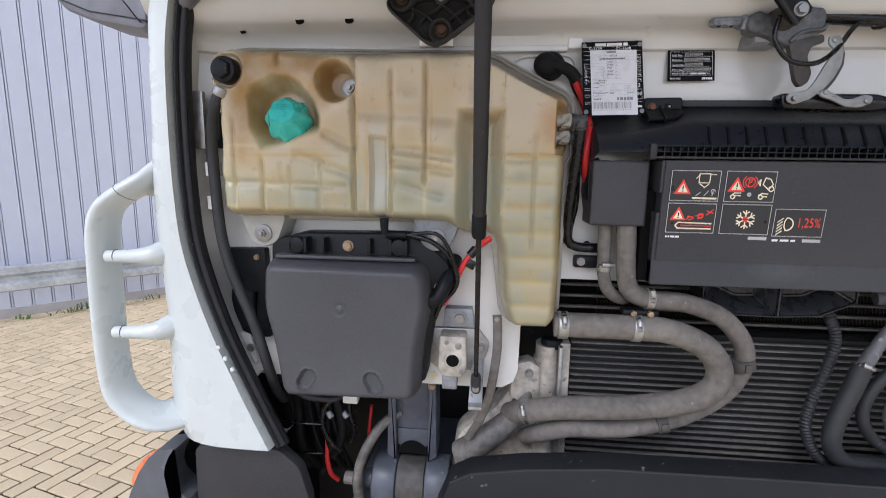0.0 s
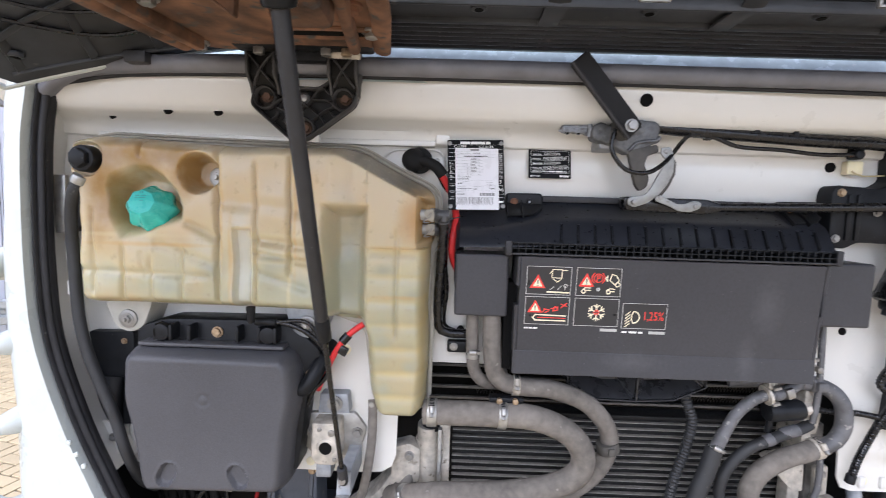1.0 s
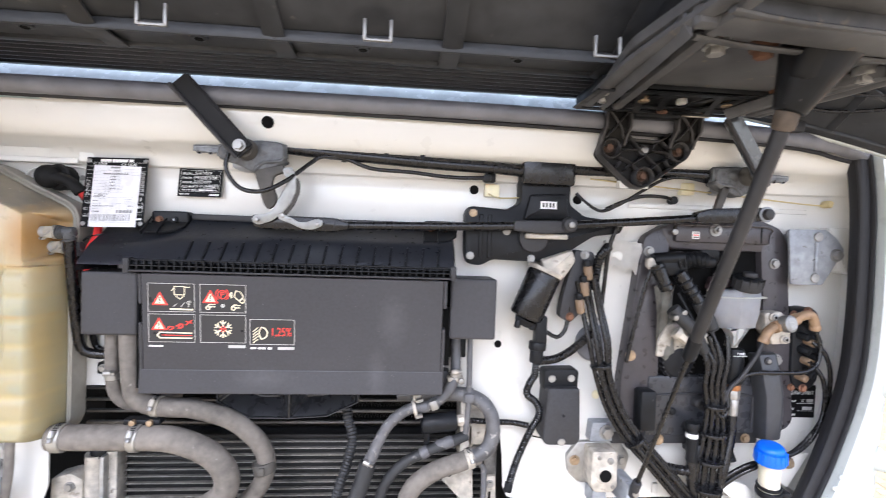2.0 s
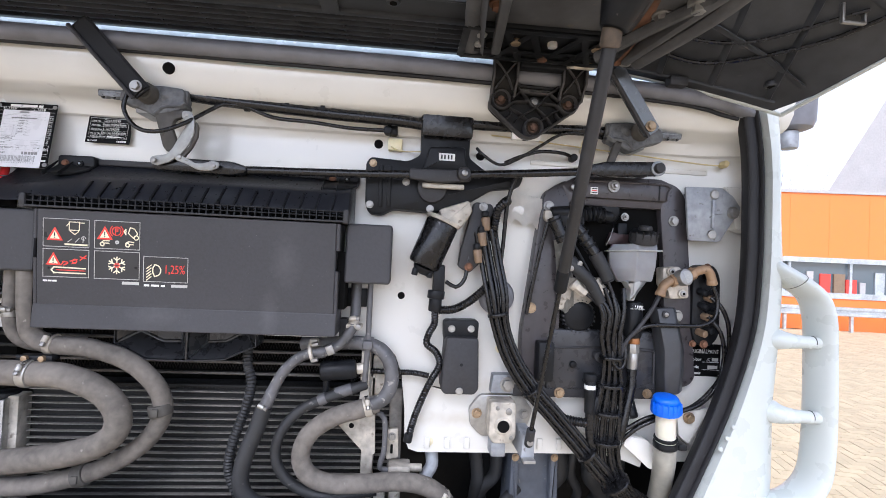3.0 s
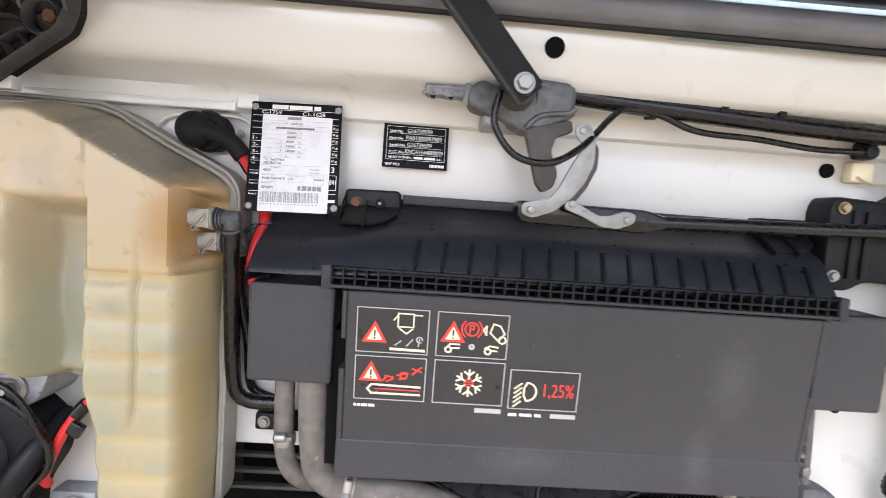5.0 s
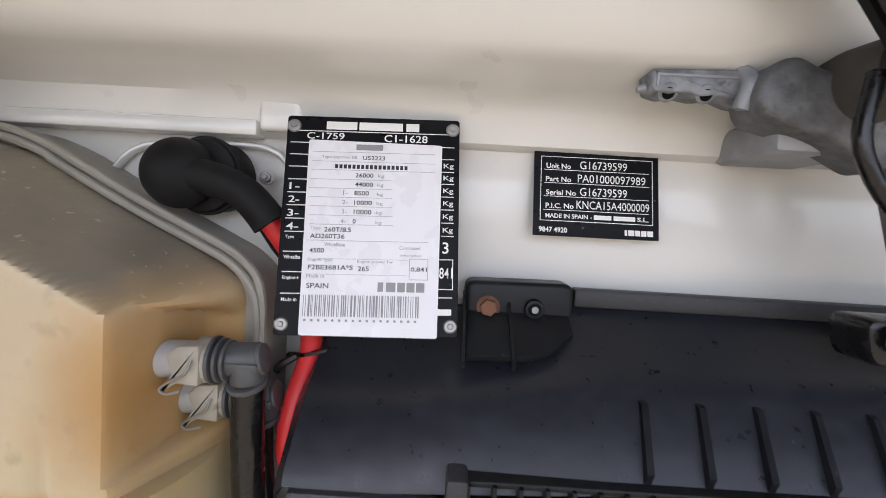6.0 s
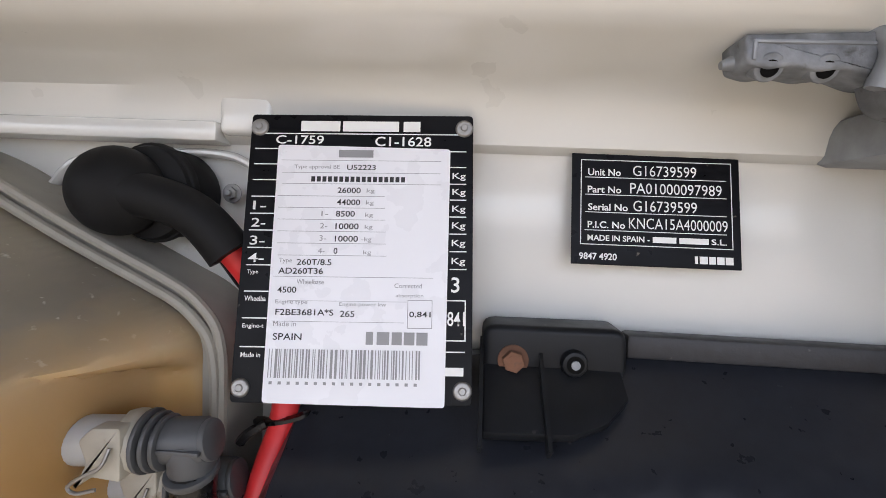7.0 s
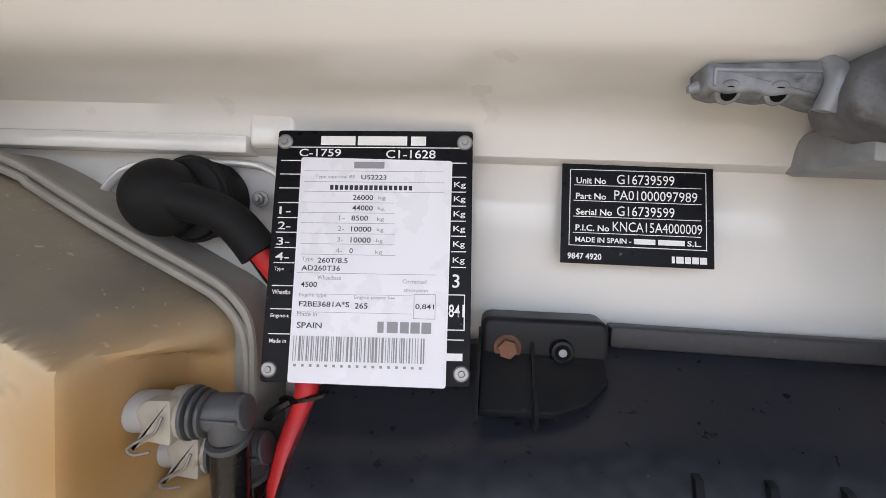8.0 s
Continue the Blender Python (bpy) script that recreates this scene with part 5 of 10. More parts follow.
    for y, r in rings:
        if r == 0:
            tip = cap.verts.new((0, y, 0))
            for j in range(64):
                cap.faces.new((prev[j], prev[(j + 1) % 64], tip))
            break
        # eight hollowed facets between sharp ridges
        ring = []
        for j in range(64):
            a = 2 * math.pi * (j + 0.5) / 64
            off = abs((a % (math.pi / 4)) - math.pi / 8) / (math.pi / 8)
            k = 1.0 - (0.15 if -0.045 < y < -0.006 else 0.11 if y > -0.0565 else 0.05) * (1 - off * off)
            ring.append(cap.verts.new((r * k * math.cos(a), y, r * k * math.sin(a))))
        if prev:
            for j in range(64):
                cap.faces.new((prev[j], prev[(j + 1) % 64], ring[(j + 1) % 64], ring[j]))
        prev = ring
    bmesh.ops.recalc_face_normals(cap, faces=cap.faces[:])
    bmesh.ops.transform(cap, matrix=tilt, verts=cap.verts)
    c = part("filler_cap", cap, TEAL, t, "teal ribbed screw cap")
    mk = bars([(-9, 9, 7, 1.4), (0, 9, 8, 1.4), (-9, 5.5, 4, 1.4), (-3, 5.5, 10, 1.4), (-2, 1, 6, 1.2), (-2, 13, 1.5, 4), (1, 13, 1.5, 4)], 0.0602)
    placed("moulded_marks", mk, material("teal_shadow", (0.02, 0.26, 0.24), 0.5), c, tilt)
    part("neck", rod((-0.859, -0.05, 1.70), (-0.859, -0.072, 1.703), 0.036, seg=28, ease=0.003), TANK, t)
    k = part("vent_cap", rod((-0.955, -0.088, 1.790), (-0.955, -0.112, 1.790), 0.0220, 0.0210, seg=28, ease=0.003), BLACK, t, "black ribbed vent cap")
    part("hex_grip", rod((-0.955, -0.110, 1.790), (-0.955, -0.121, 1.790), 0.0165, 0.015, seg=6, ease=0.002), BLACK, k)
    fix("nut", STUD, -0.757, -0.062, 1.768, t, 1.15)
    part("washer", rod((-0.757, -0.052, 1.768), (-0.757, -0.063, 1.768), 0.0170, seg=22, ease=0.002), OLDPLASTIC, t)
    # lower lugs with their nuts
    for x in (-0.931, -0.611):
        lug = part("lug", prism(rounded([(x - 0.045, 1.552), (x - 0.026, 1.500), (x, 1.488), (x + 0.026, 1.500), (x + 0.045, 1.552)], 0.015), -0.044, 0.0115, 0.003), material("greyed_plastic", (0.46, 0.45, 0.40), 0.5) if x < -0.9 else GREYCAST, t)
        part("washer", rod((x, -0.043, 1.515), (x, -0.048, 1.515), 0.0165, seg=24, ease=0.001), STEEL, lug)
        fix("nut", STUD, x, -0.047, 1.515, lug, 0.95)
    # level sensor plug under the sight strip
    part("sensor_plug", rod((-0.697, -0.080, 1.552), (-0.697, -0.078, 1.524), 0.008, 0.006, seg=14, ease=0.001), BLACK, t)
    # hose stubs at the right shoulder
    IVORYGREY = material("greyed_ivory_plastic", (0.36, 0.335, 0.275), 0.45, var=0.15, scale=90, big=20, spots=0.15, spot_color=(0.2, 0.17, 0.12))
    ELBOW = material("dark_grey_quick_fitting", (0.075, 0.078, 0.082), 0.45, var=0.15, scale=90, big=20, bump=0.04)
    for x0, x1, z, yo in ((-0.419, -0.3915, 1.7165, 0.0), (-0.416, -0.3905, 1.6915, 0.018)):
        stub = part("stub", rod((x0, -0.066 + yo, z), (x1, -0.062 + yo, z), 0.0092, seg=22, ease=0.001), MILKY, t, "milky plastic hose stub")
        part("retainer", rod((x1 - 0.007, -0.063 + yo, z), (x1, -0.062 + yo, z), 0.0118, seg=12, ease=0.002), IVORYGREY, stub)
        part("retainer_tab", prism(rounded([(x1 - 0.001, z + 0.010), (x1 - 0.012, z + 0.009), (x1 - 0.017, z + 0.004), (x1 - 0.014, z - 0.004), (x1 - 0.019, z - 0.014), (x1 - 0.012, z - 0.009), (x1 - 0.001, z - 0.010)], 0.0015), -0.0745 + yo, -0.068 + yo, 0.001), IVORYGREY, stub)
        part("spring_clip", sweep([(x1 - 0.004, -0.0755 + yo, z + 0.003), (x1 - 0.006, -0.0775 + yo, z - 0.003), (x1 - 0.013, -0.0785 + yo, z - 0.007), (x1 - 0.017, -0.0785 + yo, z - 0.0105), (x1 - 0.014, -0.0785 + yo, z - 0.0125), (x1 - 0.008, -0.077 + yo, z - 0.0115)], 0.0007, 8, 0.001), STEEL, stub)
        e = part("elbow", rod((x1, -0.062 + yo, z), (x1 + 0.024, -0.060 + yo, z + 0.001), 0.0086, seg=20, ease=0.002), ELBOW, t, "grey quick-fit elbow")
        for d in (0.0005, 0.0038, 0.0071):
            part("ring", rod((x1 + d, -0.062 + yo, z), (x1 + d + 0.0019, -0.062 + yo, z), 0.0122 - d * 0.25, seg=22, ease=0.0006), ELBOW, e)
        part("leg", rod((x1 + 0.0165, -0.061 + yo, z + 0.002), (x1 + 0.0170, -0.060 + yo, z - 0.011), 0.0088, seg=18, ease=0.001), ELBOW, e)
        part("collar", rod((x1 + 0.0168, -0.061 + yo, z - 0.010), (x1 + 0.0170, -0.060 + yo, z - 0.0130), 0.0100, seg=18, ease=0.0008), ELBOW, e)
        part("fin", rod((x1 + 0.0235, -0.061 + yo, z + 0.0015), (x1 + 0.0260, -0.061 + yo, z + 0.002), 0.0078, seg=20, ease=0.0006), ELBOW, e)
        part("fin_web", box(x1 + 0.009, x1 + 0.025, -0.0705 + yo, -0.060 + yo, z - 0.0008, z + 0.0008, 0.0003), ELBOW, e)
    return t


tank()
for pts, r, lab in (([(-0.3745, -0.060, 1.706), (-0.3755, -0.055, 1.67), (-0.379, -0.040, 1.60), (-0.381, -0.028, 1.545), (-0.378, -0.022, 1.515), (-0.362, -0.018, 1.503), (-0.318, -0.014, 1.501)], 0.0085, "black rubber overflow hose beside the tank"),
                    ([(-0.3735, -0.042, 1.682), (-0.372, -0.036, 1.63), (-0.368, -0.020, 1.58), (-0.372, 0.0, 1.53), (-0.366, 0.005, 1.507), (-0.33, 0.004, 1.494)], 0.0055, "thin black vent hose beside the tank")):
    h = thing("overflow_hose", lab, "hose", pts[-1])
    part("hose", sweep(pts, r, 14), CABLE, h)

# battery boot and red cable by the type plate
BOOT = material("matt_boot_rubber", (0.011, 0.011, 0.0115), 0.62, spec=0.18, var=0.2, scale=90, big=20, bump=0.05, spots=0.03, spot_color=(0.06, 0.06, 0.06))
boot = thing("cable_boot", "black rubber terminal boot with a short sleeve", "cable boot", (-0.417, 0.0, 1.81))
b = bmesh.new()
bmesh.ops.create_uvsphere(b, u_segments=36, v_segments=24, radius=1, matrix=pose(-0.4315, -0.027, 1.8110, 0, 0, 6) @ Matrix.Diagonal((0.0205, 0.0165, 0.0200, 1)))
part("cup", b, BOOT, boot)
part("base", rod((-0.420, 0.006, 1.8115), (-0.4225, -0.022, 1.811), 0.0210, 0.0222, seg=32, ease=0.004), BOOT, boot)
part("base_lip", rod((-0.4215, -0.014, 1.8112), (-0.4220, -0.018, 1.811), 0.0232, seg=32, ease=0.001), BOOT, boot)
part("sleeve", sweep([(-0.424, -0.031, 1.8105), (-0.411, -0.031, 1.8085), (-0.400, -0.029, 1.805), (-0.391, -0.0285, 1.7995), (-0.384, -0.0275, 1.792), (-0.3790, -0.0265, 1.7855)], 0.0098, 20, 0.003, wave=lambda d: 1.02 - 2.5 * d + 55 * d * d), BOOT, boot)
fix("nut", STUD, -0.391, -0.003, 1.813, boot, 0.42)
rc = thing("battery_cable", "red battery cable with a black tie running down behind the plate", "cable", (-0.355, -0.02, 1.6))
part("red_lead", sweep([(-0.387, -0.024, 1.793), (-0.377, -0.018, 1.779), (-0.362, -0.010, 1.750), (-0.354, -0.022, 1.715), (-0.357, -0.036, 1.69), (-0.360, -0.040, 1.665), (-0.357, -0.03, 1.64), (-0.348, 0.0, 1.615)], 0.0064, 12), RED, rc)
part("black_lead", sweep([(-0.389, -0.022, 1.790), (-0.380, -0.014, 1.772), (-0.360, -0.008, 1.742), (-0.358, -0.024, 1.70), (-0.360, -0.034, 1.66), (-0.356, -0.010, 1.63)], 0.0035, 10), CABLE, rc)
part("cable_tie", sweep([(-0.366, -0.024, 1.710), (-0.357, -0.0285, 1.7115), (-0.346, -0.027, 1.714), (-0.342, -0.018, 1.715)], 0.0016, 6, 0.003, ry=0.003), CABLE, rc)
part("tie_tail", sweep([(-0.360, -0.029, 1.711), (-0.368, -0.031, 1.706), (-0.371, -0.031, 1.702)], 0.0022, 6, 0.003), CABLE, rc)

# ---- air intake cover ----
cov = thing("intake_cover", "dark grey grained plastic intake cover, wider at the top", "cover", (-0.77, -0.03, 1.23))
o = rounded([(-0.922, 1.460), (-0.905, 1.476), (-0.638, 1.474), (-0.620, 1.452), (-0.615, 1.395), (-0.628, 1.330), (-0.636, 1.228), (-0.651, 1.214), (-0.884, 1.210), (-0.898, 1.230), (-0.910, 1.320), (-0.926, 1.385)], 0.02)


def cover_height(X, Z, S):
    d = 0.062 * ease(S, 0.022)
    d = d - 0.0022 * np.exp(-((S - 0.006) / 0.003) ** 2)
    u = np.hypot(X + 0.775, Z - 1.389)
    d = d - 0.002 * np.exp(-(((u - 0.009) / 0.003) ** 2)) + 0.001 * np.exp(-((u / 0.005) ** 2))
    for x, q in ((-0.840, 0.5), (-0.716, -0.5)):
        a, c = (X - x) * math.cos(q) - (Z - 1.2545) * math.sin(q), (X - x) * math.sin(q) + (Z - 1.2545) * math.cos(q)
        r = np.hypot(np.maximum(np.abs(c) - 0.008, 0), a)
        d = d - 0.008 * step_in(0.0145 - r, 0.0, 0.003) + 0.0015 * np.exp(-(((r - 0.0165) / 0.002) ** 2))
    return -0.030 - d


part("lid", relief(o, 0.0028, cover_height, -0.030), COVER, cov)
part("base_box", prism(rounded([(-0.918, 1.50), (-0.865, 1.517), (-0.660, 1.520), (-0.618, 1.495), (-0.588, 1.468), (-0.585, 1.425), (-0.612, 1.38), (-0.628, 1.24), (-0.89, 1.232), (-0.922, 1.40)], 0.012), -0.042, 0.0115, 0.004), BLACK, cov)
part("hood_rim", box(-0.90, -0.645, -0.070, -0.036, 1.474, 1.481, 0.003), COVER, cov)
for x in (-0.872, -0.845, -0.812, -0.728, -0.690, -0.662):
    part("stiffener", box(x - 0.003, x + 0.003, -0.066, -0.036, 1.484, 1.512, 0.002), BLACK, cov)
for x in (-0.862, -0.675):
    part("snap_round", rod((x, -0.050, 1.498), (x, -0.066, 1.498), 0.015, seg=18, ease=0.003), BLACK, cov)
fix("bolt", HEX_BRASS, -0.772, -0.043, 1.496, cov, 0.95)
fix("bolt", HEX_BRASS, -0.606, -0.043, 1.425, cov, 0.75)
for x, z in ((-0.927, 1.352), (-0.918, 1.345)):
    fix("bolt", HEX_STEEL, x, -0.030, z, cov, 0.7)
part("side_lug", box(-0.945, -0.905, -0.030, 0.0115, 1.325, 1.372, 0.006), BLACK, cov)
part("inlet_bend", sweep([(-0.632, -0.05, 1.40), (-0.610, -0.055, 1.405), (-0.597, -0.050, 1.425), (-0.586, -0.03, 1.45), (-0.58, 0.0, 1.47)], 0.014, 16, 0.006), BLACK, cov)

# wiring round the cover
for name, mat, r, pts, lab in (
    ("red_cable", RED, 0.0055, [(-0.515, -0.025, 1.515), (-0.540, -0.032, 1.496), (-0.562, -0.034, 1.466), (-0.578, -0.034, 1.432), (-0.590, -0.03, 1.405), (-0.60, -0.01, 1.385)], "red battery cable bent beside the intake cover"),
    ("sensor_wire", CABLE, 0.0045, [(-0.690, -0.052, 1.520), (-0.655, -0.055, 1.520), (-0.615, -0.056, 1.508), (-0.585, -0.050, 1.480), (-0.572, -0.045, 1.445), (-0.578, -0.042, 1.420), (-0.60, -0.04, 1.395), (-0.615, -0.03, 1.36)], "thin black sensor wire looping down"),
    ("sensor_wire", CABLE, 0.0035, [(-0.655, -0.056, 1.522), (-0.61, -0.062, 1.525), (-0.588, -0.058, 1.500), (-0.575, -0.05, 1.46)], "thin black sensor wire looping down"),
    ("drain_hose", DARKRUBBER, 0.0095, [(-0.966, -0.100, 1.757), (-0.977, -0.100, 1.738), (-0.990, -0.090, 1.712), (-0.999, -0.080, 1.675), (-1.002, -0.075, 1.630), (-0.997, -0.074, 1.524), (-0.984, -0.074, 1.460), (-0.964, -0.074, 1.405), (-0.942, -0.072, 1.345), (-0.928, -0.068, 1.285), (-0.928, -0.045, 1.235), (-0.936, -0.01, 1.19), (-0.95, 0.05, 1.14)], "dark rubber drain hose down the side"),
    ("flat_hose", RUBBER, 0.0085, [(-0.498, -0.010, 1.368), (-0.496, -0.018, 1.34), (-0.497, -0.02, 1.29), (-0.507, -0.02, 1.215), (-0.522, -0.01, 1.16), (-0.548, 0.02, 1.095)], "dusty flat rubber hose"),
):
    w = thing(name, lab, "hose" if "hose" in name else "cable", pts[-1])
    part("sheath", sweep(pts, r, 12, ry=r * (0.5 if name == "flat_hose" else 1)), mat, w)
    if name == "red_cable":
        part("tape", sweep([pts[1], ((pts[1][0] + pts[2][0]) / 2, -0.034, 1.483)], r * 1.5, 12), CABLE, w)
        part("tape_tail", box(-0.556, -0.540, -0.042, -0.034, 1.460, 1.476, 0.002, turn=Matrix.Rotation(0.5, 4, "Y")), CABLE, w)
    if name == "sensor_wire" and r > 0.004:
        part("connector", rod((-0.70, -0.055, 1.521), (-0.662, -0.055, 1.520), 0.0075, seg=10, ease=0.002), BLACK, w)
    if name == "drain_hose":
        part("clip", rod((-0.963, -0.100, 1.763), (-0.970, -0.100, 1.750), 0.0125, seg=16, ease=0.002), ZINC, w)
    if name == "flat_hose":
        fix("screw", SCREW, -0.498, -0.020, 1.362, w, 0.7)

# fixtures in the left recess
tab = thing("cable_holder", "black plastic holder and grey tab in the recess", "holder", (-1.02, 0.0, 1.70))
part("holder", prism(rounded([(-1.020, 1.735), (-1.000, 1.728), (-0.996, 1.690), (-1.012, 1.665), (-1.030, 1.69)], 0.006), -0.055, -0.02, 0.003), BLACK, tab)
part("tab", box(-1.045, -1.024, -0.060, -0.05, 1.665, 1.765, 0.002), ZINC, tab)
fix("screw", SCREW, -1.012, -0.056, 1.700, tab, 0.6)
for z in (1.57, 1.63):
    part("spacer", box(-1.026, -1.018, -0.062, -0.02, z - 0.012, z + 0.012, 0.001), PAINT, tab)
vent = thing("recess_vent", "black recessed vent box beside the intake cover", "vent", (-1.0, 0.0, 1.4))
part("frame", prism(rounded([(-1.035, 1.478), (-0.950, 1.480), (-0.945, 1.300), (-1.000, 1.298)], 0.006), -0.006, 0.0115, 0.002), BLACK, vent)
part("duct", sweep([(-0.994, -0.006, 1.395), (-0.997, -0.010, 1.36), (-1.000, -0.008, 1.31)], 0.026, 18, ry=0.014, flat=True), BLACK, vent)
fix("bolt", HEX_BRASS, -0.966, -0.008, 1.462, vent, 0.55)
wp = thing("support_plate", "white sheet support plate with a bolt", "plate", (-0.99, -0.02, 1.24))
part("plate", prism(rounded([(-1.010, 1.311), (-0.990, 1.320), (-0.973, 1.313), (-0.961, 1.258), (-0.977, 1.240)], 0.003), -0.034, -0.030, 0.001), PAINT, wp)
part("stay", box(-0.995, -0.975, -0.030, 0.0115, 1.265, 1.295, 0.002), PAINT, wp)
fix("bolt", HEX_STEEL, -0.972, -0.035, 1.288, wp, 0.75)


def latch(s):
    """The cab's lock striker block on the firewall."""
    cx, z0 = s * 0.578, 1.285
    t = thing("latch_block", "worn zinc hood latch block with a round bore", "latch", (cx, 0.01, z0), "latch blocks")
    part("base_plate", prism([(cx + x, z0 + z) for x, z in rounded([(-0.062, 0.020), (-0.040, 0.048), (0.045, 0.050), (0.068, 0.020), (0.060, -0.010), (0.035, -0.036), (-0.035, -0.034), (-0.058, -0.012)], 0.006)], 0.002, 0.0118, 0.002), ZINC, t)
    hs = rounded([(-0.026, 0.046), (0.024, 0.046), (0.026, -0.022), (0.016, -0.034), (-0.018, -0.034), (-0.028, -0.02)], 0.005)
    part("block", prism([(cx + x, z0 + z) for x, z in hs], -0.038, 0.002, 0.004), ALU, t)
    part("bore_ring", rod((cx, -0.036, z0), (cx, -0.0405, z0), 0.0185, 0.016, seg=24, ease=0.002), ALU, t)
    part("bore", rod((cx, -0.0403, z0), (cx, -0.0412, z0), 0.0118, seg=22), VOID, t)
    part("bolt_tab", prism([(cx + 0.008 + x, z0 + z) for x, z in rounded([(-0.026, 0.092), (0.026, 0.092), (0.030, 0.055), (-0.030, 0.055)], 0.003)], -0.012, 0.0118, 0.002), GREYCAST, t)
    fix("bolt", HEX_STEEL, cx + 0.010, -0.013, z0 + 0.074, t, 1.35)
    for dx, dz in ((-0.046, 0.012), (0.050, 0.012)):
        fix("bolt", HEX_STEEL if dx > 0 or s < 0 else HEX_BRASS, cx + dx, 0.001, z0 + dz, t, 0.95)
    for dx, dz, r in ((0.010, 0.028, 0.0065), (-0.012, 0.034, 0.004), (0.016, -0.022, 0.004)):
        part("rivet", rod((cx + dx, -0.036, z0 + dz), (cx + dx, -0.0402, z0 + dz), r, seg=14, ease=0.001), STEEL, t)
    part("lip", box(cx - 0.02, cx + 0.008, -0.030, 0.008, z0 - 0.062, z0 - 0.034, 0.002), GREYCAST, t)
    return t


latch(-1)
latch(1)
# ---- filter housing in the middle ----
hs = thing("filter_housing", "dusty black plastic cabin filter housing with end lugs", "filter housing", (0.0, 0.0, 1.45))


PANEL = material("scuffed_dark_panel", (0.043, 0.043, 0.048), 0.48, spec=0.45, var=0.15, scale=200, big=5, bump=0.06, spots=0.06, spot_color=(0.14, 0.14, 0.14))
for at, size in (((0.165, -0.09, 0.13), (0.030, 0.1, 0.055)), ((0.14, -0.09, 0.04), (0.02, 0.1, 0.05)), ((-0.05, -0.09, 0.03), (0.06, 0.1, 0.02))):
    stain_or_shade(PANEL, at, size, (0.12, 0.12, 0.125), 0.35, scale=130, sharp=0.0)


def face_y(z):
    return -0.090 + (1.66 - z) * 0.075


b = box(-0.2455, 0.2515, 0, 0.07, 1.453, 1.655, 0.0015, seg=1)
for v in b.verts:
    v.co.y += face_y(v.co.z)
part("front_panel", b, PANEL, hs, "flat dusty dark grey front panel", smooth=False)
for x0, x1, z0, z1 in ((-0.2505, -0.2457, 1.604, 1.6545), (-0.2515, -0.2457, 1.4535, 1.572), (0.2517, 0.258, 1.606, 1.6545), (0.2517, 0.257, 1.4535, 1.570)):
    b = box(x0, x1, 0.0002, 0.068, z0, z1, 0.001, seg=1)
    for v in b.verts:
        v.co.y += face_y(v.co.z)
    part("edge_lug", b, PANEL, hs, smooth=False)
b = prism(rounded([(-0.2515, 1.494), (0.2565, 1.494), (0.2565, 1.453), (-0.2515, 1.453)], 0.002), 0, 0.03, 0.002)
for v in b.verts:
    v.co.y += face_y(v.co.z) - 0.0006 - (1.494 - v.co.z) * 0.16
part("lower_band", b, PANEL, hs, smooth=False)
for x0, x1, z0, z1 in ((-0.352, -0.262, 1.547, 1.654), (0.266, 0.349, 1.549, 1.658)):
    part("end_lug", box(x0, x1, -0.068, 0.0, z0, z1, 0.004), PANEL, hs, smooth=False)
# dark slabs give the slots beside the panel their shade
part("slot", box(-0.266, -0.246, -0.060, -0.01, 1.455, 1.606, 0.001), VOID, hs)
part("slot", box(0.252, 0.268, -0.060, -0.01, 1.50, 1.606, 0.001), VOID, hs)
part("left_cheek", prism(rounded([(-0.354, 1.655), (-0.338, 1.660), (-0.338, 1.55), (-0.346, 1.55), (-0.354, 1.60)], 0.003), -0.045, 0.0115, 0.002), BLACK, hs)
# lid sloping back to the firewall
b = bmesh.new()
prof = [(-0.085, 1.672), (-0.083, 1.678), (-0.060, 1.711), (-0.054, 1.7165), (-0.046, 1.7205), (-0.012, 1.741), (-0.008, 1.745), (0.0, 1.752), (0.011, 1.752)]
rows = []
for x in (-0.353, -0.347, -0.30, -0.20, 0.0, 0.20, 0.268, 0.272):
    k = 1.0 if -0.350 < x < 0.27 else 0.92
    shift = -0.018 if x < -0.29 else 0.0
    rows.append([b.verts.new((x, y * k, z - (1 - k) * 0.1 + (shift if z > 1.71 else shift * 0.3))) for y, z in prof])
for a, c in zip(rows, rows[1:]):
    for j in range(len(prof) - 1):
        b.faces.new((a[j], c[j], c[j + 1], a[j + 1]))
for row in (rows[0], rows[-1]):
    low = [b.verts.new((v.co.x, v.co.y, 1.655)) for v in row]
    for j in range(len(row) - 1):
        b.faces.new((row[j], row[j + 1], low[j + 1], low[j]))
bmesh.ops.recalc_face_normals(b, faces=b.faces[:])
LID = material("blue_black_lid_plastic", (0.0165, 0.0185, 0.0245), 0.36, spec=0.45, var=0.2, scale=140, big=6, bump=0.04, spots=0.03, spot_color=(0.10, 0.10, 0.10))
stain_or_shade(LID, (0.03, -0.05, 0.245), (0.07, 0.08, 0.02), (0.075, 0.08, 0.085), 0.45, scale=70, sharp=0.0)
lid = part("lid", b, LID, hs, "blue-black sloping lid")
part("lid_edge", box(-0.2005, 0.268, -0.0125, 0.0, 1.7455, 1.7565, 0.002), GREYBLACK, lid)
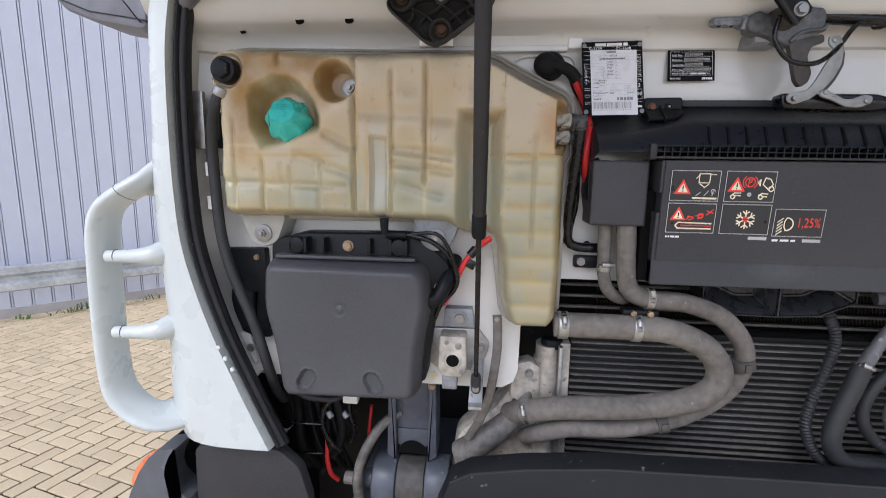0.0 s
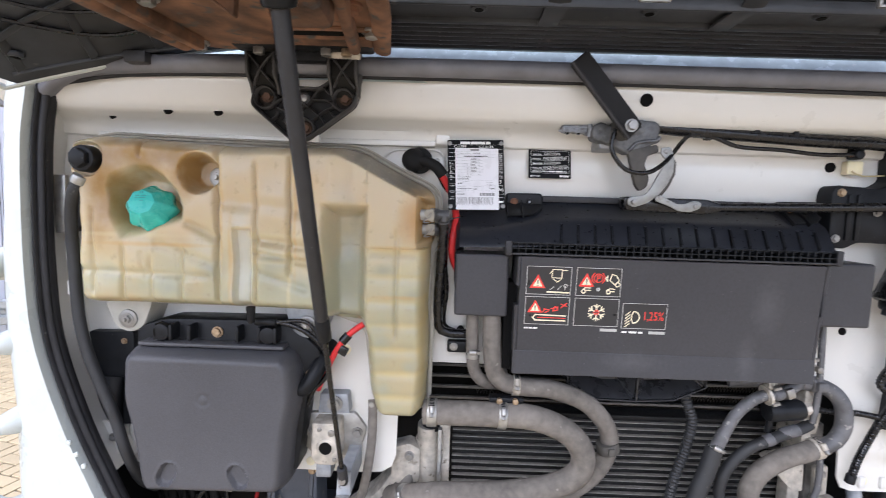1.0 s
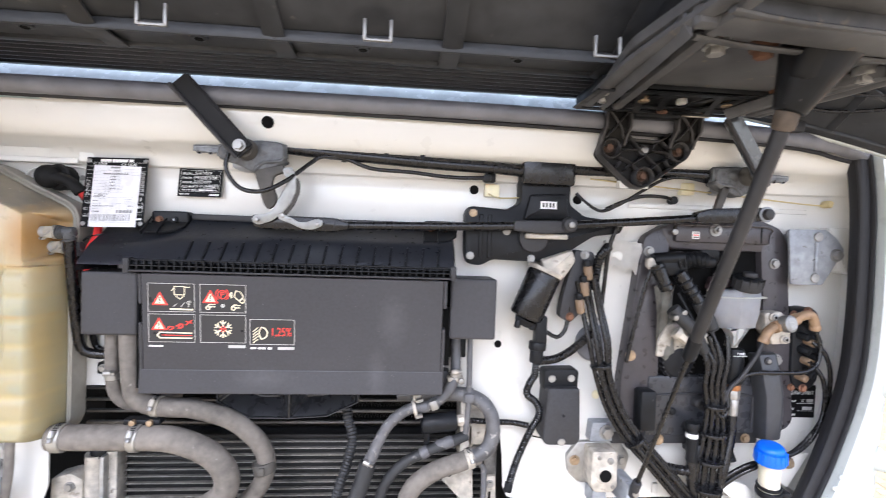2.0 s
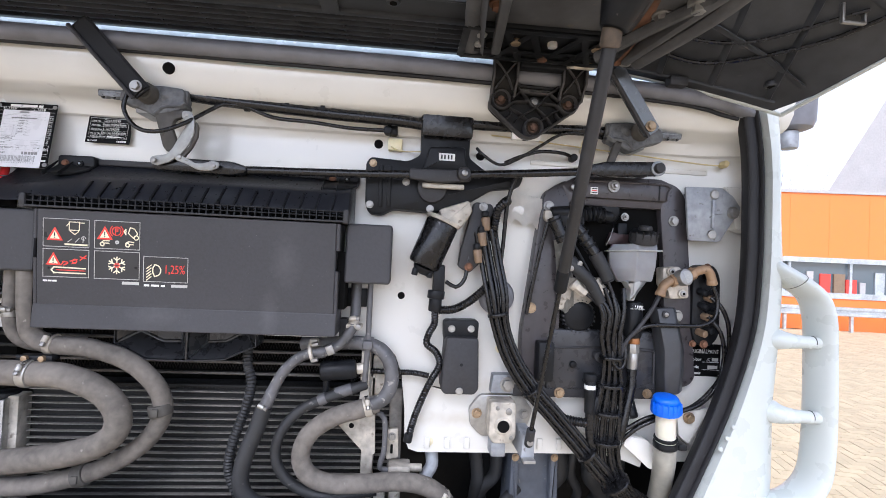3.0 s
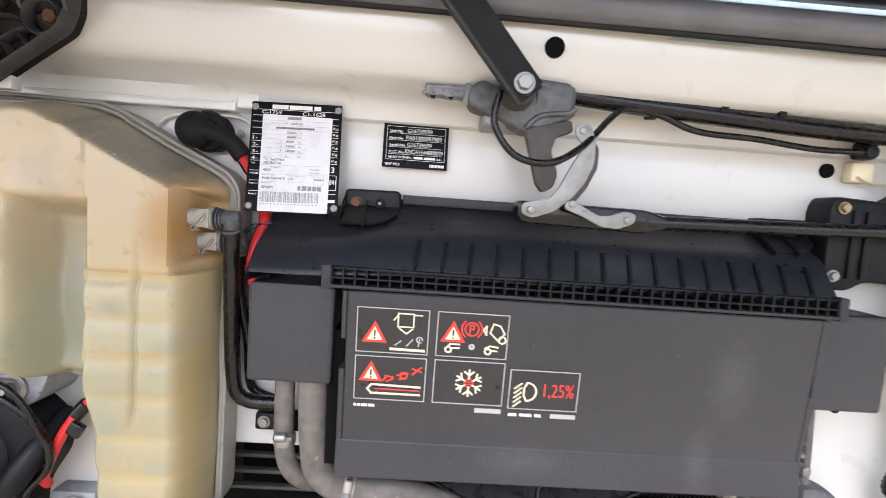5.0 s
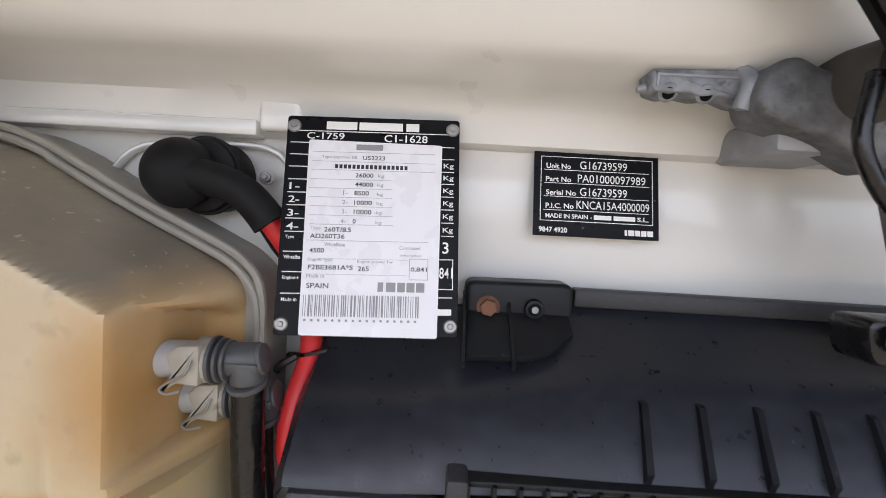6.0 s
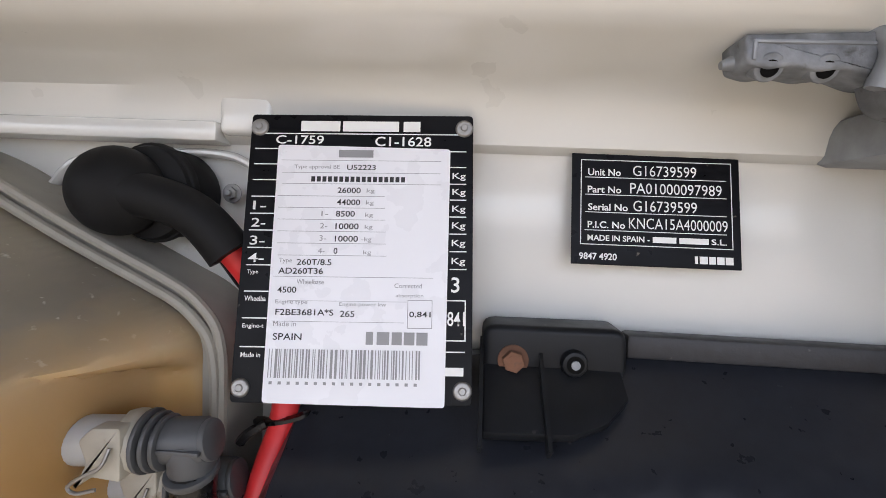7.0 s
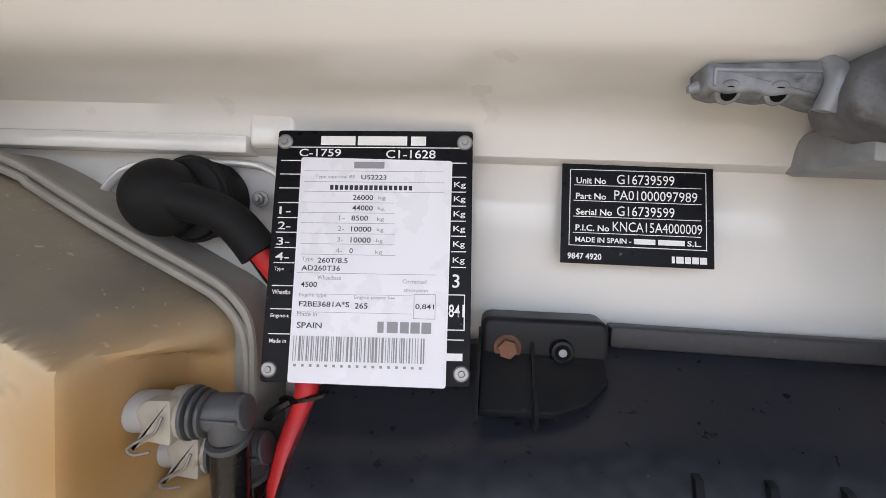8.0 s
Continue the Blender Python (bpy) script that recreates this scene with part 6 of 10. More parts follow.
for i in range(16):
    x = -0.180 + 0.0280 * i
    w = bmesh.new()
    for q in (-0.0016, 0.0016):
        for y, z in ((-0.0830, 1.6775), (-0.0850, 1.683), (-0.0655, 1.7085), (-0.060, 1.7095)):
            w.verts.new((x + q + (z - 1.68) * 0.12, y, z))
    bmesh.ops.convex_hull(w, input=w.verts)
    part("lid_rib", w, BLACK, lid, smooth=False)
# slatted lip between lid and front
lip = part("lip", box(-0.268, 0.268, -0.094, -0.055, 1.657, 1.6605, 0.001), GREYBLACK, hs)
part("lip_top", box(-0.268, 0.268, -0.090, -0.055, 1.675, 1.678, 0.001), BLACK, hs)
part("lip_back", box(-0.266, 0.266, -0.078, -0.07, 1.659, 1.677, 0), VOID, hs)
part("lip_bar", box(-0.268, 0.268, -0.0935, -0.080, 1.6665, 1.6685, 0.0005), BLACK, hs)
for i in range(46):
    x = -0.262 + 0.01165 * i
    part("lip_rib", box(x - 0.0009, x + 0.0009, -0.0928, -0.072, 1.659, 1.677, 0), BLACK, hs)
for x in (-0.267, 0.267):
    part("lip_end", box(x - 0.005, x + 0.005, -0.095, -0.06, 1.655, 1.680, 0.002), GREYBLACK, hs)
# mounting ears on the lid's back edge
for cx in (-0.236, 0.246):
    ear = part("mounting_ear", prism(rounded([(cx - 0.030, 1.759), (cx + 0.033, 1.760), (cx + 0.034, 1.740), (cx + 0.028, 1.730), (cx + 0.012, 1.726), (cx - 0.029, 1.720)], 0.006), -0.0200, 0.0, 0.003, seg=3), BLACK, hs)
    def apron(x, k):
        """Section of the ear's lower part, which follows the lid's slope."""
        return [(x, -0.012, 1.733), (x, -0.0195, 1.742), (x, -0.0225, 1.7395), (x, -0.0225 - 0.0265 * k, 1.7395 - 0.0165 * k), (x, -0.020 - 0.026 * k, 1.7365 - 0.0180 * k)]

    part("ear_apron", loft([apron(cx - 0.0290, 1.0), apron(cx + 0.006, 0.95), apron(cx + 0.020, 0.75), apron(cx + 0.0315, 0.35)], 0.001), BLACK, ear)
    for d in (-0.030, -0.004):
        w = bmesh.new()
        [w.verts.new((cx + d + q, y, z)) for q in (-0.0008, 0.0008) for y, z in ((-0.012, 1.752), (-0.0170, 1.750), (-0.058, 1.7215), (-0.052, 1.7165))]
        bmesh.ops.convex_hull(w, input=w.verts)
        part("ear_rib", w, BLACK, ear, smooth=False)
    fix("bolt", HEX_RUST, cx - 0.016, -0.0195, 1.7440, ear, 0.64)
    part("snap_ring", rod((cx + 0.0105, -0.018, 1.7445), (cx + 0.0105, -0.0240, 1.7445), 0.0062, 0.0055, seg=24, ease=0.001), BLACK, ear)
    part("snap_hole", rod((cx + 0.0105, -0.0238, 1.7445), (cx + 0.0105, -0.0244, 1.7445), 0.0038, seg=18), VOID, ear)
    part("snap_pin", rod((cx + 0.0105, -0.0241, 1.7445), (cx + 0.0105, -0.0251, 1.7445), 0.0020, seg=14), GREYCAST, ear)
# air duct mouth below
GLOSSDUCT = material("shiny_black_duct", (0.024, 0.025, 0.028), 0.3, var=0.25, scale=60, big=10, bump=0.05)
duct = thing("air_duct", "dark moulded two-part air tray under the filter housing", "air duct", (-0.01, -0.02, 1.39))
MOUTH = [(-0.144, 1.468), (-0.143, 1.422), (-0.088, 1.393), (-0.018, 1.392), (0.05, 1.396), (0.106, 1.422), (0.105, 1.468)]
# an open tray: thin walls round a sloping floor, split by a middle wall
part("back_wall", prism([(x, z) for x, z in MOUTH], 0.020, 0.024, 0.0005), GLOSSDUCT, duct)
for (ax, az), (bx, bz) in zip(MOUTH, MOUTH[1:]):
    part("tray_wall", sweep([(ax, -0.004, az), (bx, -0.004, bz)], 0.0013, 8, raw=True, ry=0.026, flat=True), GLOSSDUCT, duct)
    part("tray_edge", rod((ax, -0.030, az), (bx, -0.030, bz), 0.0012, seg=6), GREYBLACK, duct)
part("divider", box(-0.0185, -0.0155, -0.031, 0.02, 1.392, 1.468, 0.0005), GLOSSDUCT, duct)
# each half is a dished pan with four flat facets
for rim_, mid_ in (([(-0.142, 1.468), (-0.141, 1.423), (-0.087, 1.395), (-0.020, 1.394), (-0.020, 1.468)], [(-0.118, 1.462), (-0.116, 1.440), (-0.074, 1.421), (-0.040, 1.422), (-0.040, 1.462)]),
                   ([(-0.014, 1.468), (-0.014, 1.394), (0.049, 1.398), (0.104, 1.423), (0.103, 1.468)], [(0.006, 1.462), (0.006, 1.422), (0.040, 1.424), (0.078, 1.444), (0.078, 1.462)])):
    b = bmesh.new()
    front = [b.verts.new((x, -0.027, z)) for x, z in rim_]
    deep = [b.verts.new((x, 0.006, z)) for x, z in mid_]
    for j in range(5):
        b.faces.new((front[j], front[(j + 1) % 5], deep[(j + 1) % 5], deep[j]))
    b.faces.new(deep)
    bmesh.ops.recalc_face_normals(b, faces=b.faces[:])
    bmesh.ops.bevel(b, geom=[e for e in b.edges if len(e.link_faces) == 2], offset=0.003, segments=2, affect="EDGES")
    part("dished_pan", b, GLOSSDUCT, duct)

# pictogram stickers on the leaning front panel
FACE = Matrix.Translation((-0.1165, face_y(1.592) - 0.0006, 1.592)) @ Matrix.Rotation(math.atan(0.075), 4, "X")
st = thing("warning_stickers", "black warning stickers with red, cream and grey pictograms on the housing", "sticker", (-0.1165, face_y(1.592), 1.592))
cells = [(-118.5, -0.5), (-36.5, -0.5), (-118.5, -52.0), (-36.5, -52.0), (43.5, -54.0)]
STICK = material("sticker_black", (0.03, 0.03, 0.032), 0.35, var=0.1)
for n, (x, z) in enumerate(cells):
    w, h = 74.0, 48.0 if n < 4 else 44.0
    placed("sticker", bars([(x - 1, z - 1, w + 2, h + 2)], 0.0), STICK, st, FACE)
    placed("frame_line", bars([(x, z, w, 1.0), (x, z + h - 1.0, w, 1.0), (x, z, 1.0, h), (x + w - 1.0, z, 1.0, h)], 0.0003), GREYINK, st, FACE)


def triangle(x, z, k):
    red = bmesh.new()
    for s, d, bm_ in ((1.0, 0.0004, red),):
        v = [bm_.verts.new(((x + a * k) / 1000, -d, (z + c * k) / 1000)) for a, c in ((-13, -10), (13, -10), (0, 13))]
        bm_.faces.new(v)
    placed("triangle", red, REDINK, st, FACE)
    inner = bmesh.new()
    inner.faces.new([inner.verts.new(((x + a * k) / 1000, -0.0007, (z + c * k) / 1000)) for a, c in ((-8, -7.3), (8, -7.3), (0, 7))])
    placed("triangle_field", inner, CREAM, st, FACE)
    placed("mark", bars([(x - 0.9 * k, z - 3.0 * k, 1.8 * k, 6.5 * k), (x - 0.9 * k, z - 6.3 * k, 1.8 * k, 1.8 * k)], 0.0010), BLACKINK, st, FACE)


def strokes(lines, width, mat, close=False):
    b = bmesh.new()
    for pts in lines:
        pts = pts + pts[:1] if close else pts
        for (ax, az), (bx, bz) in zip(pts, pts[1:]):
            d = Vector((bx - ax, bz - az)).normalized() * width / 2
            q = [(ax - d.x - d.y, az - d.y + d.x), (bx + d.x - d.y, bz + d.y + d.x), (bx + d.x + d.y, bz + d.y - d.x), (ax - d.x + d.y, az - d.y - d.x)]
            b.faces.new([b.verts.new((u / 1000, -0.0006 - 0.000002 * len(b.faces), k / 1000)) for u, k in q])
    return placed("pictogram", b, mat, st, FACE)


def arc(x, z, r, a0, a1, n=10):
    return [(x + r * math.cos(radians(a0 + (a1 - a0) * i / n)), z + r * math.sin(radians(a0 + (a1 - a0) * i / n))) for i in range(n + 1)]


x, z = cells[0]
triangle(x + 19, z + 21, 1.0)
strokes([[(x + 42, z + 43), (x + 58, z + 43), (x + 58, z + 29), (x + 42, z + 29), (x + 42, z + 43)], [(x + 38, z + 36), (x + 42, z + 41)], [(x + 58, z + 42), (x + 66, z + 42)], [(x + 44, z + 27), (x + 51, z + 22), (x + 57, z + 27)]], 1.5, CREAM)
strokes([[(x + 40, z + 9), (x + 46, z + 14)], [(x + 52, z + 9), (x + 58, z + 16)], [(x + 64, z + 9), (x + 65, z + 17)], arc(x + 65, z + 16, 3, 0, 300)], 1.2, GREYINK)
strokes([[(x + 36, z + 5), (x + 70, z + 4.5)]], 2.8, CREAM)
x, z = cells[1]
triangle(x + 17, z + 26, 1.0)
strokes([arc(x + 36, z + 31, 7.0, 0, 360, 20), arc(x + 36, z + 31, 10.5, 130, 230), arc(x + 36, z + 31, 10.5, -50, 50), [(x + 34, z + 26), (x + 34, z + 35), (x + 38, z + 35), (x + 38, z + 31), (x + 34, z + 31)]], 1.5, REDINK)
strokes([[(x + 48, z + 31), (x + 51, z + 35), (x + 51, z + 26), (x + 48, z + 31)], [(x + 55, z + 28), (x + 58, z + 38), (x + 65, z + 36), (x + 70, z + 28), (x + 64, z + 20), (x + 55, z + 28)], arc(x + 68, z + 21, 3.6, 0, 360, 14)], 1.7, CREAM)
strokes([[(x + 10, z + 9), (x + 15, z + 14), (x + 24, z + 14)], [(x + 15, z + 10), (x + 24, z + 10)], arc(x + 13, z + 8, 3, 0, 360), [(x + 51, z + 11), (x + 56, z + 14), (x + 64, z + 13)], arc(x + 54, z + 8, 3, 0, 360), [(x + 57, z + 9), (x + 63, z + 9)]], 1.8, CREAM)
strokes([arc(x + 37, z + 12, 2.0, 0, 360)], 2.2, GREYINK)
x, z = cells[2]
triangle(x + 17, z + 30, 0.95)
strokes([[(x + 30, z + 22), (x + 34, z + 27)], [(x + 32, z + 27), (x + 40, z + 26)], [(x + 34, z + 21), (x + 40, z + 24)], arc(x + 51, z + 28, 3.5, 0, 360), [(x + 44, z + 28), (x + 55, z + 31)], [(x + 47, z + 24), (x + 54, z + 26)], [(x + 60, z + 30), (x + 69, z + 38)], [(x + 60, z + 36), (x + 69, z + 33)]], 1.7, REDINK)
strokes([[(x + 68, z + 16), (x + 18, z + 17), (x + 14, z + 12), (x + 18, z + 7.5), (x + 68, z + 7.5)]], 2.2, CREAM)
strokes([[(x + 22, z + 12.4), (x + 68, z + 12)]], 1.3, REDINK)
x, z = cells[3]
cx_, cz_ = x + 37, z + 24
strokes([[(cx_ + 4.5 * math.cos(a), cz_ + 4.5 * math.sin(a)), (cx_ + 14 * math.cos(a), cz_ + 14 * math.sin(a))] for a in (radians(30 + 60 * k) for k in range(6))]
        + [[(cx_ + 13 * math.cos(a + q), cz_ + 13 * math.sin(a + q)), (cx_ + 8.5 * math.cos(a), cz_ + 8.5 * math.sin(a)), (cx_ + 13 * math.cos(a - q), cz_ + 13 * math.sin(a - q))] for q in (0.35,) for a in (radians(30 + 60 * k) for k in range(6))], 2.0, CREAM)
strokes([arc(cx_, cz_, 4.6, 0, 360, 6), [(cx_ - 2.5, cz_ + 1.2), (cx_ + 2.5, cz_ + 1.2)], [(cx_ - 2.5, cz_ - 1.4), (cx_ + 2.5, cz_ - 1.4)]], 1.3, REDINK)
x, z = cells[4]
strokes([arc(x + 19, z + 20, 10, -90, 90, 12) + [(x + 19, z + 30), (x + 16, z + 24), (x + 16, z + 16), (x + 19, z + 10)]], 2.0, CREAM)
strokes([[(x + 13, z + 29 - 5 * k), (x + 6, z + 23 - 5 * k)] for k in range(5)], 1.7, CREAM)
placed("figures", lettering([("1,25%", x + 37, z + 13, 32, 17)], 0.0006), REDINK, st, FACE)
placed("small_print", bars([(-118, -60, 3, 3), (-114, -60, 3, 3), (-110, -60, 6, 3), (-103, -60, 7, 3), (45, -62, 9, 3.4), (57, -62, 13, 3.4), (73, -62, 7, 3.4)], 0.0004), WHITEINK, st, FACE)
placed("maker_mark", bars([(9, -60.5, 28, 5), (90, -62.5, 27, 5)], 0.0003), GREYINK, st, FACE)

# ---- type plate and number plate on the front sheet ----
TP = plate_pose((-0.3700, -0.0205, 1.8425), (-0.2790, -0.0155, 1.8455), (-0.3640, -0.0445, 1.7320))
tpl = thing("type_plate", "black riveted type plate with a crooked silver-white label on it", "plate", (-0.322, -0.03, 1.789))
placed("backing", prism(rounded([(-0.0495, 0.0625), (0.0495, 0.0625), (0.0495, -0.0622), (-0.0495, -0.0622)], 0.002), 0.0, 0.0012, 0.0003), PLATE, tpl, TP)
for x, z in ((-0.0455, 0.0563), (0.0455, 0.0563), (-0.0455, -0.0563), (0.0455, -0.0563)):
    shared("rivet", RIVET, TP @ Matrix.Translation((x, 0, z)), tpl)
for x, z in ((-0.030, 0.045), (0.030, 0.045), (-0.030, -0.045), (0.030, -0.045)):
    placed("standoff", rod((x, 0.001, z), (x, 0.05, z), 0.003, seg=10), ZINC, tpl, TP)
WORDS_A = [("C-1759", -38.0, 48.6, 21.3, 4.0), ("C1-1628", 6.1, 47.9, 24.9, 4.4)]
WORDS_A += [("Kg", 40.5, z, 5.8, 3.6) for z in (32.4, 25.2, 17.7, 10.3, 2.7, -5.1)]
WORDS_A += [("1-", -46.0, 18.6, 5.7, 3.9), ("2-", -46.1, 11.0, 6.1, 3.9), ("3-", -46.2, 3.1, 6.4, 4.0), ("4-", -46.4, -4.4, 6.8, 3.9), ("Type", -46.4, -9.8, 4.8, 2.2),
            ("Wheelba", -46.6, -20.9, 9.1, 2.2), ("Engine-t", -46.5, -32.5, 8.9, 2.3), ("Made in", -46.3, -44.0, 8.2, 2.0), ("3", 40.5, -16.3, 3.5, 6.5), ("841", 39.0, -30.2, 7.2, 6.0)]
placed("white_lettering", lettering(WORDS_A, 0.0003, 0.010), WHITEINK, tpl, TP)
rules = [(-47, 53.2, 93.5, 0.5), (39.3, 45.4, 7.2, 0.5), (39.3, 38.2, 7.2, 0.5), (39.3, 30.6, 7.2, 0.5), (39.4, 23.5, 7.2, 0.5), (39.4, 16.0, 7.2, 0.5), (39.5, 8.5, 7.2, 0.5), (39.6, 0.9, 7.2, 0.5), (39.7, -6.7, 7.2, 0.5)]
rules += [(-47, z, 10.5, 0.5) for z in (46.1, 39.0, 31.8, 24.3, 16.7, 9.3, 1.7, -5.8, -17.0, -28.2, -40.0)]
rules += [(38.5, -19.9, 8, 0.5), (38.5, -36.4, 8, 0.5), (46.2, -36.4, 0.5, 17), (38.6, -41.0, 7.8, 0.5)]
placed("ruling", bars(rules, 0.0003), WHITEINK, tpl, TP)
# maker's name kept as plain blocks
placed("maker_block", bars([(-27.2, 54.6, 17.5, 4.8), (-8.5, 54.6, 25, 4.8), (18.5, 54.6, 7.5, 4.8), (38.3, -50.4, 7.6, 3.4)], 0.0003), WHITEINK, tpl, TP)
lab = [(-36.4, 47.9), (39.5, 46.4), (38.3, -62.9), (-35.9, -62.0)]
b = prism(rounded([(x / 1000, z / 1000) for x, z in lab], 0.0015), -0.0011, -0.0005, 0)
label_ob = placed("label", b, LABEL, tpl, TP, "silver-white printed label")
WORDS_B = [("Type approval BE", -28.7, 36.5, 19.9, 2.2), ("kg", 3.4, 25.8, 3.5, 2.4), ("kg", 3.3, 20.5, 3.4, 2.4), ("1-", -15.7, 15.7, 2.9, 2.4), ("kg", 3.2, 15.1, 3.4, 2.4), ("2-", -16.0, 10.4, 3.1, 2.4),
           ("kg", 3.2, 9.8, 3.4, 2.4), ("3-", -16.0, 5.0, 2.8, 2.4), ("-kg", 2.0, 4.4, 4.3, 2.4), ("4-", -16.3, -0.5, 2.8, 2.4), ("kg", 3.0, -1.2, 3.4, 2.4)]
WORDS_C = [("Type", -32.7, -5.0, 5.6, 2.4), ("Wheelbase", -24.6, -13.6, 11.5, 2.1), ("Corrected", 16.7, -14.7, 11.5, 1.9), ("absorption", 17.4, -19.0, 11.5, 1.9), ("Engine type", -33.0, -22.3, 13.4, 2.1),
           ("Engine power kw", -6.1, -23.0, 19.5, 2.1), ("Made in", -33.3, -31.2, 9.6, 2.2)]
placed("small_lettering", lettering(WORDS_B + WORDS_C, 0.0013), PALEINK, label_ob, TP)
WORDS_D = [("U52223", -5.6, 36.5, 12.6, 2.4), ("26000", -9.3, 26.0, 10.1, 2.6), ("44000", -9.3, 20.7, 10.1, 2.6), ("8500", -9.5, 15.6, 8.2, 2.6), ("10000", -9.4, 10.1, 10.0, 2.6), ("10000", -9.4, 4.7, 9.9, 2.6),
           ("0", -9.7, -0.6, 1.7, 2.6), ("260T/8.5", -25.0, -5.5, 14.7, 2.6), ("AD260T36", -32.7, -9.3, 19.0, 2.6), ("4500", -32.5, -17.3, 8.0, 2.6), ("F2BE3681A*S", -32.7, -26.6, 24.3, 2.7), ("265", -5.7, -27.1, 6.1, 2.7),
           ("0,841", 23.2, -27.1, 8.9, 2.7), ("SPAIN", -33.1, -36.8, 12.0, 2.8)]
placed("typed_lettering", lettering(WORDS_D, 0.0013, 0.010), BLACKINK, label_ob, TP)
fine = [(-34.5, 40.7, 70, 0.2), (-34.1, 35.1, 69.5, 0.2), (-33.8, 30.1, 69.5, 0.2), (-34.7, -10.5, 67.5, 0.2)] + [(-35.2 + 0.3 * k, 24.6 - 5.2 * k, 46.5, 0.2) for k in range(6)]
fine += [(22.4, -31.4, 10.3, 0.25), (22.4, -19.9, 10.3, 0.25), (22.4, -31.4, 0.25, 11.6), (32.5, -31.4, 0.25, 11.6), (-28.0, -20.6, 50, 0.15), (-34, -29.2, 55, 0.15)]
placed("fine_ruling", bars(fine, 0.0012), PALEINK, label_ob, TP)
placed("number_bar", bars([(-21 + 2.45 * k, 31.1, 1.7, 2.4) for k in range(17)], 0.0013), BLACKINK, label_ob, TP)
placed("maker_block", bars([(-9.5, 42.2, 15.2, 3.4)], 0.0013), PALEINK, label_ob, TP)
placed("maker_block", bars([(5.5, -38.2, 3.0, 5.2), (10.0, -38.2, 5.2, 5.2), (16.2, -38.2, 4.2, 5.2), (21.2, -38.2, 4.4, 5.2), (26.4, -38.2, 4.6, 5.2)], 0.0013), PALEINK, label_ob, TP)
rng = random.Random(4)
x, code = -34.2, []
while x < 28.5:
    w = rng.choice((0.35, 0.35, 0.7, 1.05))
    code.append((x, -52.0, w, 11.6))
    x += w + rng.choice((0.35, 0.45, 0.8, 1.1))
placed("barcode", bars(code, 0.0013), PALEINK, label_ob, TP)
placed("code_strip", bars([(-33.5 + 3.7 * k, -54.6, 1.3, 1.2) for k in range(17)], 0.0013), PALEINK, label_ob, TP)

NP = plate_pose((-0.2280, -0.0005, 1.8400), (-0.1520, 0.0005, 1.8405), (-0.2275, -0.0105, 1.7870))
npl = thing("component_plate", "black glued maker's plate with white lettering on the white sheet", "plate", (-0.19, -0.005, 1.814))
placed("backing", box(-0.0378, 0.0378, 0.0, 0.0012, -0.0265, 0.0265, 0.0003), PLATE, npl, NP)
placed("foam_pad", box(-0.034, 0.034, 0.0012, 0.012, -0.023, 0.023, 0.001), BLACK, npl, NP)
WORDS_E = [("Unit No", -30.6, 15.0, 15.0, 3.3), ("Part No", -30.7, 6.8, 15.3, 3.2), ("Serial No", -30.5, -1.5, 18.1, 3.3), ("P.I.C. No", -30.6, -9.7, 16.9, 3.2), ("MADE IN SPAIN -", -30.6, -15.6, 27.9, 2.7), ("S.L.", 24.6, -15.6, 6.8, 2.7),
           ("9847 4920", -34.3, -24.4, 16.9, 3.2)]
WORDS_F = [("G16739599", -10.1, 15.3, 28.6, 5.0), ("PA01000097989", -11.4, 7.0, 41.1, 5.0), ("G16739599", -10.0, -1.3, 28.5, 5.0), ("KNCA15A4000009", -12.0, -9.4, 43.9, 5.0)]
placed("white_lettering", lettering(WORDS_E, 0.0003, 0.020), WHITEINK, npl, NP)
placed("stamped_lettering", lettering(WORDS_F, 0.0003), WHITEINK, npl, NP)
placed("ruling", bars([(-31.8, 14.0, 63.6, 0.35), (-31.9, 5.8, 63.6, 0.35), (-31.9, -2.5, 63.4, 0.35), (-32.0, -10.9, 63.4, 0.35), (-33.9, -17.5, 68, 0.4), (-33.9, 22.2, 68, 0.4), (-33.9, -17.5, 0.4, 40), (33.7, -17.5, 0.4, 40)], 0.0003), WHITEINK, npl, NP)
placed("maker_block", bars([(-1.4, -15.6, 10.5, 2.7), (10.4, -15.6, 13, 2.7), (17.1, -24.4, 1.4, 3.4), (19.2, -24.4, 3.6, 3.4), (23.4, -24.4, 2.9, 3.4), (26.9, -24.4, 3.2, 3.4), (30.6, -24.4, 3.4, 3.4)], 0.0003), WHITEINK, npl, NP)

# ---- radiator ----
rad = thing("radiator", "dusty radiator core with horizontal tubes and fine fins", "radiator", (0.0, 0.1, 1.02))
part("core", box(-0.345, 0.36, 0.070, 0.10, 0.90, 1.318, 0.001), FIN, rad)
for k in range(30):
    z = 1.3105 - 0.0137 * k
    part("cooling_tube", box(-0.345, 0.36, 0.057, 0.066, z - 0.0011, z + 0.0011, 0.0004, seg=1), TUBE, rad)
part("top_rail", box(-0.36, 0.375, 0.056, 0.10, 1.319, 1.326, 0.002), FIN, rad)
part("right_rail", box(0.358, 0.385, 0.045, 0.11, 0.90, 1.33, 0.003), TUBE, rad)
DUSTYBAR = material("dusty_cooler_bar", (0.105, 0.098, 0.088), 0.6, metal=0.2, var=0.35, scale=90, big=9, spots=0.2, spot_color=(0.05, 0.046, 0.04))
DUSTYFIN = material("brown_dusty_fin", (0.075, 0.064, 0.050), 0.65, metal=0.3, var=0.5, scale=60, big=7, spots=0.3, spot_color=(0.012, 0.011, 0.01))
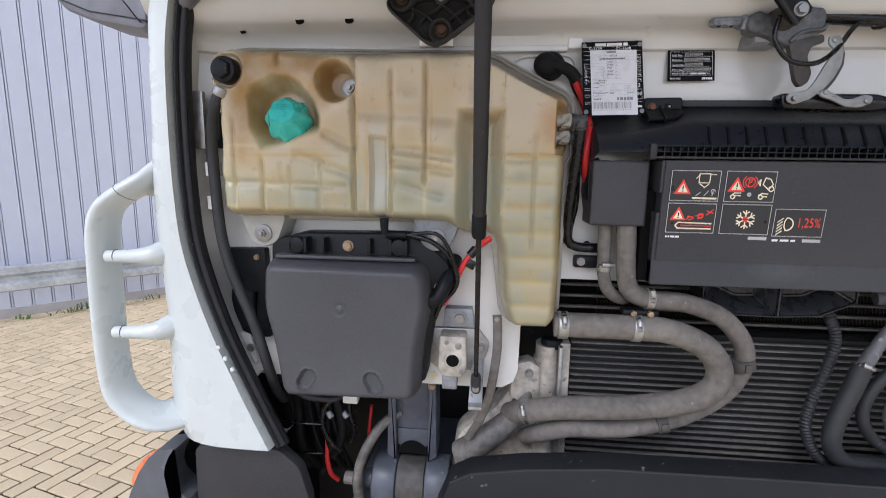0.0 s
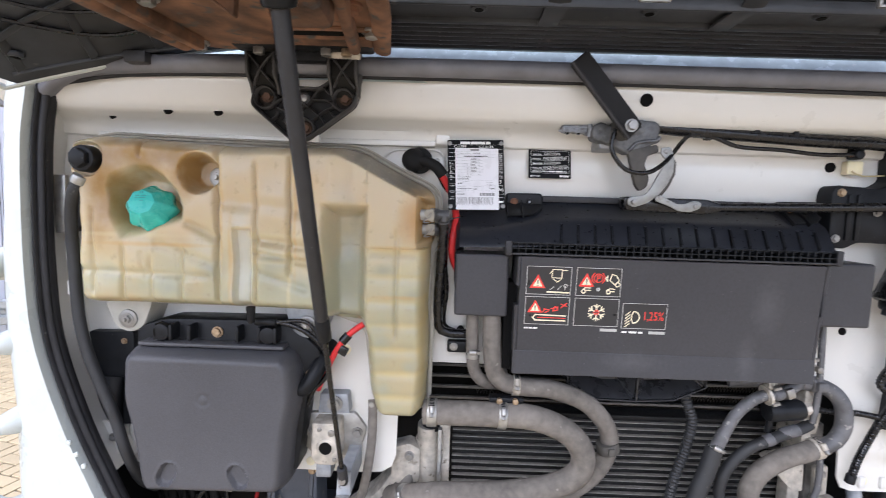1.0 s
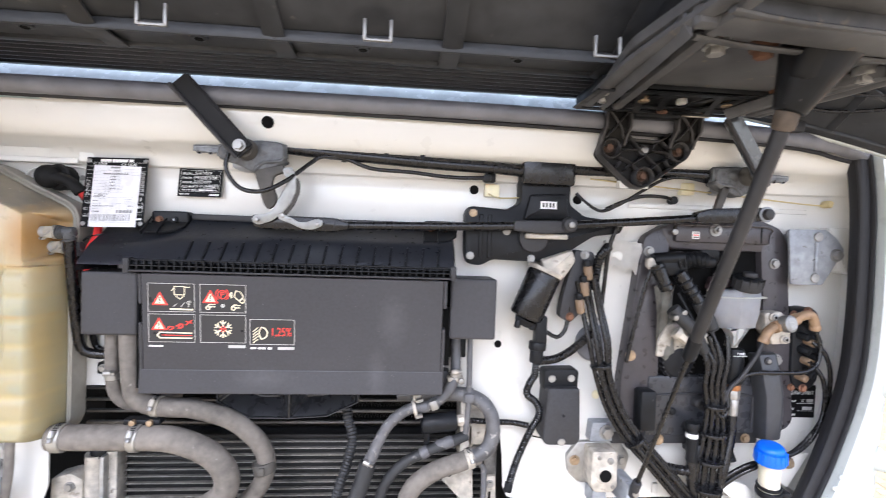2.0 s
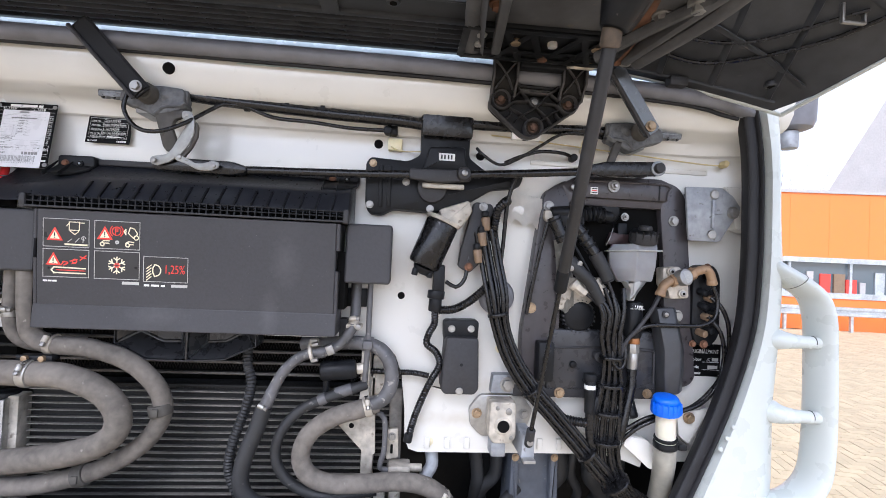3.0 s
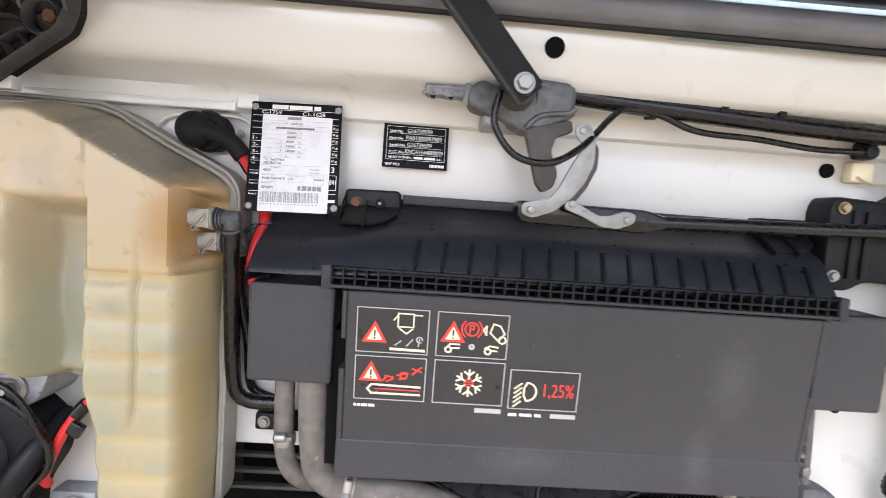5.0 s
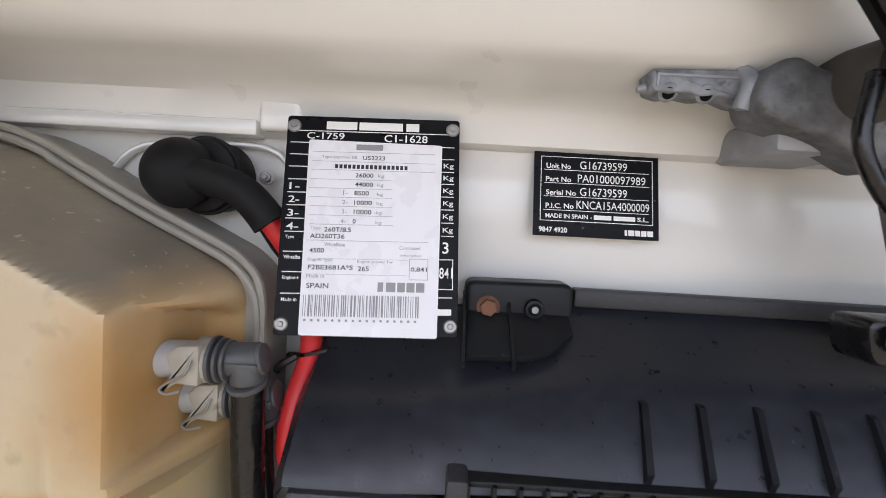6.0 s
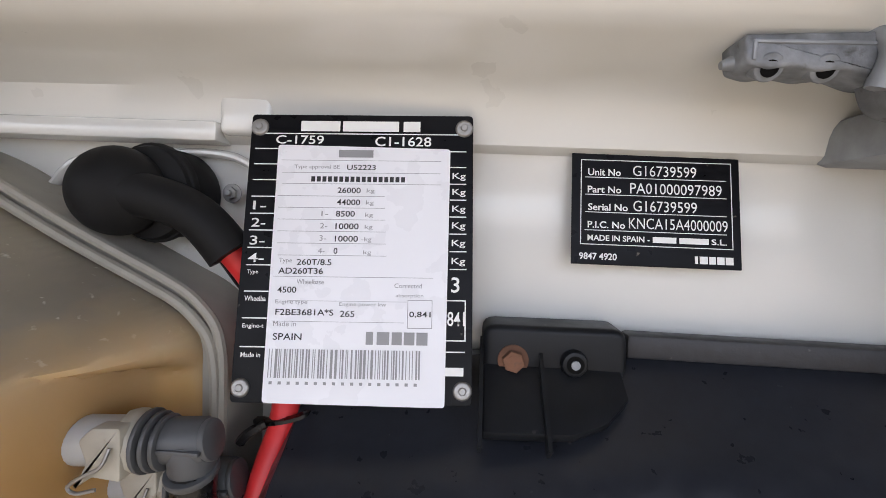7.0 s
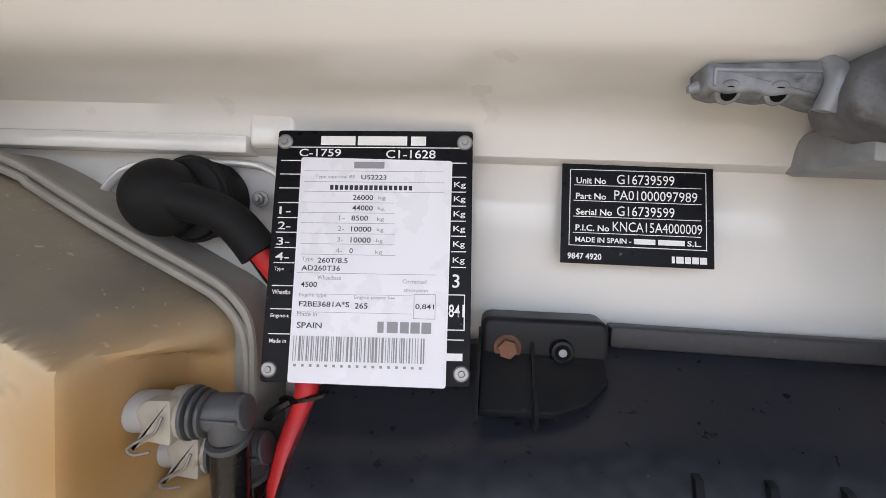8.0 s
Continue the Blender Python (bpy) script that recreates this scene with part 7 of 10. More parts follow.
ic = thing("intercooler", "dark intercooler bars above the radiator core", "intercooler", (0.0, 0.1, 1.33))
part("backing", box(-0.42, 0.38, 0.12, 0.14, 1.32, 1.47, 0.002), VOID, ic)
for k in range(5):
    z = 1.348 + 0.0225 * k
    part("bar", box(-0.42, 0.38, 0.060, 0.070, z - 0.0028, z + 0.0028, 0.002), DUSTYBAR, ic)
    if k < 4:
        # crimped fin between two bars
        wave_ = [(-0.30 + 0.0032 * i, 0.072 + 0.004 * (i % 2), z + (0.005 if i % 2 else 0.0175)) for i in range(206)]
        part("crimped_fin", sweep(wave_, 0.0009, 4, raw=True), DUSTYFIN, ic)
DULLCAST = material("dirty_cast_metal", (0.17, 0.16, 0.145), 0.7, metal=0.2, var=0.4, scale=60, big=14, bump=0.2, spots=0.4, spot_color=(0.09, 0.08, 0.07))
tk = thing("radiator_end_tank", "corroded cast aluminium radiator end tank with ribs and bolt lugs", "radiator tank", (-0.40, 0.05, 1.05))
part("tank", sweep([(-0.393, 0.062, z) for z in (0.95, 1.05, 1.15, 1.22, 1.292)], 0.023, 20, ry=0.030, flat=True), ALU, tk)
for k in range(9):
    part("tank_rib", rod((-0.393, 0.062, 1.02 + 0.030 * k), (-0.393, 0.062, 1.0245 + 0.030 * k), 0.0265, seg=20, ease=0.001), ALU, tk)
part("collar", rod((-0.385, 0.058, 1.285), (-0.385, 0.058, 1.305), 0.022, seg=22, ease=0.003), BLACK, tk)
part("shroud", prism(rounded([(-0.462, 1.200), (-0.41, 1.215), (-0.41, 1.00), (-0.585, 0.98), (-0.575, 1.08), (-0.535, 1.115), (-0.500, 1.140)], 0.02), 0.060, 0.12, 0.02), ALU, tk)
part("cone", sweep([(-0.425, 0.052, 1.20), (-0.440, 0.045, 1.165), (-0.470, 0.040, 1.125), (-0.515, 0.035, 1.085), (-0.56, 0.05, 1.04)], 0.021, 22, 0.01, wave=lambda d: 0.8 + 3.0 * d), DULLCAST, tk)
part("lug", prism(rounded([(-0.464, 1.252), (-0.430, 1.262), (-0.408, 1.250), (-0.408, 1.185), (-0.440, 1.170), (-0.466, 1.185)], 0.005), 0.034, 0.07, 0.003), ALU, tk)
fix("bolt", HEX_STEEL, -0.430, 0.033, 1.237, tk, 0.9)
for z in (1.16, 1.20):
    part("web", box(-0.46, -0.41, 0.045, 0.06, z, z + 0.008, 0.003, turn=Matrix.Rotation(-0.5, 4, "Y")), ALU, tk)
part("side_strip", box(-0.370, -0.350, 0.040, 0.075, 0.95, 1.30, 0.002), ALU, tk)
part("crimp_edge", box(-0.374, -0.366, 0.026, 0.05, 0.95, 1.296, 0.002), ZINC, tk)


BANDRUBBER = material("dusty_band_rubber", (0.085, 0.079, 0.07), 0.8, var=0.25, scale=90, big=12, bump=0.08, spots=0.15, spot_color=(0.2, 0.185, 0.16))


def hose(name, label, pts, r, mat, clamps=(), wave=None, fit=()):
    h = thing(name, label, "hose", pts[0])
    body = part("hose", sweep(pts, r, 18, 0.006 if not wave else 0.0016, wave=wave), mat, h)
    for p, along, w, m2 in clamps:
        if m2 is RUBBER:
            q, u = Vector(p), Vector(along).normalized()
            part("rubber_band", rod(q - u * w * 0.5, q + u * w * 0.5, r * 1.24, seg=26, ease=0.002), BANDRUBBER, h)
            part("band_ear", box(q.x - 0.006, q.x + 0.006, q.y - r * 1.45, q.y - r * 1.1, q.z - 0.007, q.z + 0.007, 0.002), BANDRUBBER, h)
        else:
            strap(p, along, r * 1.12, w, m2, h)
    return h


hose("coolant_hose", "thick dusty grey rubber coolant hose bent in a U",
     [(-0.400, -0.058, 1.370), (-0.36, -0.060, 1.371), (-0.275, -0.061, 1.371), (-0.205, -0.060, 1.367), (-0.145, -0.058, 1.342), (-0.116, -0.056, 1.305), (-0.120, -0.055, 1.268), (-0.155, -0.053, 1.242), (-0.215, -0.052, 1.226), (-0.295, -0.045, 1.213), (-0.37, -0.03, 1.200), (-0.425, -0.005, 1.178), (-0.465, 0.05, 1.140)],
     0.0215, RUBBER, [((-0.385, -0.059, 1.370), (1, 0, 0), 0.018, ZINC), ((-0.262, -0.061, 1.371), (1, 0, -0.05), 0.015, ZINC), ((-0.432, 0.0, 1.172), (-0.8, 0.5, -0.4), 0.016, ZINC)])
hose("coolant_hose", "dusty grey rubber coolant hose curving under the filter housing",
     [(-0.286, -0.045, 1.556), (-0.284, -0.045, 1.52), (-0.281, -0.045, 1.475), (-0.272, -0.045, 1.435), (-0.240, -0.045, 1.419), (-0.175, -0.042, 1.413), (-0.110, -0.035, 1.388), (-0.066, -0.025, 1.340), (-0.058, -0.018, 1.290), (-0.085, -0.018, 1.240), (-0.14, -0.020, 1.200), (-0.195, -0.022, 1.178), (-0.270, -0.025, 1.162), (-0.350, -0.02, 1.155), (-0.402, 0.0, 1.130), (-0.43, 0.05, 1.09)],
     0.0165, RUBBER, [((-0.238, -0.045, 1.419), (1, 0, -0.1), 0.013, ALU), ((-0.060, -0.022, 1.300), (-0.2, 0, 1), 0.020, RUBBER), ((-0.190, -0.022, 1.180), (1, 0, 0.3), 0.020, RUBBER)])
hose("heater_hose", "grey rubber heater hose elbow below the housing",
     [(-0.319, -0.035, 1.556), (-0.318, -0.037, 1.50), (-0.316, -0.038, 1.462), (-0.309, -0.036, 1.435), (-0.292, -0.030, 1.418), (-0.270, -0.01, 1.410), (-0.25, 0.06, 1.405)], 0.0110, RUBBER,
     [((-0.316, -0.038, 1.470), (0, 0, 1), 0.012, ZINC)])
cb = thing("hose_bracket", "black hose bracket with yellow screws between the hoses", "bracket", (-0.25, -0.05, 1.395))
part("bridge", box(-0.285, -0.225, -0.062, -0.040, 1.392, 1.402, 0.003), BLACK, cb)
for x in (-0.268, -0.240):
    part("screw", rod((x, -0.060, 1.397), (x, -0.068, 1.397), 0.0055, seg=8, ease=0.001), BRASSY, cb)
sb = thing("line_bracket", "small black bracket bolted to the firewall", "bracket", (-0.345, 0.0, 1.474))
part("arm", box(-0.362, -0.305, -0.006, 0.0115, 1.462, 1.484, 0.004), BLACK, sb)
fix("bolt", HEX_STEEL, -0.350, -0.007, 1.474, sb, 0.7)

hose("corrugated_conduit", "black corrugated conduit drooping before the radiator", [(0.078, 0.02, 1.43), (0.086, -0.005, 1.385), (0.096, -0.010, 1.350), (0.088, -0.012, 1.300), (0.070, -0.014, 1.240), (0.065, -0.014, 1.186), (0.086, -0.012, 1.136), (0.118, -0.005, 1.110), (0.15, 0.03, 1.09)], 0.0088, DARKRUBBER, wave=corrugated(0.0062, 0.12))
hose("air_hose", "dark braided air hose with a ribbed sleeve", [(0.128, -0.034, 1.312), (0.118, -0.036, 1.275), (0.100, -0.038, 1.222), (0.094, -0.038, 1.180), (0.104, -0.036, 1.150), (0.130, -0.03, 1.130), (0.175, -0.02, 1.120), (0.235, -0.01, 1.117), (0.30, 0.0, 1.117)], 0.0150, DARKRUBBER)
PIPE = material("speckled_pipe_metal", (0.120, 0.120, 0.126), 0.55, metal=0.2, var=0.3, scale=60, big=12, bump=0.12, spots=0.4, spot_color=(0.34, 0.33, 0.31))
hose("air_pipe", "grey metal air pipe leading to the hose", [(0.284, 0.0, 1.60), (0.284, -0.008, 1.54), (0.285, -0.022, 1.480), (0.277, -0.030, 1.454), (0.258, -0.034, 1.431), (0.229, -0.036, 1.417), (0.206, -0.036, 1.414), (0.183, -0.036, 1.402), (0.160, -0.036, 1.378), (0.143, -0.036, 1.345), (0.126, -0.034, 1.308)], 0.0100, PIPE,
     [((0.283, -0.024, 1.474), (-0.1, 0, 1), 0.014, ALU), ((0.228, -0.036, 1.417), (1, 0, 0.2), 0.014, PIPE), ((0.244, -0.035, 1.423), (1, 0, 0.4), 0.012, PIPE), ((0.137, -0.035, 1.330), (0.4, 0, 1), 0.034, PIPE), ((0.127, -0.034, 1.309), (0.4, 0, 1), 0.012, ZINC)])
fl = thing("flange_joint", "corroded two-bolt pipe flange", "flange", (0.21, -0.036, 1.415))
part("flange", rod((0.2075, -0.036, 1.4145), (0.2130, -0.036, 1.4160), 0.0185, seg=22, ease=0.001), ALU, fl)
part("lug", box(0.206, 0.222, -0.046, -0.030, 1.428, 1.442, 0.003), ALU, fl)
for dz in (-0.013, 0.016):
    part("bolt", rod((0.212, -0.050, 1.4155 + dz), (0.224, -0.050, 1.419 + dz), 0.0045, seg=6, ease=0.001), STEEL, fl)
part("clip", box(0.238, 0.252, -0.050, -0.042, 1.414, 1.432, 0.002, turn=Matrix.Rotation(-0.4, 4, "Y")), STEEL, fl)
ph = thing("pipe_holder", "black bracket behind the pipes beside the filter housing", "bracket", (0.29, 0.0, 1.50))
part("arm", box(0.262, 0.306, -0.004, 0.0112, 1.500, 1.536, 0.003), BLACK, ph)
part("lower_arm", prism(rounded([(0.255, 1.478), (0.276, 1.476), (0.274, 1.440), (0.255, 1.436)], 0.003), -0.014, 0.0112, 0.002), GREYBLACK, ph)
part("clasp", box(0.270, 0.300, -0.036, -0.010, 1.462, 1.470, 0.002), ALU, ph)
part("clasp_bolt", rod((0.294, -0.036, 1.466), (0.294, -0.046, 1.466), 0.0060, seg=6, ease=0.001), STEEL, ph)
hose("air_hose", "thinner dark hose curling below the pipe", [(0.312, -0.01, 1.352), (0.285, -0.018, 1.344), (0.235, -0.022, 1.326), (0.190, -0.022, 1.302), (0.160, -0.022, 1.265), (0.150, -0.022, 1.222), (0.166, -0.022, 1.182), (0.205, -0.02, 1.152), (0.260, -0.016, 1.141), (0.34, 0.0, 1.143)], 0.0098, DARKRUBBER,
     [((0.270, -0.019, 1.340), (1, 0, 0.35), 0.035, PIPE), ((0.232, -0.022, 1.325), (1, 0, 0.5), 0.016, PIPE)])
hose("coolant_hose", "dusty grey rubber hose bent in a wide loop", [(0.335, -0.018, 1.318), (0.300, -0.026, 1.308), (0.252, -0.030, 1.293), (0.212, -0.030, 1.262), (0.198, -0.030, 1.220), (0.216, -0.030, 1.185), (0.260, -0.030, 1.170), (0.320, -0.030, 1.171), (0.385, -0.028, 1.174), (0.438, -0.025, 1.163), (0.472, -0.01, 1.132), (0.49, 0.03, 1.09)], 0.0172, RUBBER,
     [((0.318, -0.022, 1.313), (1, 0, 0.3), 0.014, ALU), ((0.466, -0.012, 1.138), (0.6, 0.3, -0.6), 0.018, ALU)])
hose("steel_pipe", "grey speckled steel pipe hooked round the opening's corner", [(0.18, 0.03, 1.418), (0.25, 0.012, 1.426), (0.302, -0.008, 1.430), (0.335, -0.018, 1.422), (0.355, -0.024, 1.399), (0.360, -0.026, 1.360), (0.347, -0.026, 1.330), (0.322, -0.026, 1.317), (0.306, -0.026, 1.311)], 0.0135, PIPE, [((0.312, -0.014, 1.430), (1, -0.2, -0.1), 0.018, PIPE)])
rs = thing("receiver_valve", "black cylindrical valve with a steel end", "valve", (0.26, 0.0, 1.38))
part("body", rod((0.224, -0.018, 1.377), (0.292, -0.014, 1.382), 0.0185, seg=22, ease=0.006), BLACK, rs)
part("end_fitting", rod((0.292, -0.014, 1.382), (0.312, -0.012, 1.384), 0.011, seg=8, ease=0.002), ALU, rs)
part("spigot", rod((0.236, -0.015, 1.365), (0.236, -0.010, 1.335), 0.006, seg=10), BLACK, rs)
part("mount", box(0.300, 0.318, -0.01, 0.06, 1.30, 1.43, 0.003), ALU, rs)
part("mount_rod", sweep([(0.312, -0.012, 1.60), (0.3115, -0.018, 1.53), (0.312, -0.022, 1.44), (0.311, -0.022, 1.40), (0.309, -0.020, 1.36)], 0.0055, 10), PIPE, rs)
part("rod_joint", box(0.302, 0.322, -0.036, -0.014, 1.422, 1.440, 0.005), PIPE, rs)
part("back_plate", prism(rounded([(0.322, 1.402), (0.346, 1.404), (0.356, 1.36), (0.350, 1.32), (0.322, 1.32)], 0.004), 0.020, 0.026, 0.001), ALU, rs)
tb = thing("pipe_bracket", "pale triangular corroded steel bracket", "bracket", (0.31, 0.03, 1.24))
part("triangle_plate", prism(rounded([(0.250, 1.272), (0.258, 1.279), (0.330, 1.292), (0.334, 1.206), (0.316, 1.203)], 0.004), 0.018, 0.028, 0.001), ALU, tb)
part("hole", rod((0.285, 0.0185, 1.262), (0.285, 0.0172, 1.262), 0.005, seg=12), VOID, tb)
part("post", box(0.306, 0.330, 0.020, 0.05, 1.10, 1.36, 0.003), ALU, tb)
part("ubolt", sweep([(0.336, 0.010, 1.290), (0.350, 0.006, 1.280), (0.352, 0.006, 1.22), (0.345, 0.008, 1.185), (0.370, 0.012, 1.178), (0.40, 0.02, 1.178)], 0.0055, 10), PIPE, tb)
part("strap_plate", prism(rounded([(0.352, 1.255), (0.378, 1.258), (0.380, 1.200), (0.356, 1.196)], 0.004), 0.018, 0.026, 0.001), ALU, tb)
fix("bolt", HEX_STEEL, 0.366, 0.017, 1.242, tb, 0.75)
part("slot", box(0.364, 0.369, 0.0165, 0.02, 1.208, 1.226, 0.001), VOID, tb)
part("block", box(0.362, 0.405, 0.0, 0.04, 1.155, 1.190, 0.004), ALU, tb)
part("pin", rod((0.40, 0.01, 1.184), (0.428, 0.01, 1.184), 0.0075, seg=14, ease=0.002), ALU, tb)
for x in (0.30, 0.335, 0.365):
    part("manifold_rib", box(x, x + 0.022, 0.0, 0.04, 1.085, 1.150, 0.004), ALU, tb)

# ---- front beam over the bumper ----
bp = thing("bumper_beam", "dark grey speckled plastic bumper top with chamfered ends", "bumper", (0, -0.15, 0.7))
SPECK = material("speckled_bumper_plastic", (0.014, 0.015, 0.018), 0.55, spec=0.3, var=0.2, scale=55, big=6, bump=0.05, spots=0.14, spot_color=(0.22, 0.22, 0.22))
part("beam", prism([(-0.60, 0.66), (-0.60, 1.02), (-0.575, 1.085), (-0.538, 1.106), (-0.44, 1.122), (-0.30, 1.134), (0.0, 1.138), (0.30, 1.138), (0.44, 1.136), (0.49, 1.128), (0.548, 1.108), (0.585, 1.085), (0.60, 1.02), (0.60, 0.66)], -0.110, -0.06, 0.008), SPECK, bp)
part("worn_edge", sweep([(-0.575, -0.108, 1.083), (-0.538, -0.108, 1.103), (-0.44, -0.108, 1.119), (-0.30, -0.108, 1.131), (0.0, -0.108, 1.135), (0.30, -0.108, 1.135), (0.44, -0.108, 1.133), (0.49, -0.108, 1.125), (0.548, -0.108, 1.105), (0.585, -0.108, 1.082)], 0.0018, 6, raw=True), GREYBLACK, bp, "worn lighter edge")
# ---- wiper linkage ----
wl_ = thing("wiper_linkage", "wiper linkage with a black rod, grey cast pivot and silver cranks", "wiper linkage", (0.1, -0.06, 1.75))


DULL = material("dull_plated_steel", (0.324, 0.330, 0.324), 0.5, metal=0.35, var=0.2, scale=80, big=18, bump=0.05, spots=0.25, spot_color=(0.16, 0.14, 0.11))
ARMBLACK = material("satin_black_paint", (0.007, 0.007, 0.008), 0.6, spec=0.3, var=0.3, scale=80, big=10, spots=0.03, spot_color=(0.06, 0.06, 0.06))
FINGER = material("oxidised_grey_casting", (0.20, 0.212, 0.232), 0.6, metal=0.2, var=0.45, scale=120, big=30, bump=0.35, spots=0.3, spot_color=(0.10, 0.10, 0.10))
# right wiper arm: the sky's sheen is painted in as blue-grey
ARMGLOSS = material("glossy_arm_sky_sheen", (0.055, 0.062, 0.072), 0.22, var=0.2, scale=60, big=10, coat=1.0, spots=0.05, spot_color=(0.15, 0.15, 0.15))
CASTGREY = material("pitted_grey_casting", (0.120, 0.125, 0.132), 0.6, metal=0.2, var=0.45, scale=110, big=22, bump=0.4, spots=0.35, spot_color=(0.08, 0.075, 0.068))
BROWNCAST = material("brown_stained_casting", (0.085, 0.08, 0.074), 0.65, metal=0.2, var=0.35, scale=60, big=14, bump=0.15, spots=0.3, spot_color=(0.07, 0.06, 0.05))


def pivot(cx, cz, s, bolt):
    """A cast wiper pivot: slim two-hole finger, waisted body, socket for the carrier tube and a lower leg."""
    def out(points, r=0.003):
        return rounded([(cx + s * x, cz + z) for x, z in points], r)

    p = part("pivot_casting", rod((cx, -0.050, cz), (cx, -0.092, cz), 0.0195, 0.0165, seg=28, ease=0.003), BROWNCAST, wl_, "corroded grey cast pivot body")
    part("shoulder", prism(out([(-0.046, -0.017), (-0.050, -0.006), (-0.046, 0.006), (-0.034, 0.013), (-0.016, 0.004), (0.002, 0.016), (0.020, 0.018), (0.056, 0.015), (0.061, 0.007), (0.060, -0.008), (0.065, -0.017), (0.047, -0.025), (0.028, -0.033), (0.014, -0.040), (-0.001, -0.032), (-0.018, -0.024)], 0.010), -0.070, -0.044, 0.004, seg=3), CASTGREY, p)
    part("saddle_rim", sweep([(cx + s * x, -0.068, cz + z) for x, z in ((0.012, -0.034), (0.024, -0.022), (0.040, -0.018), (0.056, -0.016), (0.062, -0.010))], 0.0035, 10, 0.004, ry=0.006), CASTGREY, p)
    part("socket", rod((cx + s * 0.018, -0.058, cz + 0.001), (cx + s * 0.062, -0.050, cz + 0.003), 0.0165, 0.0150, seg=20, ease=0.003), CASTGREY, p)
    # finger: flat on top, two scalloped eyes below
    finger = part("finger", prism(out([(-0.0945, 0.0070), (-0.0935, -0.0030), (-0.086, -0.0050), (-0.078, -0.0036), (-0.069, -0.0052), (-0.060, -0.0040), (-0.050, -0.0075), (-0.044, -0.008), (-0.044, 0.010), (-0.054, 0.0085)], 0.002), -0.0560, -0.0400, 0.0016, seg=3), FINGER, p)
    part("finger_ridge", box(cx - s * 0.092, cx - s * 0.052, -0.0568, -0.0550, cz + 0.0036, cz + 0.0050, 0.0006), GREYCAST, finger)
    part("finger_ridge", box(cx - s * 0.092, cx - s * 0.0905, -0.0568, -0.0550, cz - 0.0020, cz + 0.0050, 0.0006), GREYCAST, finger)
    for d in (-0.0850, -0.0665):
        part("eye", rod((cx + s * d, -0.0480, cz - 0.0002), (cx + s * d, -0.0545, cz - 0.0042), 0.0056, 0.0050, seg=20, ease=0.0008), FINGER, finger)
        part("finger_hole", rod((cx + s * d, -0.0500, cz - 0.0018), (cx + s * d, -0.0548, cz - 0.0045), 0.0030, seg=16), VOID, finger)
    part("end_nub", rod((cx - s * 0.093, -0.046, cz - 0.000), (cx - s * 0.0975, -0.046, cz - 0.001), 0.0030, 0.0015, seg=10), GREYCAST, finger)
    part("finger_root", sweep([(cx - s * 0.050, -0.050, cz + 0.010), (cx - s * 0.0475, -0.058, cz + 0.002), (cx - s * 0.0500, -0.056, cz - 0.011)], 0.0045, 10, 0.003), GREYCAST, p)
    if s > 0:
        part("leg", prism(out([(0.010, -0.030), (0.034, -0.028), (0.060, -0.022), (0.063, -0.034), (0.045, -0.041), (0.041, -0.055), (0.050, -0.078), (0.047, -0.092), (0.036, -0.099), (0.028, -0.090), (0.017, -0.052)], 0.004), -0.070, -0.060, 0.002), BROWNCAST, p)
    else:
        part("leg", prism(out([(0.030, -0.016), (0.046, -0.016), (0.064, -0.070), (0.052, -0.078)], 0.004), -0.070, -0.062, 0.002), BROWNCAST, p)
    part("spindle", rod((cx, -0.085, cz), (cx, -0.106, cz), 0.0125, seg=20, ease=0.003), BROWNCAST, p)
    part("mount_foot", box(cx - 0.03, cx + 0.02, -0.055, 0.004, cz - 0.03, cz - 0.01, 0.004), GREYCAST, p)
    fix("nut", bolt, cx, -0.110, cz, p, 0.95)
    return p


pivot(-0.088, 1.866, 1, HEX_STEEL)
pivot(0.812, 1.862, -1, HEX_BRASS)
for cx, cz, dx in ((-0.088, 1.868, -0.078), (0.812, 1.863, -0.066)):
    ar = bmesh.new()
    a, c = Vector((cx + 0.008, -0.108, cz - 0.012)), Vector((cx + dx * 1.15, -0.125, cz + 0.095))
    side = Vector((c - a)).cross(Vector((0, 1, 0))).normalized() * 0.0165
    vs = [ar.verts.new(p) for p in (a + side, a - side, c - side, c + side)]
    f = ar.faces.new(vs)
    ex = bmesh.ops.extrude_face_region(ar, geom=[f])
    bmesh.ops.translate(ar, vec=(0, 0.010, 0), verts=[v for v in ex["geom"] if isinstance(v, bmesh.types.BMVert)])
    bmesh.ops.recalc_face_normals(ar, faces=ar.faces[:])
    bmesh.ops.bevel(ar, geom=ar.edges[:], offset=0.003, segments=2, affect="EDGES")
    part("wiper_arm", ar, ARMBLACK if cx < 0 else ARMGLOSS, wl_, "black flat wiper arm" if cx < 0 else "shiny flat wiper arm, sky sheen put into its blue-grey colour")
    part("arm_edge", rod(a + side * 0.9 + Vector((0, -0.003, 0)), c + side * 0.9 + Vector((0, -0.003, 0)), 0.0035, seg=8), GREYBLACK, wl_)
# cranks
part("crank", prism(rounded([(-0.026, 1.838), (-0.011, 1.839), (-0.004, 1.823), (-0.004, 1.799), (-0.012, 1.779), (-0.024, 1.763), (-0.042, 1.748), (-0.064, 1.740), (-0.075, 1.745), (-0.074, 1.755), (-0.064, 1.758), (-0.047, 1.761), (-0.038, 1.773), (-0.027, 1.797), (-0.016, 1.817), (-0.026, 1.827)], 0.004), -0.0800, -0.0765, 0.0008), DULL, wl_, "dull silver bent crank")
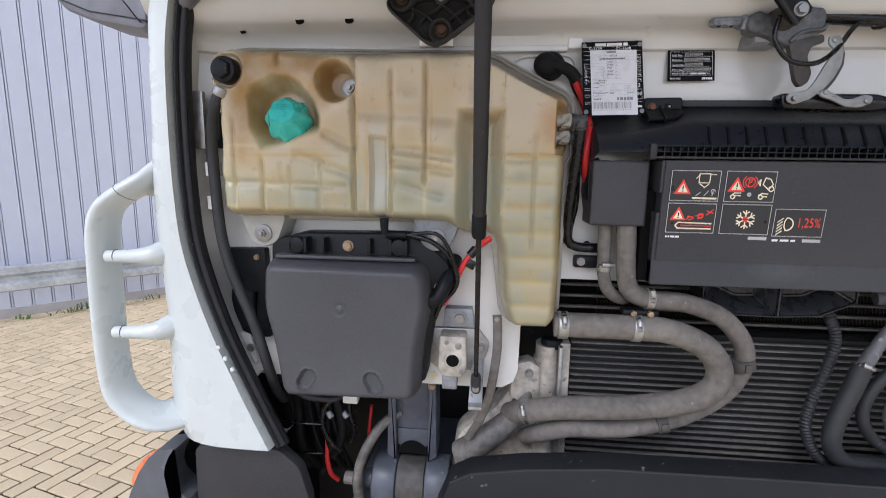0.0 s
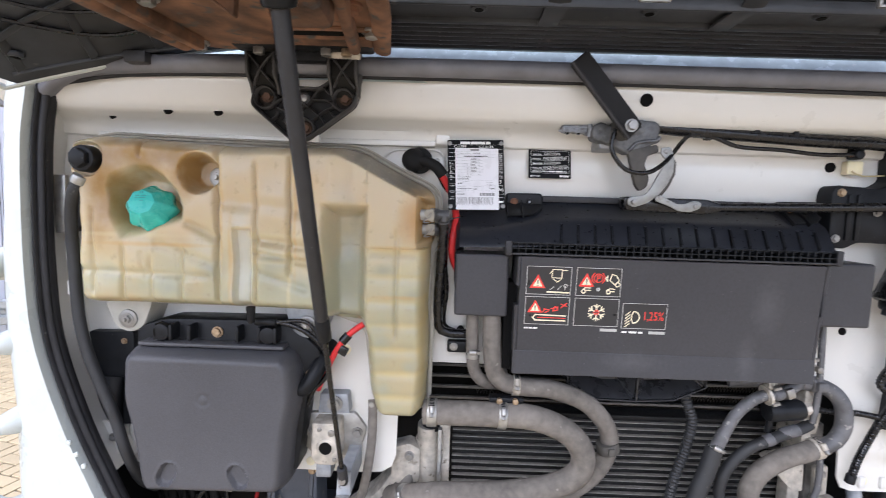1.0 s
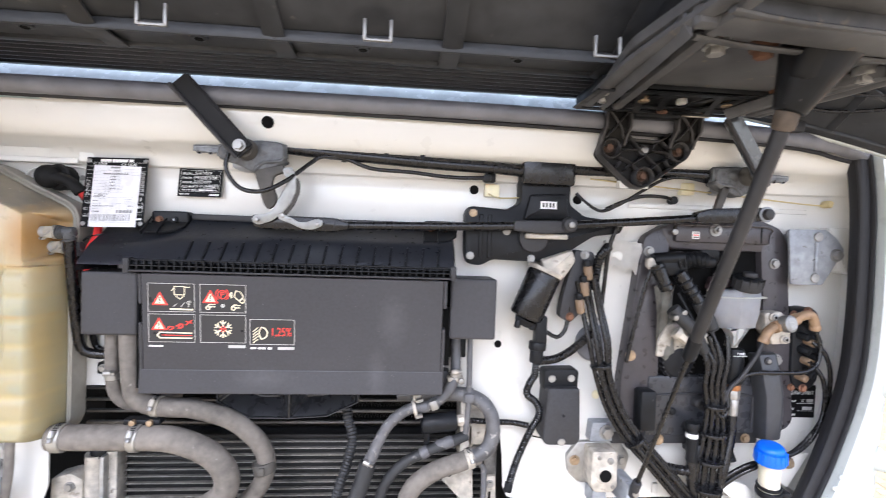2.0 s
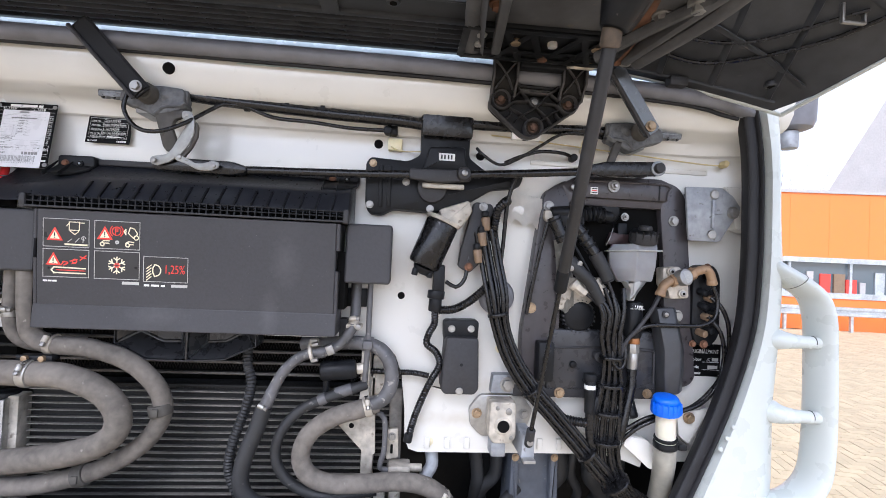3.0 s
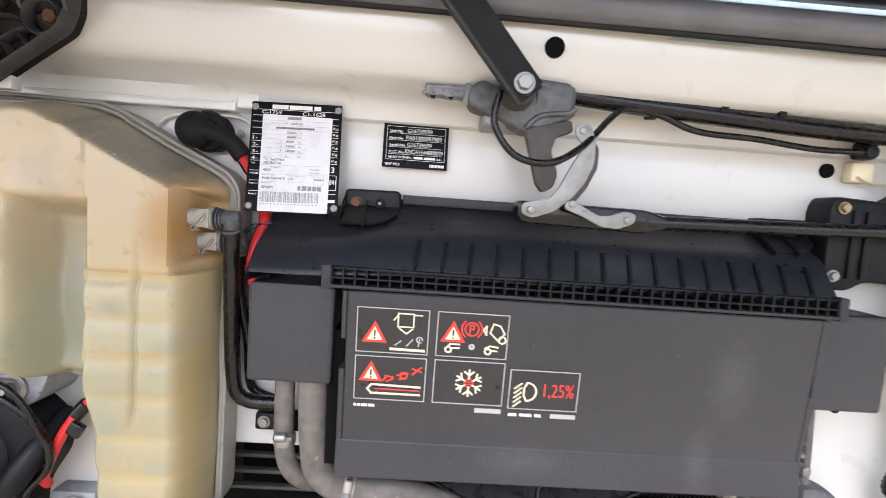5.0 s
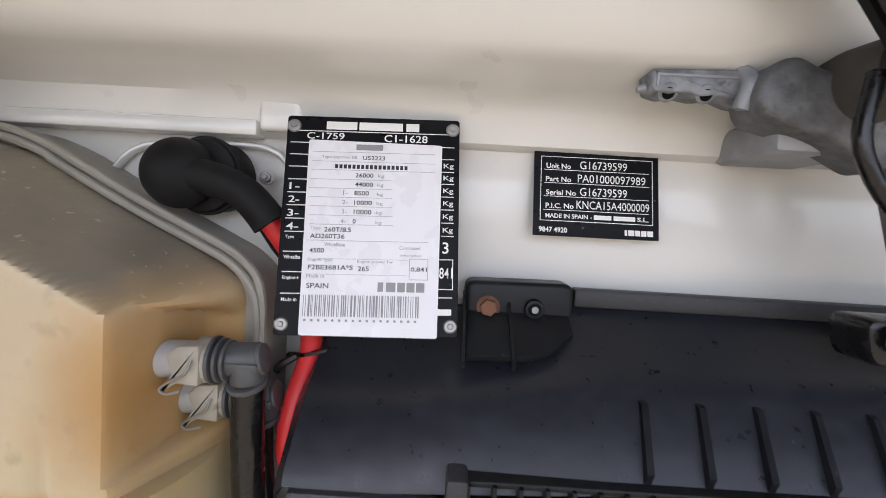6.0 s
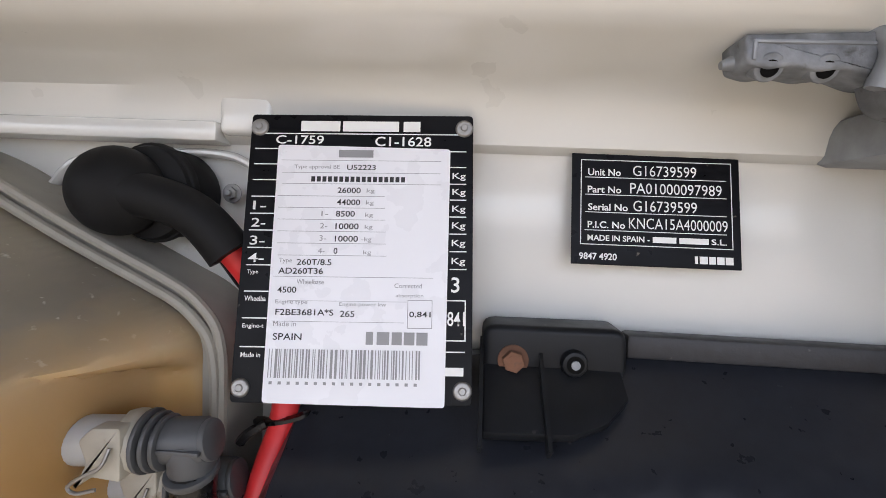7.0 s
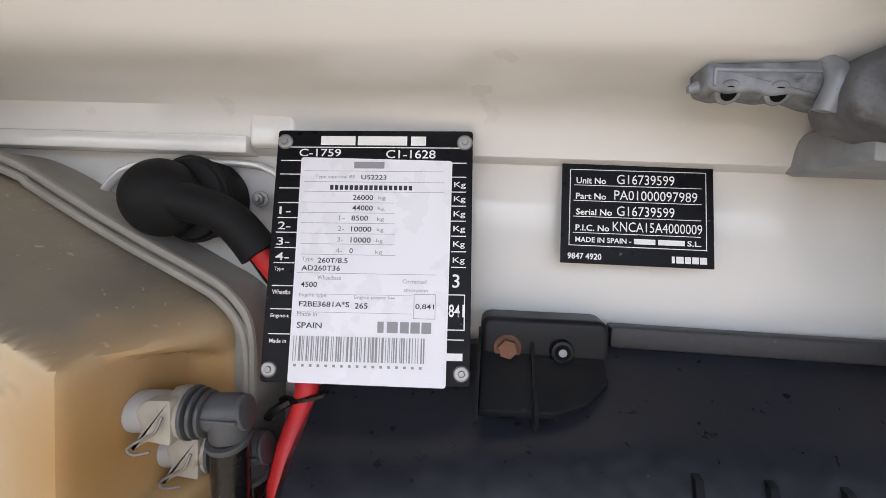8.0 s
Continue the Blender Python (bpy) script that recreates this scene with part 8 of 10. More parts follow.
part("crank_shadow_plate", prism(rounded([(-0.004, 1.823), (0.001, 1.815), (0.001, 1.796), (-0.008, 1.775), (-0.021, 1.757), (-0.026, 1.762), (-0.012, 1.779), (-0.005, 1.799)], 0.003), -0.0765, -0.070, 0.0008), BROWNCAST, wl_)
part("crank", prism(rounded([(-0.030, 1.761), (-0.020, 1.759), (0.004, 1.747), (0.016, 1.748), (0.032, 1.754), (0.043, 1.751), (0.042, 1.742), (0.026, 1.735), (0.007, 1.736), (-0.012, 1.745), (-0.032, 1.752)], 0.004), -0.0846, -0.0810, 0.0008), DULL, wl_, "dull silver bent crank")
for x, z in ((-0.066, 1.7485), (0.034, 1.7445), (-0.0185, 1.832), (-0.024, 1.757)):
    part("crank_pin", rod((x, -0.080, z), (x, -0.0868 if z < 1.8 else -0.082, z), 0.0040, seg=14, ease=0.001), STEEL, wl_)
part("rod_head", prism(rounded([(-0.080, 1.758), (0.060, 1.757), (0.085, 1.750), (0.085, 1.738), (0.055, 1.732), (-0.075, 1.735)], 0.008), -0.072, -0.048, 0.004), CABLE, wl_)
part("long_rod", sweep([(0.06, -0.060, 1.744), (0.20, -0.060, 1.748), (0.32, -0.061, 1.752), (0.475, -0.064, 1.760), (0.62, -0.064, 1.772), (0.74, -0.064, 1.783)], 0.0075, 12, 0.02, ry=0.006), CABLE, wl_)
part("rod_end", prism(rounded([(0.715, 1.792), (0.745, 1.800), (0.850, 1.806), (0.866, 1.797), (0.862, 1.782), (0.74, 1.772), (0.715, 1.775)], 0.006), -0.074, -0.055, 0.0015), CABLE, wl_)
part("end_washer", rod((0.850, -0.0735, 1.793), (0.850, -0.0755, 1.793), 0.0145, seg=24, ease=0.0005), GREYCAST, wl_)
part("ball_cap", rod((0.850, -0.072, 1.793), (0.850, -0.084, 1.793), 0.0105, 0.0095, seg=20, ease=0.002), GREYBLACK, wl_)
part("ball_post", rod((0.850, -0.060, 1.793), (0.850, 0.004, 1.793), 0.008, seg=12), GREYCAST, wl_)
part("drive_rod", prism(rounded([(0.375, 1.765), (0.49, 1.768), (0.49, 1.748), (0.43, 1.742), (0.375, 1.746)], 0.005), -0.070, -0.058, 0.003), GREYBLACK, wl_)
part("ball_cap", rod((0.476, -0.064, 1.760), (0.476, -0.080, 1.760), 0.015, 0.012, seg=22, ease=0.003), GREYBLACK, wl_)
part("ball_stud", rod((0.476, -0.079, 1.760), (0.476, -0.085, 1.760), 0.006, seg=12, ease=0.002), STEEL, wl_)

tube_thing = thing("carrier_tube", "black carrier tube of the wiper frame along the sheet", "tube", (0.3, -0.03, 1.86))
part("tube", sweep([(-0.04, -0.045, 1.878), (0.02, -0.042, 1.873), (0.14, -0.040, 1.867), (0.243, -0.040, 1.862), (0.35, -0.036, 1.860), (0.40, -0.032, 1.857)], 0.0108, 14, 0.02), CABLE, tube_thing)
part("tube", sweep([(0.46, -0.028, 1.866), (0.60, -0.030, 1.866), (0.70, -0.040, 1.866), (0.78, -0.05, 1.862)], 0.0105, 14, 0.02), CABLE, tube_thing)
for x in (0.065, 0.14, 0.205):
    part("band", rod((x, -0.037, 1.871), (x + 0.008, -0.037, 1.871), 0.0135, seg=16), BLACK, tube_thing)
    if x != 0.14:
        part("wall_clip", box(x - 0.008, x + 0.012, -0.034, -0.004, 1.879, 1.886, 0.002), BLACK, tube_thing)
for nm, pts, r, lb in (("washer_tube", [(-0.108, -0.096, 1.862), (-0.112, -0.098, 1.830), (-0.090, -0.100, 1.800), (-0.055, -0.100, 1.795), (-0.020, -0.085, 1.815), (0.015, -0.06, 1.850), (0.035, -0.050, 1.864), (0.075, -0.044, 1.862), (0.12, -0.042, 1.848), (0.19, -0.040, 1.845), (0.26, -0.036, 1.840), (0.330, -0.03, 1.842)], 0.0036, "thin black washer tube looping under the pivot"),
                       ("washer_tube", [(0.505, -0.020, 1.822), (0.52, -0.028, 1.806), (0.55, -0.030, 1.790), (0.585, -0.030, 1.803), (0.63, -0.036, 1.832), (0.665, -0.046, 1.853), (0.705, -0.046, 1.858), (0.76, -0.044, 1.850)], 0.0030, "thin black washer tube behind the linkage"),
                       ("washer_tube", [(0.56, -0.03, 1.794), (0.59, -0.032, 1.808), (0.63, -0.030, 1.821), (0.675, -0.026, 1.822), (0.705, -0.010, 1.818)], 0.0036, "thin black washer tube behind the linkage")):
    w = thing(nm, lb, "tube", pts[-1])
    part("tube", sweep(pts, r, 10, 0.006), CABLE, w)
    part("grommet", rod(Vector(pts[-1]) + Vector((0, 0.012, 0)), Vector(pts[-1]) - Vector((0, 0.006, 0)), r * 2.2, seg=14, ease=0.002), BLACK, w)
PALEWIRE = material("yellowed_wire", (0.55, 0.46, 0.25), 0.5, var=0.1, scale=60, big=10)
for s0, x, z in ((0, 0.345, 1.822), (1, 0.735, 1.842)):
    cl = thing("cable_clip", "small yellowed plastic cable clip with a wire", "clip", (x, 0.0, z))
    part("clip_plate", box(x - 0.014, x + 0.014, -0.010, 0.006, z - 0.012, z + 0.012, 0.003), IVORY, cl)
    part("wire", sweep([(x - 0.008, -0.011, z - 0.006), (x + 0.01, -0.013, z - 0.014), (x + 0.05, -0.010, z - 0.012), (x + 0.06, -0.004, z - 0.010)] if not s0 else [(x - 0.20, -0.011, z + 0.010), (x - 0.08, -0.011, z + 0.002), (x + 0.10, -0.010, z - 0.010), (x + 0.20, -0.012, z - 0.018), (x + 0.27, -0.02, z - 0.023), (x + 0.285, -0.030, z - 0.018)], 0.0015, 8), PALEWIRE, cl)
    if s0:
        part("end_clip", box(x + 0.278, x + 0.289, -0.034, -0.012, z - 0.027, z - 0.014, 0.003, turn=Matrix.Rotation(0.5, 4, "Y")), PALEWIRE, cl)
    if not s0:
        part("connector", box(x - 0.016, x + 0.004, -0.022, -0.004, z + 0.014, z + 0.036, 0.004), BLACK, cl)

# ---- wiper motor on its plate ----
wm = thing("wiper_motor", "black wiper motor hanging from a pressed black mounting plate", "motor", (0.41, -0.02, 1.62))
part("mounting_plate", prism(rounded([(0.393, 1.888), (0.492, 1.892), (0.490, 1.80), (0.520, 1.778), (0.600, 1.770), (0.592, 1.748), (0.540, 1.742), (0.500, 1.716), (0.468, 1.694), (0.420, 1.690), (0.345, 1.692), (0.325, 1.680), (0.300, 1.682), (0.294, 1.70), (0.292, 1.778), (0.300, 1.790), (0.372, 1.786), (0.396, 1.80)], 0.008), -0.032, 0.004, 0.005), BLACK, wm)
part("saddle", box(0.394, 0.494, -0.048, -0.028, 1.832, 1.894, 0.008), CABLE, wm)
part("raised_pad", prism(rounded([(0.412, 1.815), (0.480, 1.818), (0.486, 1.772), (0.40, 1.768)], 0.006), -0.040, -0.030, 0.004), BLACK, wm)
for x in (0.322, 0.338):
    part("plate_rib", box(x - 0.004, x + 0.004, -0.036, -0.030, 1.695, 1.775, 0.002), BLACK, wm)
sl = part("date_sticker", box(0.430, 0.461, -0.0412, -0.0402, 1.789, 1.803, 0), WHITEINK, wm)
for x in (0.434, 0.440, 0.447, 0.453):
    part("printed_bar", box(x, x + 0.003, -0.0418, -0.0413, 1.792, 1.800, 0), BLACKINK, sl)
part("gear_hub", rod((0.420, -0.032, 1.735), (0.420, -0.042, 1.735), 0.028, seg=28, ease=0.003), GREYBLACK, wm)
part("crank_arm", box(0.40, 0.48, -0.056, -0.046, 1.733, 1.743, 0.003), ALU, wm)
for x, z, me_ in ((0.306, 1.777, HEX_BRASS), (0.303, 1.698, HEX_STEEL), (0.418, 1.696, HEX_STEEL), (0.370, 1.745, HEX_STEEL)):
    fix("bolt", me_, x, -0.0335, z, wm, 0.68)
part("gear_nose", prism(rounded([(0.435, 1.695), (0.492, 1.715), (0.500, 1.695), (0.478, 1.66), (0.44, 1.665)], 0.006), -0.050, -0.010, 0.006), ALU, wm)
part("end_plate", rod((0.446, -0.040, 1.677), (0.443, -0.040, 1.670), 0.0335, seg=28, ease=0.001), ALU, wm)
part("can", rod((0.444, -0.040, 1.672), (0.410, -0.038, 1.586), 0.0315, 0.0310, seg=32, ease=0.006), CABLE, wm)
part("end_knob", rod((0.412, -0.038, 1.585), (0.407, -0.036, 1.572), 0.022, 0.016, seg=16, ease=0.003), BLACK, wm)
for x, z in ((0.396, 1.574), (0.424, 1.570)):
    part("terminal", rod((x, -0.045, z + 0.008), (x - 0.003, -0.045, z - 0.006), 0.006, seg=10, ease=0.002), BLACK, wm)
cn = thing("motor_connector", "black plug connector with a corrugated lead under the motor", "connector", (0.445, -0.02, 1.53))
part("plug", box(0.430, 0.452, -0.045, -0.020, 1.535, 1.590, 0.004), BLACK, cn)
part("nut_ring", rod((0.438, -0.032, 1.540), (0.437, -0.032, 1.524), 0.0165, seg=16, ease=0.002), BLACK, cn)
part("socket", rod((0.437, -0.032, 1.526), (0.436, -0.030, 1.500), 0.0125, seg=16, ease=0.002), BLACK, cn)
part("lead", sweep([(0.437, -0.028, 1.50), (0.437, -0.024, 1.475), (0.428, -0.020, 1.455), (0.425, -0.018, 1.435), (0.444, -0.016, 1.418), (0.452, -0.014, 1.395), (0.438, -0.012, 1.365), (0.424, -0.012, 1.335), (0.408, -0.010, 1.290), (0.398, -0.010, 1.25)], 0.0068, 12, 0.0015, wave=corrugated(0.005, 0.1)), CABLE, cn)
part("tip", rod((0.399, -0.010, 1.258), (0.396, -0.010, 1.242), 0.0085, seg=10, ease=0.001), BLACK, cn)
part("branch", sweep([(0.444, -0.026, 1.502), (0.475, -0.024, 1.505), (0.505, -0.026, 1.522), (0.535, -0.03, 1.55), (0.550, -0.03, 1.565)], 0.008, 12, 0.0015, wave=corrugated(0.005, 0.1)), CABLE, cn)
part("side_branch", sweep([(0.432, -0.013, 1.372), (0.40, -0.008, 1.376), (0.36, 0.0, 1.374), (0.31, 0.01, 1.372), (0.28, 0.02, 1.352)], 0.0055, 10, 0.0015, wave=corrugated(0.004, 0.1)), CABLE, cn)
part("tie_tail", sweep([(0.44, -0.014, 1.352), (0.47, -0.016, 1.346), (0.50, -0.012, 1.340)], 0.0014, 6), CABLE, cn)
part("wire", sweep([(0.455, -0.030, 1.558), (0.475, -0.030, 1.548), (0.492, -0.028, 1.565), (0.498, -0.026, 1.61), (0.510, -0.022, 1.66), (0.53, -0.02, 1.69)], 0.004, 10), CABLE, cn)

# relay box
rb = thing("relay_box", "small black plastic relay box screwed to the firewall", "relay box", (0.49, -0.01, 1.40))
part("body", prism(rounded([(0.460, 1.452), (0.524, 1.452), (0.528, 1.352), (0.520, 1.342), (0.462, 1.342), (0.454, 1.352)], 0.008), -0.036, 0.0115, 0.006), GREYBLACK, rb)
part("top_plate", prism(rounded([(0.456, 1.482), (0.526, 1.484), (0.524, 1.440), (0.458, 1.440)], 0.010), -0.020, 0.0115, 0.003), BLACK, rb)
part("dimple", rod((0.492, -0.0355, 1.400), (0.492, -0.0372, 1.400), 0.0032, seg=12), BLACK, rb)
for x, z, y in ((0.472, 1.466, -0.021), (0.510, 1.467, -0.021), (0.490, 1.350, -0.037)):
    fix("screw", SCREW, x, y, z, rb, 0.95)

# brake pipe block with tan unions
pb = thing("union_block", "black bracket with tan plastic pipe unions", "union block", (0.52, -0.02, 1.62))
part("bracket", prism(rounded([(0.505, 1.715), (0.540, 1.712), (0.548, 1.69), (0.520, 1.595), (0.500, 1.575), (0.478, 1.588), (0.482, 1.62)], 0.006), -0.030, -0.010, 0.003), GREYBLACK, pb)
part("stay", box(0.50, 0.53, -0.012, 0.0115, 1.62, 1.66, 0.003), GREYBLACK, pb)
fix("nut", STUD, 0.522, -0.031, 1.706, pb, 0.75)
fix("bolt", HEX_RUST, 0.498, -0.031, 1.588, pb, 0.75)
for x, z in ((0.525, 1.685), (0.519, 1.655), (0.512, 1.622)):
    part("union", rod((x, -0.040, z), (x + 0.004, -0.040, z - 0.026), 0.0085, 0.0075, seg=12, ease=0.002), TAN, pb)
    part("union_cap", rod((x - 0.001, -0.039, z + 0.012), (x, -0.040, z), 0.0075, seg=12, ease=0.003), BLACK, pb)

# rubber grommet and torn paper tag
gm = thing("grommet", "large round grey rubber grommet in the firewall", "grommet", (0.565, 0.01, 1.53))
part("disc", rod((0.563, 0.013, 1.530), (0.563, -0.002, 1.530), 0.038, 0.034, seg=32, ease=0.004), GREYSEAL, gm)
tg = thing("paper_tag", "torn grubby white tape patch on the firewall", "tape", (0.60, 0.0, 1.72))
b = bmesh.new()
cols = []
for i in range(9):
    u = i / 8
    cols.append([b.verts.new((0.572 + 0.072 * u, -0.009 - 0.003 * math.sin(u * 7 + k * 0.8) - 0.002 * math.sin(k * 1.7), 1.742 - 0.012 * u - (0.058 + 0.008 * math.sin(i * 1.9)) * k / 5 - 0.002 * math.sin(i * 2.3))) for k in range(6)])
for a, c in zip(cols, cols[1:]):
    for j in range(5):
        b.faces.new((a[j], a[j + 1], c[j + 1], c[j]))
bmesh.ops.solidify(b, geom=b.faces[:], thickness=0.001)
part("patch", b, material("grubby_tape", (0.74, 0.72, 0.68), 0.5, var=0.08, scale=60, big=20, spots=0.1, spot_color=(0.45, 0.32, 0.2)), tg)
part("adhesive", box(0.575, 0.64, -0.006, 0.0115, 1.69, 1.735, 0.003), PAINT, tg)

# ---- pedal box plate ----
pp = thing("pedal_plate", "large dark brown-black plastic pedal box plate with an open window", "plate", (0.8, 0.0, 1.37))
PLUM = material("purplish_black_plastic", (0.052, 0.047, 0.051), 0.34, var=0.25, scale=60, big=6, bump=0.05, spots=0.12, spot_color=(0.12, 0.115, 0.11))
y0, y1 = -0.014, 0.0115
part("left_bar", prism(rounded([(0.648, 1.745), (0.690, 1.772), (0.705, 1.76), (0.688, 1.63), (0.690, 1.44), (0.690, 1.356), (0.614, 1.356), (0.612, 1.46), (0.640, 1.69)], 0.012), y0, y1, 0.004), PLUM, pp)
part("top_bar", prism(rounded([(0.680, 1.762), (0.715, 1.782), (0.890, 1.785), (0.925, 1.772), (0.905, 1.722), (0.70, 1.722)], 0.008), y0 - 0.001, y1, 0.004), PLUM, pp)
tray = part("top_tray", box(0.705, 0.900, -0.026, -0.012, 1.737, 1.772, 0.004), PLUM, pp)
part("tray_rim", sweep([(0.707, -0.027, 1.770), (0.80, -0.0275, 1.771), (0.897, -0.027, 1.770), (0.899, -0.027, 1.755), (0.897, -0.027, 1.740)], 0.0022, 8, 0.006), PLUM, tray)
part("tray_end", box(0.8795, 0.8825, -0.0275, -0.020, 1.739, 1.771, 0.001), BLACK, tray)
part("right_bar", prism(rounded([(0.896, 1.782), (0.930, 1.770), (0.948, 1.74), (0.954, 1.65), (0.970, 1.47), (0.978, 1.38), (0.962, 1.362), (0.912, 1.362), (0.900, 1.62), (0.890, 1.72)], 0.012), y0 - 0.002, y1, 0.004), PLUM, pp)
lower = part("lower_panel", prism(rounded([(0.668, 1.472), (0.898, 1.472), (0.91, 1.358), (0.664, 1.352)], 0.006), y0 - 0.003, y1, 0.004), material("satin_blue_black_plastic", (0.034, 0.036, 0.042), 0.3, spec=0.5, var=0.25, scale=50, big=7, bump=0.05, spots=0.12, spot_color=(0.13, 0.13, 0.13)), pp)
part("ridge", sweep([(0.677, -0.018, 1.434), (0.73, -0.019, 1.437), (0.790, -0.018, 1.440)], 0.0022, 8, 0.01), GREYBLACK, lower)
part("step_edge", sweep([(0.845, -0.018, 1.437), (0.880, -0.019, 1.434), (0.886, -0.019, 1.425), (0.887, -0.018, 1.368)], 0.0030, 8, 0.006), GREYBLACK, lower)
ear_ = part("cable_ear", prism(rounded([(0.792, 1.440), (0.770, 1.434), (0.757, 1.429), (0.756, 1.418), (0.767, 1.410), (0.792, 1.404)], 0.006), -0.034, -0.014, 0.002), GREYBLACK, lower)
part("ear_hole", rod((0.769, -0.033, 1.423), (0.769, -0.0345, 1.423), 0.0050, seg=18), VOID, ear_)
part("under_strip", box(0.600, 0.905, -0.013, 0.0112, 1.335, 1.360, 0.003), GREYBLACK, pp)
part("lower_tab", prism(rounded([(0.760, 1.345), (0.790, 1.345), (0.788, 1.318), (0.776, 1.308), (0.763, 1.316)], 0.005), y0, y1, 0.002), GREYBLACK, pp)
# dark sheet drawn for the shade inside the window
part("window_dark", box(0.68, 0.91, 0.0, 0.0112, 1.465, 1.725, 0.001), VOID, pp)
part("foot_block", box(0.640, 0.672, -0.045, -0.012, 1.372, 1.450, 0.006), BLACK, pp)
rb = part("right_block", loft([[(0.892, -0.016, 1.350), (0.896, -0.046, 1.352), (0.926, -0.046, 1.356), (0.950, -0.016, 1.352)], [(0.888, -0.016, 1.398), (0.890, -0.052, 1.400), (0.924, -0.052, 1.405), (0.954, -0.016, 1.400)], [(0.886, -0.016, 1.440), (0.889, -0.052, 1.442), (0.923, -0.052, 1.452), (0.952, -0.016, 1.440)], [(0.870, -0.016, 1.522), (0.874, -0.046, 1.523), (0.909, -0.046, 1.526), (0.930, -0.016, 1.524)]], 0.004), material("dark_slate_plastic", (0.040, 0.042, 0.047), 0.4, var=0.2, scale=70, big=8, bump=0.05, spots=0.1, spot_color=(0.12, 0.12, 0.12)), pp, "dark slate moulded bracket")
part("eyelet", rod((0.891, -0.044, 1.512), (0.891, -0.050, 1.512), 0.0075, seg=20, ease=0.001), GREYBLACK, rb)
part("eyelet_nut", rod((0.891, -0.049, 1.512), (0.891, -0.052, 1.512), 0.0042, seg=14, ease=0.0008), STEEL, rb)
for x, z, me_, k in ((0.656, 1.716, HEX_STEEL, 1.0), (0.784, 1.762, STUD, 1.1), (0.918, 1.700, HEX_STEEL, 1.0), (0.628, 1.512, HEX_BRASS, 1.0), (0.693, 1.346, HEX_BRASS, 1.0), (0.932, 1.507, HEX_STEEL, 1.15), (0.8145, 1.703, STUD, 0.75), (0.875, 1.348, HEX_BRASS, 0.9), (0.965, 1.60, HEX_RUST, 0.7), (0.968, 1.452, HEX_RUST, 0.7)):
    fix("bolt", me_, x, -0.017 if z < 1.73 else -0.027, z, pp, k)
part("rivet", rod((0.702, -0.025, 1.756), (0.702, -0.029, 1.756), 0.006, seg=14, ease=0.001), STEEL, pp)
pl = part("part_sticker", box(0.737, 0.752, -0.0272, -0.0262, 1.744, 1.758, 0), WHITEINK, pp)
for k in range(3):
    part("printed_bar", box(0.739, 0.7505, -0.0278, -0.0273, 1.7462 + 0.004 * k, 1.748 + 0.004 * k, 0), REDINK if k == 1 else BLACKINK, pl)
part("dome", rod((0.718, -0.017, 1.403), (0.718, -0.024, 1.403), 0.008, 0.006, seg=18, ease=0.002), BLACK, pp)
knob = part("lens_knob", rod((0.728, 0.0, 1.500), (0.727, -0.020, 1.499), 0.035, 0.031, seg=32, ease=0.006), BLACK, pp, "black ribbed round cap")
for k in range(22):
    a = 2 * math.pi * k / 22
    part("knob_rib", rod((0.728 + 0.035 * math.cos(a), -0.004, 1.500 + 0.035 * math.sin(a)), (0.727 + 0.032 * math.cos(a), -0.020, 1.499 + 0.032 * math.sin(a)), 0.0020, seg=6), GREYBLACK, knob)
part("valve_base", prism(rounded([(0.682, 1.542), (0.700, 1.575), (0.775, 1.578), (0.778, 1.540), (0.752, 1.530), (0.735, 1.515), (0.680, 1.510)], 0.006), -0.020, 0.005, 0.003), ALU, pp)
part("cable_loop", sweep([(0.783, -0.052, 1.448), (0.783, -0.054, 1.425), (0.788, -0.055, 1.410), (0.797, -0.055, 1.405), (0.806, -0.054, 1.412), (0.809, -0.053, 1.430), (0.808, -0.050, 1.448)], 0.0036, 10, 0.004), CABLE, pp)
# bellows and plugs in the window
bl = thing("pedal_valve", "black brake valve with rubber bellows and plugged hoses", "valve", (0.75, -0.02, 1.66))
part("bellows", sweep([(0.700, -0.034, 1.696), (0.722, -0.034, 1.701), (0.742, -0.033, 1.704), (0.762, -0.030, 1.702)], 0.0135, 20, 0.0014, wave=corrugated(0.0098, 0.20)), BLACK, bl, "ribbed rubber bellows")
part("bellows_nose", rod((0.760, -0.031, 1.702), (0.780, -0.028, 1.699), 0.0105, 0.0120, seg=18, ease=0.003), BLACK, bl)
part("disc", rod((0.786, 0.0, 1.712), (0.786, -0.012, 1.711), 0.024, 0.022, seg=28, ease=0.004), BLACK, bl)
part("manifold", box(0.660, 0.722, -0.045, 0.0, 1.672, 1.706, 0.006), BLACK, bl)
part("lever", prism(rounded([(0.640, 1.704), (0.652, 1.706), (0.662, 1.690), (0.690, 1.693), (0.692, 1.682), (0.655, 1.676), (0.640, 1.688)], 0.004), -0.044, -0.034, 0.003), ALU, bl)
part("valve_bar", rod((0.655, -0.034, 1.701), (0.715, -0.036, 1.707), 0.0125, seg=20, ease=0.003), BLACK, bl)


def hose_plug(line, r, mat, rings):
    """A moulded hose end: tapering sleeve with raised rings."""
    p = part("plug", sweep([(x, y, z) for x, y, z in line], r, 16, 0.004, wave=lambda d: 1.06 - 2.2 * d), mat, bl)
    a, c = Vector(line[0]), Vector(line[-1])
    for u, k in rings:
        q = a + (c - a) * u
        part("ring", rod(q, q + (c - a).normalized() * 0.004, r * k, seg=16, ease=0.001), BLACK, p)
    return p


